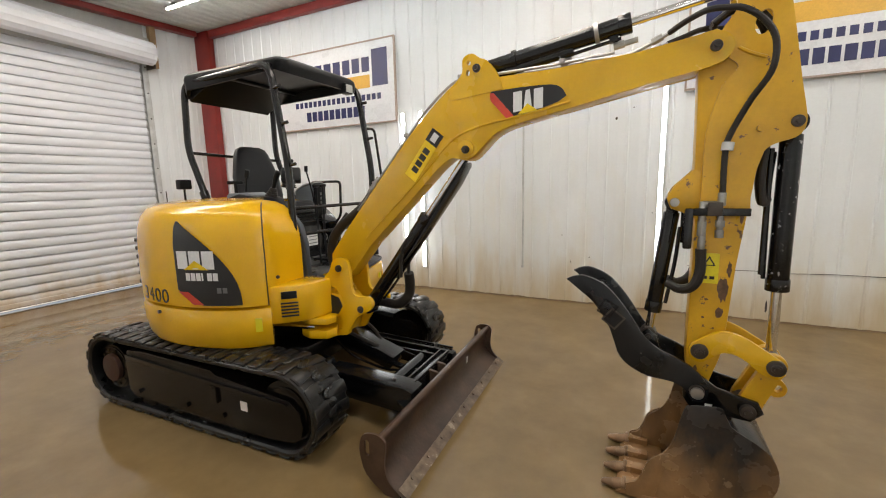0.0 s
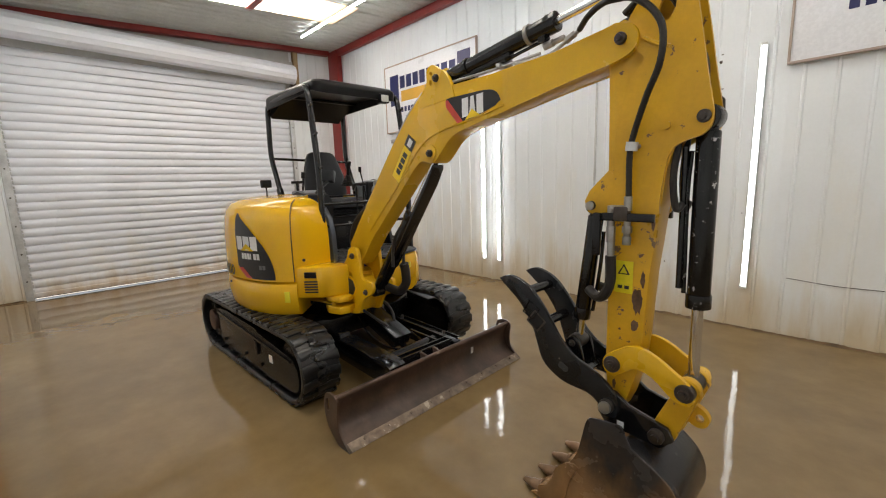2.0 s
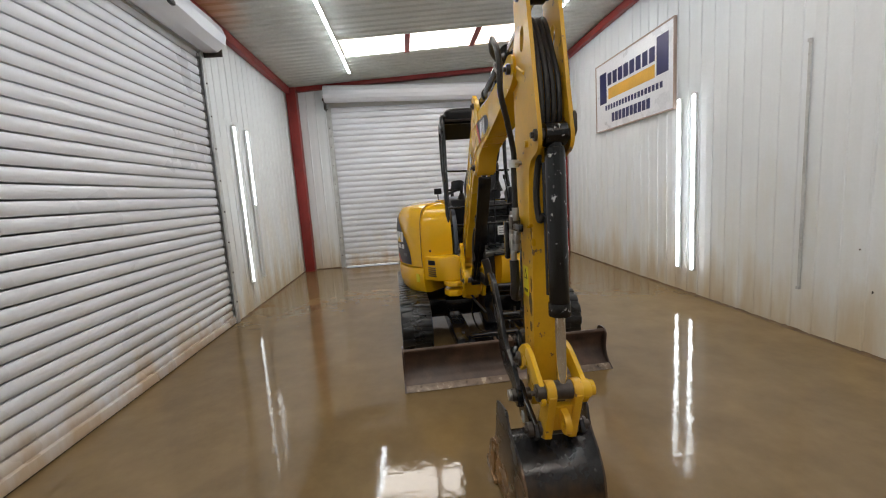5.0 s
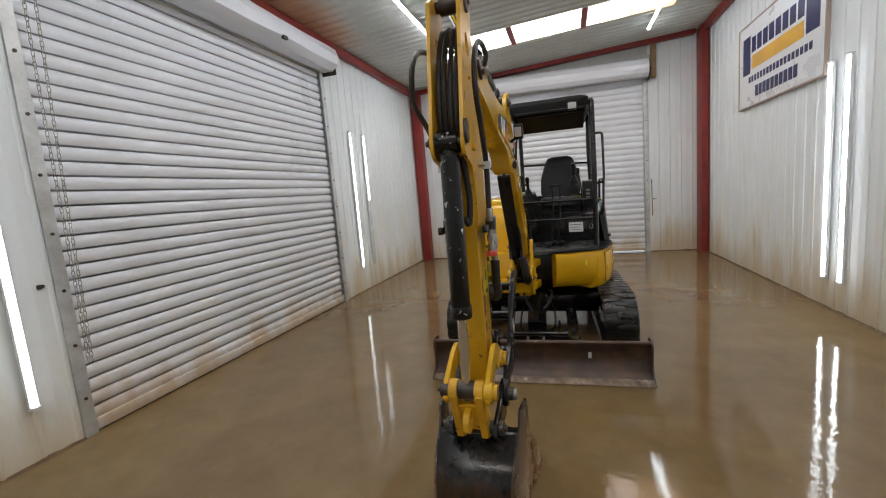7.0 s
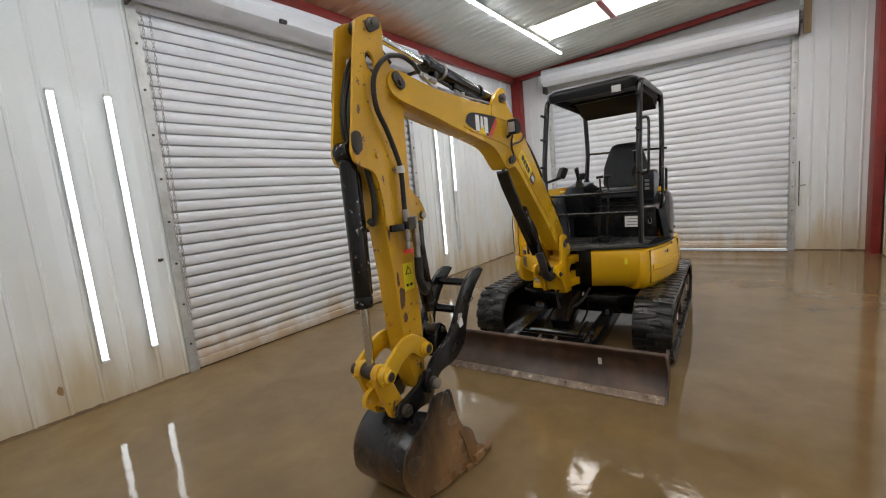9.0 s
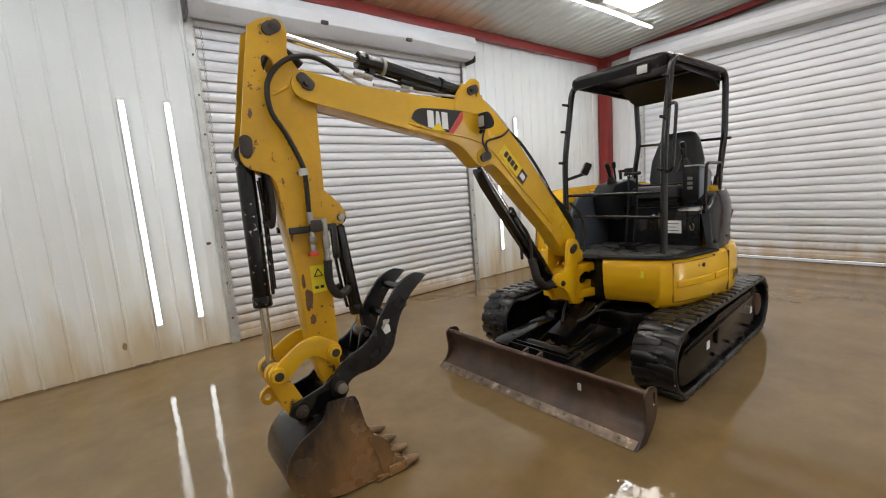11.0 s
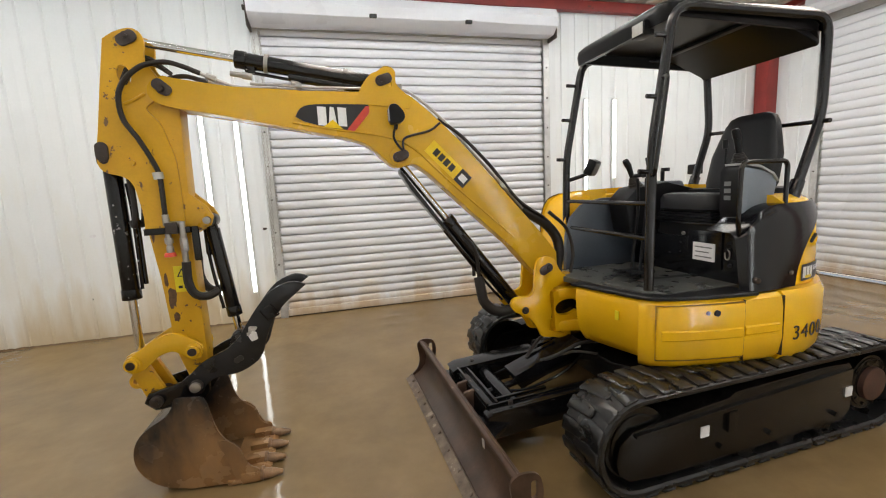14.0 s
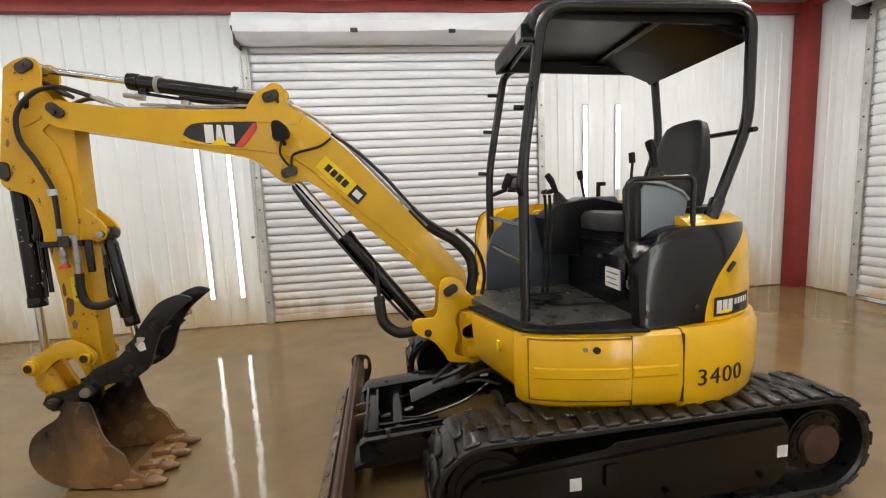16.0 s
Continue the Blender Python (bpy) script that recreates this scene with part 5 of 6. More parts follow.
def pin(x, z, y0, y1, r=0.045, cap=0.014, parent=None):
    """A pivot pin with a greasy head at each end."""
    r *= 0.82
    bm = rod((x, y0, z), (x, y1, z), r, None, 20, None, 0.006)
    for y, s in ((y0, -1), (y1, 1)):
        rod((x, y, z), (x, y + s * cap, z), r * 0.5, None, 12, bm)
    return part("pin", bm, PINSTEEL, parent or EX, "greasy dark pivot pin")


pin(0.316, 2.166, 1.934, 2.142, 0.029, 0.014, boom)
pin(-0.88, 1.79, 1.945, 2.135, 0.028, 0.012, boom)
pin(-0.81, 2.228, 1.955, 2.125, 0.028, 0.012, boom)
pin(-1.837, 1.03, 1.91, 2.17, 0.03, 0.012, SW)
pin(-1.667, 0.752, 1.915, 2.165, 0.03, 0.012, SW)


def lock_plate(x, z, y, ang, parent):
    """The oval keeper that holds a pin on the left side."""
    c, s = math.cos(radians(ang)), math.sin(radians(ang))
    pts = []
    for k in range(16):
        a = 2 * math.pi * k / 16
        u, v = 0.03 * math.cos(a) + math.copysign(0.02, math.cos(a)) + 0.018, 0.03 * math.sin(a)
        pts.append((x + u * c - v * s, z + u * s + v * c))
    return part("pin_keeper", prism(pts, y, y + 0.014, 0.004), PINSTEEL, parent)


lock_plate(0.30, 2.166, 2.128, 40, boom)
lock_plate(-0.88, 1.79, 2.128, 160, boom)
lock_plate(-0.81, 2.228, 2.112, 160, boom)
lock_plate(-1.837, 1.03, 2.157, -30, SW)


def boom_decal(s):
    y = BY + s * (W + 0.002)
    def flat(name, pts, lift, mat, parent, label=""):
        a, b = sorted((y + s * lift, y + s * (lift + 0.0012)))
        return part(name, prism(pts, a, b), mat, parent, label)
    leaf = rounded([(-0.32, 2.03), (-0.345, 2.07), (-0.40, 2.094), (-0.55, 2.098), (-0.728, 2.094)], 3) + [(-0.732, 2.06), (-0.725, 2.043), (-0.64, 1.947)] + rounded([(-0.63, 1.949), (-0.48, 1.972), (-0.36, 2.005)], 3)
    d = flat("boom_decal", leaf, 0.0, INK, boom, "black boom decal with pale blocks, gold triangle and red corner")
    flat("red_stripe", [(-0.733, 2.085), (-0.732, 2.055), (-0.725, 2.04), (-0.64, 1.946), (-0.597, 1.953), (-0.712, 2.085)], 0.0016, DECALRED, d)
    for x, top_in in ((-0.60, 0.0), (-0.545, 0.013), (-0.488, 0.0)):
        z = 1.972 + 0.003 * (x + 0.6) / 0.06
        flat("mark_block", [(x, z), (x + 0.048, z + 0.005), (x + 0.048 - top_in, z + 0.108), (x + top_in, z + 0.104)], 0.0016, DECALWHITE, d)
    flat("gold_triangle", [(-0.575, 1.958), (-0.467, 1.972), (-0.522, 2.012)], 0.003, DECALGOLD, d)
    # dealer sticker on the lower boom
    y = BY + s * (W + 0.002)
    ox, oz, ux, uz = (-1.058, 1.902, -0.613, -0.790) if s < 0 else (-1.078, 1.855, -0.697, -0.717)

    def quad(a0, a1, b0, b1, mat, name, par, lift):
        pts = [(ox + ux * a + uz * b, oz + uz * a - ux * b) for a, b in ((a0, b0), (a1, b0), (a1, b1), (a0, b1))]
        return flat(name, pts, lift, mat, par)
    st = quad(0.0, 0.333, -0.045, 0.045, DECALGOLD, "dealer_sticker", boom, 0.0)
    blk = (0.25, 0.333) if s > 0 else (0.0, 0.083)
    quad(blk[0], blk[1], -0.045, 0.045, INK, "dark_square", st, 0.0016)
    quad(blk[0] + 0.015, blk[1] - 0.015, -0.02, 0.02, DECALWHITE, "mark_block", st, 0.003)
    for k in range(4):
        a = (0.045 if s > 0 else 0.12) + k * 0.044
        quad(a, a + 0.034, -0.022, 0.022, INK, "print_bar", st, 0.0016)


boom_decal(-1)
boom_decal(1)


def cylinder(name, a, b, split, r, rr, mat, label):
    """A hydraulic cylinder from pin a to pin b; split: where along it the barrel ends."""
    a, b = Vector(a), Vector(b)
    d = (b - a).normalized()
    s = a.lerp(b, split)
    bm = rod(a + d * 0.05, s, r, None, 24, None, 0.008)
    rod(s - d * 0.055, s + d * 0.004, r * 1.12, None, 24, bm, 0.006)
    rod(a + d * 0.03, a + d * 0.08, r * 0.8, None, 20, bm)
    ob = part(name, bm, mat, EX, label)
    part("eye", rod(a - Vector((0, 0.045, 0)), a + Vector((0, 0.045, 0)), r * 1.15, None, 24, None, 0.006), mat, ob)
    part("rod", rod(s, b - d * 0.03, rr, None, 20), CHROME, ob, "polished chrome rod")
    part("rod_eye", rod(b - Vector((0, 0.04, 0)), b + Vector((0, 0.04, 0)), rr * 1.9, None, 24, None, 0.005), PINSTEEL, ob)
    side = Vector((0, 1, 0))
    up = d.cross(side) if d.cross(side).z > 0 else side.cross(d)
    part("feed_line", pipe([a + d * 0.12 - up * (r + 0.012), a + d * 0.3 - up * (r + 0.02), s - d * 0.05 - up * (r + 0.014)], 0.009, 8), mat, ob)
    return ob


c1 = cylinder("stick_cylinder", (-0.81, BY, 2.228), (0.45, BY, 2.425), 0.615, 0.043, 0.02, BLACK, "black stick cylinder above the boom")
part("lower_barrel", rod((-0.72, BY, 2.195), (-0.3, BY, 2.262), 0.026, None, 16, None, 0.006), BLACK, c1)
for x in (-0.62, -0.2):
    part("clamp", rod((x, BY, 2.247 + (x + 0.7) * 0.157), (x + 0.02, BY, 2.25 + (x + 0.7) * 0.157), 0.05, None, 20), STEEL if x > -0.3 else BLACK, c1)
for x0, x1, r in ((-0.06, 0.0, 0.014), (-0.11, -0.06, 0.019), (-0.35, -0.31, 0.017), (-0.60, -0.57, 0.016)):
    part("fitting", rod((x0, BY + 0.012, 2.262 + 0.157 * (x0 + 0.06)), (x1, BY + 0.012, 2.262 + 0.157 * (x1 + 0.06)), r, None, 8, None, 0.002), STEEL, c1)
part("port_block", box((-0.13, BY - 0.02, 2.27), (-0.09, BY + 0.03, 2.31), 0.006), BLACK, c1)
c2 = cylinder("boom_cylinder", (-1.667, BY, 0.752), (-0.88, BY, 1.79), 0.62, 0.045, 0.023, BLACK, "black boom cylinder under the boom")
dv = (Vector((-0.88, 0, 1.79)) - Vector((-1.667, 0, 0.752))).normalized()
nv = Vector((dv.z, 0, -dv.x))
g = [Vector((-1.667, 0, 0.752)) + dv * a + nv * b for a, b in ((0.30, 0.048), (0.60, 0.06), (1.10, 0.06), (1.22, 0.045), (1.24, 0.03), (0.6, 0.046), (0.3, 0.04))]
part("rod_guard", prism([(v.x, v.z) for v in g], BY - 0.05, BY + 0.05, 0.004), BLACK, c2, "black guard along the rod")
c3 = cylinder("bucket_cylinder", (0.63, BY, 1.825), (0.637, BY, 0.742), 0.69, 0.042, 0.022, BLACK_SCUFF, "scuffed black bucket cylinder")
part("feed_pipe", rod((0.56, BY - 0.02, 1.72), (0.565, BY - 0.02, 1.15), 0.012), BLACK, c3)
part("feed_hose", pipe([(0.54, BY - 0.035, 1.76), (0.53, BY - 0.05, 1.6), (0.545, BY - 0.045, 1.48), (0.565, BY - 0.03, 1.5)], 0.014), HOSE, c3)
part("feed_hose", pipe([(0.55, BY + 0.035, 1.78), (0.535, BY + 0.05, 1.6), (0.55, BY + 0.045, 1.48), (0.57, BY + 0.03, 1.5)], 0.014), HOSE, c3)
c4 = cylinder("thumb_cylinder", (0.195, BY, 1.485), (0.115, BY, 0.80), 0.82, 0.036, 0.02, BLACK, "black thumb cylinder")

# stick
AW = 0.06
arm_low = [(0.255, 2.10), (0.262, 1.92), (0.268, 1.64), (0.285, 1.38), (0.285, 0.74), (0.30, 0.60), (0.315, 0.53), (0.36, 0.53), (0.39, 0.60), (0.43, 0.74), (0.447, 0.92), (0.462, 1.19), (0.49, 1.46), (0.507, 1.63), (0.53, 1.715)]
stick = part("stick", prism([(0.34, 2.24)] + arm_low + [(0.58, 1.80), (0.55, 2.03), (0.45, 2.15)], BY - AW, BY + AW, 0.007), YELLOW_WORN, EX, "worn yellow stick with chipped paint")
cheek = rounded([(0.552, 2.411), (0.50, 2.445), (0.436, 2.465), (0.392, 2.452), (0.372, 2.40), (0.383, 2.31), (0.345, 2.25), (0.325, 2.19), (0.36, 2.12), (0.405, 2.075), (0.365, 2.02), (0.342, 1.974), (0.321, 1.89), (0.302, 1.80), (0.30, 1.6), (0.30, 1.455)], 3) + rounded([(0.318, 1.44), (0.478, 1.44), (0.49, 1.52), (0.507, 1.655), (0.53, 1.715), (0.575, 1.742), (0.625, 1.757), (0.652, 1.785), (0.66, 1.825), (0.652, 1.88), (0.63, 1.99), (0.598, 2.17)], 3)
ear = [(0.27, 1.64), (0.185, 1.555), (0.16, 1.505), (0.18, 1.455), (0.22, 1.44), (0.30, 1.40), (0.33, 1.6)]
for s in (-1, 1):
    y = BY + s * (AW - 0.002)
    part("cheek_plate", pierced(cheek, [oval(0.482, 2.24, 0.03, 0.05, -12)], min(y, y + s * 0.016), max(y, y + s * 0.016)), YELLOW_WORN, stick)
    y2 = BY + s * 0.042
    part("thumb_ear", prism(ear, min(y2, y2 + s * 0.02), max(y2, y2 + s * 0.02), 0.004), YELLOW_WORN, stick)
    y3 = BY + s * (AW + 0.015)
    part("boss", rod((0.504, y3 - s * 0.01, 1.805), (0.504, y3 + s * 0.012, 1.805), 0.016, None, 12), YELLOW_WORN, stick)
    part("rib", pipe([(0.40, y3, 2.15), (0.45, y3, 2.12), (0.50, y3, 2.098)], 0.008, 6), YELLOW_WORN, stick)
    part("warning_sticker", prism([(0.315, 1.10), (0.395, 1.10), (0.395, 1.245), (0.315, 1.245)], min(BY + s * (AW + 0.0005), BY + s * (AW + 0.002)), max(BY + s * (AW + 0.0005), BY + s * (AW + 0.002))), DECALYELLOW, stick, "yellow warning sticker with a triangle")
    part("sticker_triangle", prism([(0.328, 1.185), (0.382, 1.185), (0.355, 1.232)], min(BY + s * (AW + 0.002), BY + s * (AW + 0.0035)), max(BY + s * (AW + 0.002), BY + s * (AW + 0.0035))), INK, stick)
    part("sticker_inner", prism([(0.338, 1.19), (0.372, 1.19), (0.355, 1.221)], min(BY + s * (AW + 0.0035), BY + s * (AW + 0.0045)), max(BY + s * (AW + 0.0035), BY + s * (AW + 0.0045))), DECALYELLOW, stick)
    for k in range(2):
        part("print_bar", prism([(0.33 + k * 0.03, 1.12), (0.35 + k * 0.03, 1.12), (0.35 + k * 0.03, 1.135), (0.33 + k * 0.03, 1.135)], min(BY + s * (AW + 0.002), BY + s * (AW + 0.0035)), max(BY + s * (AW + 0.002), BY + s * (AW + 0.0035))), INK, stick)
pin(0.45, 2.425, 1.955, 2.12, 0.03, 0.012, stick)
pin(0.63, 1.825, 1.955, 2.115, 0.03, 0.012, stick)
pin(0.195, 1.485, 1.965, 2.11, 0.026, 0.004, stick)
for y0, y1 in ((1.955, 1.966), (2.109, 2.12)):
    part("pin_end", rod((0.195, y0, 1.485), (0.195, y1, 1.485), 0.02, None, 16, None, 0.003), STEEL, stick)
lock_plate(0.43, 2.425, 2.112, -30, stick)
lock_plate(0.63, 1.845, 2.112, 90, stick)

# bucket linkage
band = [(0.675, 0.71), (0.66, 0.765), (0.59, 0.815), (0.50, 0.868), (0.42, 0.88), (0.34, 0.835), (0.295, 0.79), (0.30, 0.735), (0.345, 0.715), (0.39, 0.745), (0.44, 0.778), (0.51, 0.76), (0.575, 0.705), (0.62, 0.685), (0.66, 0.685)]
band = rounded(band, 3)
for s in (-1, 1):
    y = BY + s * 0.082
    part("guide_link", prism(band, min(y, y + s * 0.024), max(y, y + s * 0.024), 0.006), YELLOW_BOOM, EX, "curved yellow guide link")
for x, z, r in ((0.337, 0.772, 0.046), (0.637, 0.738, 0.046)):
    for s in (-1, 1):
        y = BY + s * 0.078
        boss = part("link_boss", rod((x, y, z), (x, BY + s * 0.118, z), r * 0.9 if s > 0 else r * 0.82, None, 22, None, 0.006), YELLOW_BOOM if s > 0 else PINSTEEL, EX)
        if s > 0:
            part("collar", rod((x, BY + 0.118, z), (x, BY + 0.138, z), 0.034, None, 20, None, 0.003), YELLOW_BOOM, boss)
            part("pin_bore", rod((x, BY + 0.137, z), (x, BY + 0.1392, z), 0.023, None, 18), PINSTEEL, boss, "dark greasy pin end in its collar")
pin(0.337, 0.772, 1.916, 2.150, 0.027, 0.012)
pin(0.637, 0.738, 1.916, 2.150, 0.027, 0.012)
for s in (-1, 1):
    part("link_boss", rod((0.637, BY + s * 0.038, 0.738), (0.637, BY + s * 0.079, 0.738), 0.05, None, 22, None, 0.006), YELLOW_WORN, EX)
hl = [(0.60, 0.76), (0.665, 0.77), (0.69, 0.73), (0.67, 0.68), (0.60, 0.49), (0.545, 0.465), (0.50, 0.49), (0.51, 0.54), (0.575, 0.69)]
hlink = part("bucket_link", prism(hl, BY - 0.075, BY - 0.04, 0.006), YELLOW_WORN, EX, "worn yellow bucket link")
part("cheek", prism(hl, BY + 0.04, BY + 0.075, 0.006), YELLOW_WORN, hlink)
part("web", prism([(0.62, 0.68), (0.65, 0.67), (0.60, 0.53), (0.56, 0.53)], BY - 0.06, BY + 0.06, 0.006), YELLOW_WORN, hlink)
part("tow_eye", pierced(rounded([(0.645, 0.66), (0.685, 0.645), (0.71, 0.61), (0.70, 0.572), (0.665, 0.56), (0.62, 0.585), (0.615, 0.63)], 3), [oval(0.675, 0.603, 0.016, 0.018)], BY - 0.014, BY + 0.014), YELLOW_WORN, hlink)
pin(0.545, 0.515, 1.9, 2.18, 0.04, 0.014)
pin(0.335, 0.58, 1.885, 2.2, 0.04, 0.008)
for y0, y1 in ((1.868, 1.886), (2.199, 2.217)):
    part("pin_end", rod((0.335, y0, 0.58), (0.335, y1, 0.58), 0.028, None, 18, None, 0.004), STEEL, EX, "bright worn pin end")

# bucket
B_R, B_L = 1.80, 2.27
outer = [(0.42, 0.45), (0.475, 0.455), (0.52, 0.43), (0.575, 0.40), (0.632, 0.352), (0.665, 0.29), (0.675, 0.22), (0.655, 0.148), (0.60, 0.08), (0.52, 0.035), (0.40, 0.01), (0.10, 0.006)]
inner = [(0.10, 0.022), (0.40, 0.026), (0.512, 0.05), (0.588, 0.092), (0.638, 0.155), (0.657, 0.222), (0.648, 0.285), (0.618, 0.34), (0.565, 0.385), (0.51, 0.414), (0.47, 0.437), (0.425, 0.433)]


def tapered(bm):
    """The bucket narrows towards its back."""
    for v in bm.verts:
        v.co.y = BY + (v.co.y - BY) * (1.0 - 0.26 * min(1.0, max(0.0, v.co.x / 0.67)))
    return bm


outer, inner = rounded(outer), rounded(inner)
bucket = part("bucket", tapered(prism(outer + inner, B_R, B_L, 0.003)), BUCKET_BACK, EX, "muddy worn steel digging bucket on the floor")
sidep = [(0.275, 0.50), (0.287, 0.53), (0.31, 0.542), (0.415, 0.55), (0.438, 0.54), (0.449, 0.51)]
sidep = rounded(sidep, 2) + rounded([(0.475, 0.461), (0.517, 0.433), (0.572, 0.402), (0.63, 0.354), (0.663, 0.294), (0.673, 0.222), (0.653, 0.15), (0.598, 0.082), (0.518, 0.037), (0.40, 0.012)]) + [(0.06, 0.012)] + rounded([(0.06, 0.08), (0.095, 0.10), (0.122, 0.15), (0.142, 0.215), (0.20, 0.27), (0.24, 0.34), (0.263, 0.44)], 3)
for y in (B_R - 0.014, B_L):
    part("side_plate", tapered(prism(sidep, y, y + 0.014, 0.003)), BUCKET, bucket)
    wear = rounded([(0.05, 0.014), (0.05, 0.08), (0.09, 0.10), (0.118, 0.155), (0.14, 0.22), (0.20, 0.275), (0.25, 0.27), (0.22, 0.20), (0.20, 0.13), (0.185, 0.06), (0.17, 0.014)], 2)
    part("side_cutter", tapered(prism(wear, y - 0.008 if y < 2 else y + 0.01, y + 0.004 if y < 2 else y + 0.022, 0.003)), BUCKET, bucket)
part("lip", prism([(-0.0, 0.012), (0.22, 0.006), (0.22, 0.032), (0.03, 0.034)], B_R - 0.01, B_L + 0.01, 0.003), BUCKET, bucket)
for k in range(4):
    y = B_R + 0.035 + k * 0.142
    bm = rod((0.045, y, 0.036), (-0.015, y, 0.030), 0.034, 0.029, 14, None, 0.003)
    rod((-0.013, y, 0.030), (-0.072, y, 0.024), 0.029, 0.013, 14, bm, 0.005)
    for v in bm.verts:
        v.co.z = max(0.004, v.co.z * 0.9)
    tooth = part("tooth", bm, TOOTH, bucket, "worn rusty bucket tooth")
    part("retaining_ring", rod((0.03, y, 0.034), (0.048, y, 0.036), 0.038, None, 14, None, 0.004), TOOTH, tooth)
    part("adapter", box((0.04, y - 0.033, 0.006), (0.15, y + 0.033, 0.066), 0.012), BUCKET, bucket)
for y in (BY - 0.115, BY + 0.095):
    part("bucket_ear", prism([(0.275, 0.60), (0.30, 0.645), (0.36, 0.645), (0.42, 0.60), (0.52, 0.575), (0.585, 0.56), (0.61, 0.51), (0.56, 0.46), (0.42, 0.47), (0.33, 0.46), (0.28, 0.53)], y, y + 0.022, 0.005), BLACK, bucket, "black bucket ear")
part("ear_label", box((0.375, BY - 0.119, 0.465), (0.405, BY - 0.1155, 0.515)), DECALWHITE, bucket)

# thumb
tp = [(-0.29, 1.085), (-0.245, 1.105), (-0.19, 1.108), (-0.10, 1.07), (-0.03, 1.0), (0.03, 0.92), (0.09, 0.83), (0.16, 0.765), (0.23, 0.735), (0.30, 0.70), (0.36, 0.645), (0.385, 0.59), (0.37, 0.53), (0.32, 0.525), (0.285, 0.575), (0.23, 0.605), (0.12, 0.615), (0.04, 0.65), (-0.015, 0.70), (-0.045, 0.78), (-0.08, 0.87), (-0.15, 0.97), (-0.22, 1.03)]
tp = rounded(tp, 3)
thumb = part("thumb", prism(tp, BY - 0.135, BY - 0.11, 0.006), THUMB, EX, "worn black hydraulic thumb raised beside the stick")
part("thumb_plate", prism(tp, BY + 0.11, BY + 0.135, 0.006), THUMB, thumb)
for x, z in ((-0.13, 1.03), (-0.03, 0.88)):
    part("cross_bar", rod((x, BY - 0.12, z), (x, BY + 0.12, z), 0.025), BLACK, thumb)
part("cross_plate", prism([(0.03, 0.69), (0.20, 0.66), (0.21, 0.685), (0.04, 0.72)], BY - 0.12, BY + 0.12, 0.004), BLACK, thumb)
for s in (-1, 1):
    part("cylinder_lug", prism([(0.05, 0.70), (0.08, 0.81), (0.115, 0.84), (0.15, 0.81), (0.19, 0.68)], BY + s * 0.055 - 0.01, BY + s * 0.055 + 0.01, 0.004), BLACK, thumb)
    y = BY + s * 0.136
    part("hole", rod((0.10, y - 0.002, 0.70), (0.10, y + 0.002, 0.70), 0.018, None, 14), INK, thumb)
    sq = [(-0.13, 0.93), (-0.07, 0.90), (-0.03, 0.96), (-0.09, 0.995)]
    bm = pipe([(a, y, b) for a, b in sq + sq[:1]], 0.004, 6, None, False)
    part("weld_square", bm, BLACK, thumb)
part("scuff_mark", prism([(-0.005, 0.80), (0.03, 0.79), (0.045, 0.82), (0.02, 0.85), (0.0, 0.84)], BY + 0.1355, BY + 0.137), DECALWHITE, thumb, "white paint scuff")
pin(0.115, 0.80, 1.965, 2.115, 0.02, 0.01, thumb)


def ragged(name, x, z, w, h, y0, y1, mat, parent, seed, label=""):
    """A patch with a ragged edge: bare metal, rust or scraped paint."""
    rnd = random.Random(seed)
    pts = []
    for k in range(18):
        a = 2 * math.pi * k / 18
        r = 0.62 + 0.38 * rnd.random()
        pts.append((x + math.cos(a) * w * 0.5 * r, z + math.sin(a) * h * 0.5 * r))
    part(name, prism(pts, y0, y1), mat, parent, label)


for s in (-1, 1):
    y = BY + s * AW
    lo, hi = min(y, y + s * 0.0012), max(y, y + s * 0.0012)
    for k, (x, z, w, h) in enumerate(((0.418, 1.07, 0.055, 0.14), (0.41, 0.96, 0.042, 0.06), (0.437, 1.17, 0.022, 0.09), (0.39, 0.88, 0.014, 0.012), (0.37, 0.80, 0.012, 0.012), (0.345, 0.93, 0.014, 0.014), (0.355, 1.02, 0.02, 0.014), (0.44, 1.62, 0.05, 0.014), (0.45, 1.58, 0.04, 0.01), (0.468, 1.42, 0.018, 0.09), (0.33, 0.66, 0.02, 0.05))):
        ragged("chipped_patch", x, z, w, h, lo, hi, CHIPRUST, stick, 60 + k + (0 if s < 0 else 30))
for k, (x, z, w, h) in enumerate(((0.02, 0.86, 0.06, 0.045), (0.035, 0.835, 0.05, 0.03))):
    ragged("scraped_patch", x, z, w, h, BY + 0.135, BY + 0.1362, SCRAPE, thumb, 90 + k, "bare scraped metal")
for s in (-1, 1):
    y = BY + s * 0.1355
    part("thumb_hole", rod((0.118, y - 0.001, 0.69), (0.118, y + 0.001, 0.69), 0.018, None, 14), INK, thumb)

c, k = math.cos(radians(38)), math.sin(radians(38))
for half, y0, mat in ((0.042, BY - 0.1362, PINSTEEL), (0.033, BY - 0.1375, THUMB)):
    pts = [(-0.05 + u * c + v * k, 0.895 - u * k + v * c) for u, v in ((-half, -half), (half, -half), (half, half), (-half, half))]
    part("wear_pad", prism(pts, y0, BY - 0.13), mat, thumb)

# ---- operator station ----
deck = shell([(0.934, 0.014), (0.940, 0.008), (0.950, 0.009), (0.955, 0.015), (0.952, 0.024), (0.948, 0.028)], 17, 88, 1, 0.5)
part("floor_plate", deck, PLASTIC, EX, "black cab floor edge")
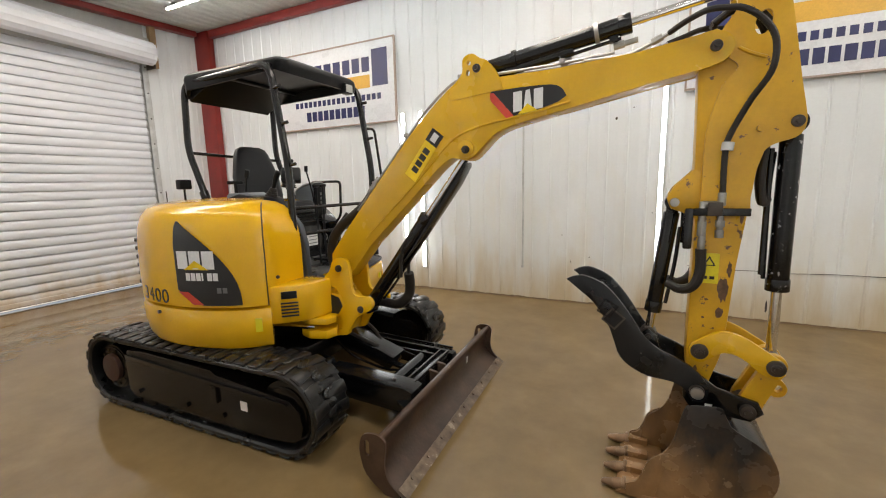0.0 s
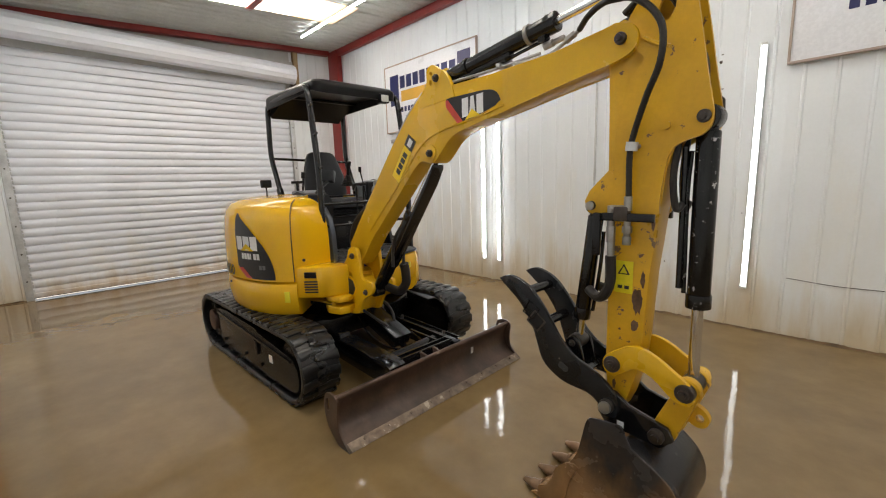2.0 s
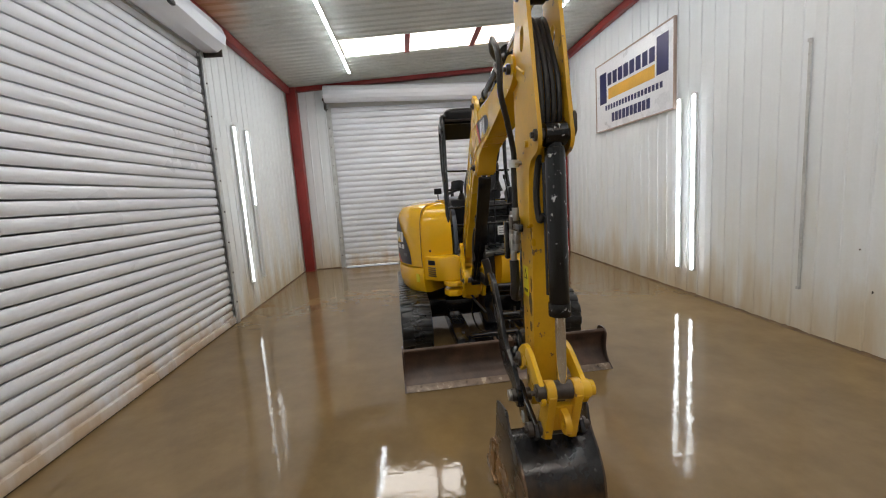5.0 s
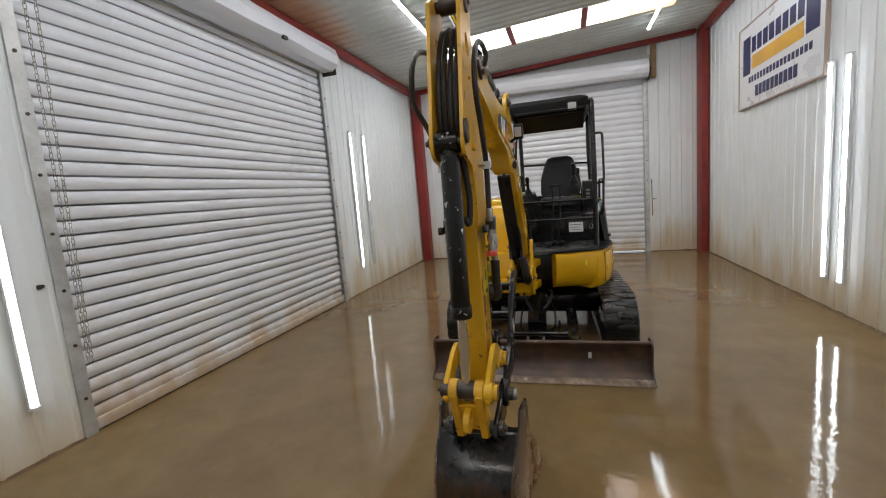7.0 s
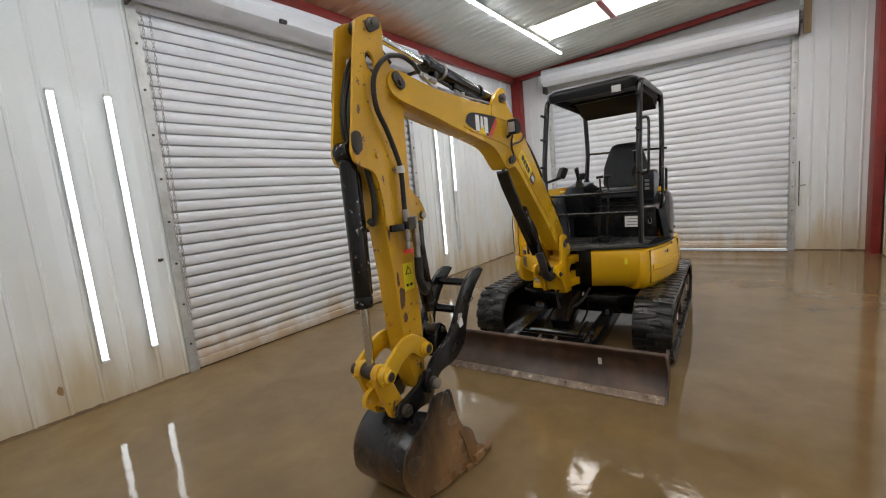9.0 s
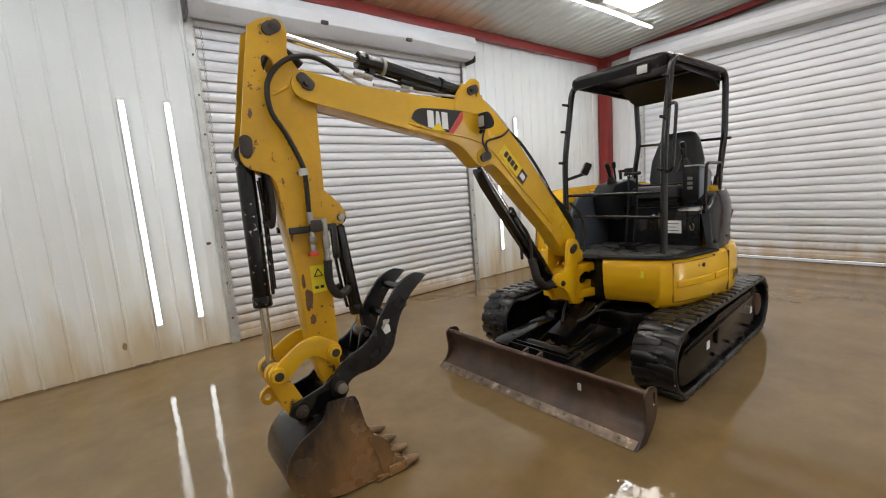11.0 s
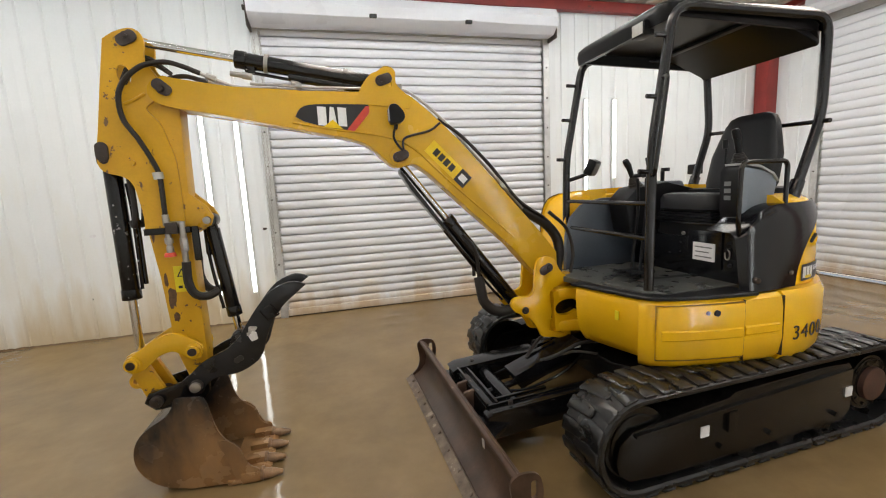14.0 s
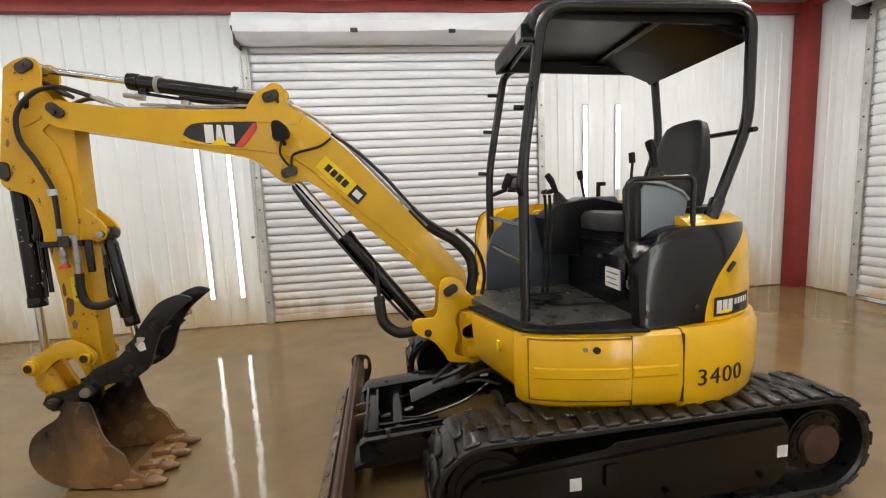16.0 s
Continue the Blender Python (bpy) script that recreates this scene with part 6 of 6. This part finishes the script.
part("floor_mat", prism([(-1.92, 2.02), (-2.03, 2.45), (-2.12, 2.72), (-2.2, 2.79), (-2.75, 2.80), (-2.75, 1.92), (-2.0, 1.92)], 0.92, 0.957, 0.004, None, "z"), FLOORMAT, EX, "worn dark rubber floor mat")
PR = 0.026
canopy = part("canopy_frame", bent([(-2.115, 2.765, 0.98), (-2.12, 2.765, 1.75), (-2.235, 2.765, 2.45), (-3.272, 2.775, 2.44), (-3.272, 2.775, 1.90), (-3.05, 2.79, 1.36)], PR, 0.11), CANOPY, EX, "black tube canopy frame")
part("canopy_post", bent([(-2.155, 1.855, 0.96), (-2.165, 1.855, 1.75), (-2.29, 1.875, 2.44), (-3.315, 1.935, 2.435), (-3.36, 1.94, 1.92), (-3.18, 1.955, 1.44)], PR, 0.11), CANOPY, canopy)
for a, b, nm in (((-2.16, 1.86, 1.45), (-2.12, 2.75, 1.45), "front_rail"), ((-2.155, 1.86, 1.26), (-2.12, 2.75, 1.26), "front_rail"), ((-3.36, 1.945, 1.90), (-3.27, 2.825, 1.862), "rear_rail"), ((-2.31, 1.88, 2.43), (-2.27, 2.765, 2.43), "top_rail"), ((-3.31, 1.95, 2.39), (-3.27, 2.77, 2.39), "top_rail")):
    part(nm, rod(a, b, 0.013 if "rail" in nm and nm != "top_rail" else 0.02, None, 12), CANOPY, canopy)
for y, zs in ((2.765, (1.62, 2.0, 2.3)), (1.858, (1.75, 2.03, 2.27))):
    for z in zs:
        x = (-2.12 if y > 2 else -2.165) - max(0, z - 1.75) * 0.16
        part("post_peg", rod((x, y, z), (x + 0.075, y - 0.01, z + 0.005), 0.012, None, 10, None, 0.003), CANOPY, canopy)
part("grab_bar", bent([(-2.175, 2.765, 2.09), (-2.13, 2.85, 2.095), (-2.065, 2.85, 1.61), (-2.12, 2.765, 1.60)], 0.0115, 0.045), CANOPY, canopy)
for p, q in (((-3.05, 2.79, 1.38), (-3.115, 2.785, 1.53)), ((-3.19, 1.953, 1.46), (-3.235, 1.95, 1.58))):
    part("post_sleeve", rod(p, q, 0.035, None, 16, None, 0.004), CANOPY, canopy)


def roof():
    """The moulded canopy top: a shallow lid with turned-down edges, deeper towards the rear."""
    bm = bmesh.new()
    x0, x1, y0, y1 = -3.30, -2.205, 1.905, 2.742
    rings = []
    for z, k, c in ((2.425, 0.0, 0.07), (2.455, -0.006, 0.07), (2.485, 0.0, 0.07), (2.505, 0.022, 0.07), (2.515, 0.07, 0.06), (2.512, 0.2, 0.05)):
        ring = []
        for cx, cy, a0 in ((x1 - k - c, y1 - k - c, 0), (x0 + k + c, y1 - k - c, 90), (x0 + k + c, y0 + k + c, 180), (x1 - k - c, y0 + k + c, 270)):
            for i in range(6):
                a = radians(a0 + i * 18)
                x = cx + math.cos(a) * c
                rear = max(0, (x1 - x) / (x1 - x0))
                low = (-0.11 * max(0.0, (rear - 0.88) / 0.12) - 0.03 * max(0.0, 0.1 - rear) / 0.1) if z < 2.44 else 0.0
                ring.append(bm.verts.new((x, cy + math.sin(a) * c, z + low - 0.015 * max(0, x - x1 + 0.2) / 0.2)))
        rings.append(ring)
    n = len(rings[0])
    for a, b in zip(rings, rings[1:]):
        for k in range(n):
            bm.faces.new((a[k], a[(k + 1) % n], b[(k + 1) % n], b[k]))
    bm.faces.new(rings[-1])
    mid = Vector(((x0 + x1) / 2, (y0 + y1) / 2, 0))
    rim = [bm.verts.new(mid + (v.co - mid) * 0.96 + Vector((0, 0, v.co.z * 0.04))) for v in rings[0]]
    well = [bm.verts.new(Vector((*(mid + (v.co - mid) * 0.93).xy, 2.462))) for v in rings[0]]
    for k in range(n):
        j = (k + 1) % n
        bm.faces.new((rings[0][k], rings[0][j], rim[j], rim[k]))
        bm.faces.new((rim[k], rim[j], well[j], well[k]))
    bm.faces.new(list(reversed(well)))
    return bm


top_shell = part("canopy_roof", roof(), ROOFBLACK, canopy, "black moulded canopy roof")
part("rear_panel", prism([(-2.88, 2.46), (-3.255, 2.315), (-3.275, 2.295), (-3.29, 2.31), (-3.285, 2.46)], 1.95, 2.725, 0.006), ROOFBLACK, top_shell, "dark sloping rear panel of the canopy")
part("inner_frame", box((-2.93, 1.95, 2.44), (-2.88, 2.72, 2.47), 0.006), ROOFBLACK, top_shell)
lamp = part("work_lamp", box((-2.24, 2.53, 2.35), (-2.17, 2.63, 2.43), 0.01), PLASTIC, canopy)
part("lens", box((-2.172, 2.54, 2.36), (-2.166, 2.62, 2.42), 0.004), LENS, lamp, "clear lamp lens")
beacon = part("rear_light", box((-3.36, 1.80, 1.60), (-3.30, 1.90, 1.68), 0.012), PLASTIC, EX)
part("stem", rod((-3.33, 1.85, 1.46), (-3.33, 1.85, 1.6), 0.008), PLASTIC, beacon)

# seat


def padded(sections, lean, at):
    """A padded form from stacked rounded sections: height, half-width, thickness, hollow at the front."""
    bm = bmesh.new()
    rings = []
    for z, hw, th, hollow in sections:
        ring = []
        for k in range(24):
            a = 2 * math.pi * k / 24
            c, s_ = math.cos(a), math.sin(a)
            x = math.copysign(abs(c) ** 0.6, c) * th
            y = math.copysign(abs(s_) ** 0.6, s_) * hw
            if x > 0:
                x -= hollow * (1 - min(1, abs(y) / hw) ** 2)
            ring.append(bm.verts.new((x, y, z)))
        rings.append(ring)
    for a, b in zip(rings, rings[1:]):
        for k in range(24):
            bm.faces.new((a[k], a[(k + 1) % 24], b[(k + 1) % 24], b[k]))
    bm.faces.new(rings[0])
    bm.faces.new(list(reversed(rings[-1])))
    bmesh.ops.transform(bm, matrix=Matrix.Translation(at) @ Matrix.Rotation(radians(lean), 4, "Y"), verts=bm.verts)
    return bm


seat = part("seat", padded([(-0.05, 0.21, 0.22, 0), (-0.035, 0.235, 0.25, 0), (0.03, 0.24, 0.255, 0), (0.06, 0.225, 0.24, 0), (0.072, 0.19, 0.2, 0)], -4, (-2.87, 2.42, 1.40)), SEATCLOTH, EX, "dark vinyl operator seat")
part("backrest", padded([(0.0, 0.17, 0.03, 0), (0.015, 0.21, 0.05, 0.01), (0.12, 0.24, 0.065, 0.03), (0.30, 0.235, 0.06, 0.03), (0.42, 0.20, 0.055, 0.025), (0.50, 0.175, 0.05, 0.02), (0.545, 0.15, 0.04, 0.01), (0.565, 0.11, 0.02, 0.0)], -12, (-3.09, 2.42, 1.41)), SEATCLOTH, seat, "tall dark seat back")
bm = box((-3.12, 2.2, 1.2), (-2.68, 2.64, 1.31), 0.015)
for k in range(4):
    box((-3.12, 2.205 + 0.003 * k, 1.31 + k * 0.016), (-2.66 - 0.006 * (k % 2), 2.635 - 0.003 * k, 1.322 + k * 0.016), 0.005, bm)
part("seat_base", bm, PLASTIC, seat, "folded rubber bellows under the seat")
part("seat_surround", prism([(-3.22, 1.95), (-3.22, 2.62), (-3.05, 2.68), (-2.80, 2.69), (-2.74, 2.66), (-2.74, 1.95)], 1.28, 1.405, 0.012, None, "z"), PLASTIC, seat, "black shelf round the seat")
part("shelf_rear", prism([(-3.30, 1.96), (-3.30, 2.60), (-3.05, 2.76), (-2.98, 2.76), (-2.98, 1.96)], 1.40, 1.495, 0.015, None, "z"), PLASTIC, seat)
seat_box = part("seat_box", prism([(-3.15, 1.95), (-3.15, 2.70), (-2.92, 2.74), (-2.74, 2.80), (-2.69, 2.80), (-2.685, 1.95)], 0.94, 1.29, 0.012, None, "z"), SATIN, EX, "glossy black box under the seat")
part("box_lip", box((-2.72, 1.97, 1.282), (-2.668, 2.79, 1.298), 0.006), SATIN, seat_box)
part("box_door", box((-2.70, 2.455, 1.02), (-2.676, 2.70, 1.25), 0.008), SATIN, seat_box, "small black door in the seat box")
for y, z, r in ((2.42, 1.222, 0.012), (2.39, 1.16, 0.006), (2.39, 1.10, 0.006), (2.745, 1.19, 0.008), (2.75, 1.06, 0.01), (2.74, 1.15, 0.012), (2.30, 1.20, 0.006), (2.30, 1.08, 0.006), (2.20, 1.22, 0.006)):
    part("knob", rod((-2.70, y, z), (-2.668 if r > 0.011 else -2.678, y, z), r, None, 12, None, 0.002), STEEL if r == 0.012 and y < 2.5 else PLASTIC, seat_box)
part("key_ring", pipe([(-2.67, 2.745, 1.155), (-2.668, 2.76, 1.135), (-2.668, 2.755, 1.10), (-2.668, 2.735, 1.10), (-2.67, 2.727, 1.135)], 0.004, 6), STEEL, seat_box)
bm = box((-0.004, -0.078, -0.055), (0.004, 0.078, 0.055))
bmesh.ops.transform(bm, matrix=Matrix.Translation((-2.674, 2.58, 1.12)), verts=bm.verts)
part("notice", bm, DECALWHITE, EX, "white printed notice on the seat box")
for k in range(3):
    bm = box((0.004, -0.06, -0.035 + k * 0.03), (0.0055, 0.06 - 0.02 * (k % 2), -0.028 + k * 0.03))
    bmesh.ops.transform(bm, matrix=Matrix.Translation((-2.674, 2.58, 1.12)), verts=bm.verts)
    part("print_bar", bm, GREY, EX)
# right console with its joystick, and the tilting left console
part("right_console", prism([(-3.05, 1.15), (-3.05, 1.50), (-2.8, 1.56), (-2.55, 1.53), (-2.45, 1.44), (-2.5, 1.2)], 1.93, 2.14, 0.03), PLASTIC, EX, "dark plastic right-hand console")
part("right_panel", prism([(-2.70, 0.94), (-2.70, 1.46), (-2.40, 1.46), (-2.24, 1.42), (-2.15, 1.33), (-2.11, 1.2), (-2.10, 0.94)], 1.90, 1.945, 0.012), GREYPANEL, EX, "grey inner side panel")
left = part("left_console", prism([(-2.87, 1.40), (-2.895, 1.53), (-2.87, 1.565), (-2.80, 1.60), (-2.66, 1.625), (-2.64, 1.60), (-2.645, 1.34), (-2.70, 1.29), (-2.78, 1.32)], 2.70, 2.82, 0.022), BLUEGREY, EX, "grey left-hand console, tilted back")
part("console_front", prism([(-2.66, 1.30), (-2.665, 1.62), (-2.63, 1.635), (-2.61, 1.60), (-2.615, 1.38), (-2.63, 1.30)], 2.70, 2.815, 0.01), PLASTIC, left, "dark plastic console front")
part("console_rim", prism([(-2.90, 1.54), (-2.86, 1.585), (-2.76, 1.63), (-2.65, 1.645), (-2.65, 1.632), (-2.76, 1.615), (-2.86, 1.57), (-2.89, 1.53)], 2.695, 2.825, 0.003), LIGHTGREY, left)
for k in range(3):
    part("print_bar", box((-2.613, 2.735, 1.44 + k * 0.04), (-2.6085, 2.775, 1.465 + k * 0.04)), GREY, left)
for o in (left, *left.children):
    o.data.transform(Matrix.Translation((-0.06, -0.03, 0)))
part("console_bar", bent([(-2.66, 2.83, 1.20), (-2.58, 2.875, 1.32), (-2.575, 2.885, 1.645), (-2.92, 2.865, 1.645), (-2.925, 2.86, 1.40)], 0.0125, 0.045), BLACK, left)


def joystick(x, y, z, lean, size, parent):
    """A grip on a ribbed rubber boot."""
    d = Vector((math.sin(radians(lean)), 0, math.cos(radians(lean))))
    base = Vector((x, y, z))
    bm = None
    for k in range(6):
        r = (0.066 - 0.007 * k) * size
        bm = rod(base + d * (0.017 * k * size), base + d * (0.017 * (k + 0.62) * size), r, r * 0.9, 20, bm, 0.003)
        rod(base + d * (0.017 * (k + 0.55) * size), base + d * (0.017 * (k + 1.1) * size), r * 0.8, None, 16, bm)
    part("joystick_boot", bm, HOSE, parent, "ribbed rubber boot")
    bm = rod(base + d * 0.09 * size, base + d * 0.2 * size, 0.015 * size, 0.021 * size, 14, None, 0.005)
    rod(base + d * 0.19 * size, base + d * 0.24 * size + Vector((0.014, 0, 0)), 0.024 * size, 0.02 * size, 14, bm, 0.009)
    part("joystick_grip", bm, PLASTIC, parent, "black joystick grip")


joystick(-2.60, 2.07, 1.50, 22, 1.0, EX)
joystick(-2.93, 2.58, 1.60, 10, 1.08, EX)
part("console_lever", rod((-2.80, 1.995, 1.5), (-2.76, 1.995, 1.70), 0.009), PLASTIC, EX)
part("lever_knob", rod((-2.764, 1.995, 1.68), (-2.752, 1.995, 1.74), 0.019, None, 12, None, 0.006), PLASTIC, EX)
part("throttle_knob", prism(oval(-2.905, 2.0, 0.03, 0.062, -35), 1.632, 1.658, 0.008, None, "z"), PLASTIC, EX, "round black throttle knob")
part("throttle_stem", rod((-2.89, 1.99, 1.53), (-2.89, 1.99, 1.64), 0.014), PLASTIC, EX)
part("armrest", prism([(-2.98, 1.50), (-2.95, 1.56), (-2.72, 1.565), (-2.62, 1.53), (-2.64, 1.50)], 1.95, 2.12, 0.015), BLUEGREY, EX, "grey console top")
part("lever_knob", rod((-2.752, 2.63, 1.735), (-2.748, 2.628, 1.79), 0.016, None, 12, None, 0.006), PLASTIC, EX)
part("console_lever", pipe([(-2.70, 2.66, 1.38), (-2.72, 2.655, 1.55), (-2.752, 2.632, 1.745)], 0.007), PLASTIC, EX)
bm = box((-0.034, -0.068, -0.056), (0.026, 0.068, 0.056), 0.014)
bmesh.ops.transform(bm, matrix=Matrix.Translation((-2.285, 1.99, 1.685)) @ Matrix.Rotation(radians(-50), 4, "Z") @ Matrix.Rotation(radians(-25), 4, "Y"), verts=bm.verts)
mon = part("monitor", bm, PLASTIC, EX, "small dark display on a stalk")
bm = box((-0.038, -0.052, -0.04), (-0.0335, 0.052, 0.04), 0.002)
bmesh.ops.transform(bm, matrix=Matrix.Translation((-2.285, 1.99, 1.685)) @ Matrix.Rotation(radians(-50), 4, "Z") @ Matrix.Rotation(radians(-25), 4, "Y"), verts=bm.verts)
part("screen", bm, GREY, mon, "grey display screen")
part("monitor_stem", rod((-2.17, 1.87, 1.60), (-2.27, 2.0, 1.645), 0.014), PLASTIC, EX)
# travel levers and pedals
for y in (2.345, 2.42):
    part("travel_lever", pipe([(-2.36, y - 0.02, 0.96), (-2.37, y - 0.02, 1.1), (-2.385, y, 1.4), (-2.38, y, 1.59)], 0.009), PLASTIC, EX, "slim black travel lever")
    part("lever_knob", rod((-2.38, y - 0.034, 1.605), (-2.38, y + 0.034, 1.61), 0.014, None, 12, None, 0.005), PLASTIC, EX)
    part("pedal", box((-2.44, y - 0.03, 0.985), (-2.26, y + 0.03, 1.005), 0.008), PLASTIC, EX, "black foot pedal")
lamp = part("work_lamp_housing", prism(rounded([(-0.835, 2.055), (-0.845, 2.078), (-0.88, 2.08), (-0.915, 2.045), (-0.925, 2.01), (-0.905, 1.98), (-0.85, 1.972), (-0.838, 1.985)], 3), 2.14, 2.205, 0.01), PLASTIC, boom, "rounded black work lamp on the boom")
part("lens", box((-0.84, 2.147, 1.988), (-0.831, 2.198, 2.058), 0.006), LENS, lamp, "clear lamp lens")
part("lamp_bracket", rod((-0.88, 2.11, 1.96), (-0.88, 2.17, 2.0), 0.012), PLASTIC, boom)
part("lamp_wire", pipe([(-0.88, 2.16, 1.99), (-0.86, 2.15, 1.90), (-0.91, 2.14, 1.83), (-0.93, 2.12, 1.90), (-1.08, 2.12, 1.94), (-1.15, 2.12, 1.985)], 0.007), HOSE, boom)

# hoses and pipes
def steel_lines():
    for y in (BY - 0.04, BY + 0.04):
        part("hard_line", bent([(-0.10, y, 2.212), (-0.40, y, 2.195), (-0.95, y, 2.188), (-1.06, y, 2.115), (-1.18, y, 2.01), (-1.62, y, 1.52), (-1.70, y, 1.43)], 0.008, 0.05, 8), STEEL, boom, "thin steel hydraulic line")
        part("line_fitting", rod((-1.52, y, 1.645), (-1.60, y, 1.55), 0.016, None, 8, None, 0.003), STEEL, boom)
        part("line_fitting", rod((-1.545, y, 1.60), (-1.565, y, 1.578), 0.023, None, 6), STEEL, boom)
    for x, z in ((-0.35, 2.205), (-0.92, 2.20), (-1.3, 1.9), (-1.55, 1.61)):
        part("line_clamp", box((x - 0.015, BY - 0.055, z - 0.012), (x + 0.015, BY + 0.055, z + 0.014), 0.004), STEEL, boom)


steel_lines()
part("boom_hose", pipe([(-1.60, BY, 1.54), (-1.67, BY, 1.465), (-1.77, BY, 1.39), (-1.885, BY, 1.315), (-1.97, BY, 1.21), (-1.99, BY, 1.10), (-1.975, BY, 1.0), (-1.97, BY, 0.94)], 0.034, 12, None, True, 8, 0.05), HOSE, boom, "thick black sleeve round the boom hoses")
part("thin_hose", pipe([(-1.15, BY + 0.03, 2.02), (-1.30, BY + 0.05, 1.90), (-1.45, BY + 0.05, 1.75), (-1.55, BY + 0.05, 1.63), (-1.68, BY + 0.04, 1.48), (-1.86, BY + 0.03, 1.36)], 0.011, 8), HOSE, boom, "thin black hose along the boom")
part("thin_hose", pipe([(-1.88, BY + 0.06, 1.40), (-2.0, BY + 0.08, 1.28), (-2.05, BY + 0.08, 1.12), (-2.03, BY + 0.08, 0.97)], 0.012, 8), HOSE, boom)
for k, y in enumerate((BY - 0.036, BY - 0.012, BY + 0.013, BY + 0.037)):
    part("inner_hose", pipe([(0.30, y, 2.275), (0.38, y, 2.325 + 0.01 * (k % 2)), (0.455, y * 0.98 + BY * 0.02, 2.315), (0.535, y, 2.21 - 0.015 * k), (0.585 + 0.006 * (k % 2), y, 2.05), (0.60, y, 1.93), (0.585, y, 1.86)], 0.0115, 8, None, True, 8, 0.04), HOSE, stick, "black hydraulic hose between the cheek plates")
for s in (-1, 1):
    y = BY + s * 0.105
    o = -0.075 if s < 0 else 0.0
    part("stick_hose", pipe([(0.13, BY + s * 0.085, 2.25), (0.194, y + o * 0.4, 2.274), (0.266, y + o * 0.7, 2.296), (0.33, y + o * 0.8, 2.292), (0.395, y + o, 2.272), (0.465, y + o, 2.215), (0.507, y + o, 2.135), (0.503, y + o, 2.021), (0.446, y + o * 0.5, 1.914), (0.39, y, 1.781), (0.377, y, 1.70), (0.38, y, 1.52)], 0.0125, 10, None, True, 10, 0.05), HOSE, EX, "thick hydraulic hose looped over the stick")
    end = part("hose_end", pipe([(-0.24, BY + s * 0.05, 2.19), (-0.05, BY + s * 0.06, 2.187), (0.049, BY + s * 0.075, 2.216), (0.14, BY + s * 0.085, 2.254)], 0.009, 8), STEEL, EX, "bent steel hose tail")
    part("hose_nut", rod((0.06, BY + s * 0.077, 2.222), (0.105, BY + s * 0.082, 2.24), 0.017, None, 6, None, 0.002), STEEL, end)
    part("hose_clamp", rod((0.383, y - 0.001, 1.715), (0.386, y, 1.75), 0.024, None, 14), GALV, stick)
    part("clamp_stud", rod((0.40, BY + s * 0.06, 1.733), (0.40, y, 1.733), 0.01, None, 8), STEEL, stick)
    # valve block and thumb hoses beside the stick
    part("valve_mount", box((0.27, y - 0.018, 1.425), (0.49, y + 0.004, 1.46), 0.005), BLACK, stick)
    block = part("valve_body", box((0.325, y - 0.022, 1.425), (0.385, y + 0.022, 1.488), 0.008), PINSTEEL, stick, "dark hydraulic manifold with steel fittings")
    for x, z0, z1, r, n in ((0.379, 1.47, 1.53, 0.017, 12), (0.379, 1.36, 1.43, 0.014, 10), (0.379, 1.375, 1.405, 0.021, 6), (0.379, 1.325, 1.36, 0.018, 12), (0.308, 1.40, 1.49, 0.016, 10), (0.309, 1.33, 1.40, 0.02, 6), (0.312, 1.25, 1.33, 0.016, 12)):
        part("fitting", rod((x, y, z0), (x, y, z1), r, None, n, None, 0.002), STEEL, block)
    part("fitting", rod((0.308, y, 1.478), (0.38, y, 1.478), 0.015, None, 8), STEEL, block)
    part("side_plate", box((0.235, y - 0.03, 1.27), (0.272, y - 0.005, 1.46), 0.01), BLACK, block, "black mounting plate")
    if s > 0:
        part("cap_ring", rod((0.382, y, 1.305), (0.382, y, 1.327), 0.03, 0.024, 18, None, 0.003), DECALRED, block, "red plastic ring")
    part("thumb_hose", pipe([(0.312, y, 1.27), (0.315, y, 1.16), (0.29, y, 1.09), (0.24, y - s * 0.03, 1.065), (0.185, y - s * 0.06, 1.085)], 0.023, 10), HOSE, stick, "black thumb hose")
    part("tail_hose", pipe([(-1.37, BY + s * 0.05, 0.99), (-1.365, BY + s * 0.05, 1.10), (-1.345, BY + s * 0.045, 1.2), (-1.275, BY + s * 0.04, 1.29)], 0.012, 8), HOSE, EX)
part("tail_sleeve", pipe([(-1.70, BY + 0.05, 0.79), (-1.60, BY + 0.07, 0.765), (-1.48, BY + 0.08, 0.76), (-1.395, BY + 0.08, 0.83), (-1.375, BY + 0.07, 0.92), (-1.37, BY + 0.05, 1.0)], 0.034, 12, None, True, 8, 0.06), HOSE, EX, "thick wrapped hose bundle looped under the boom")
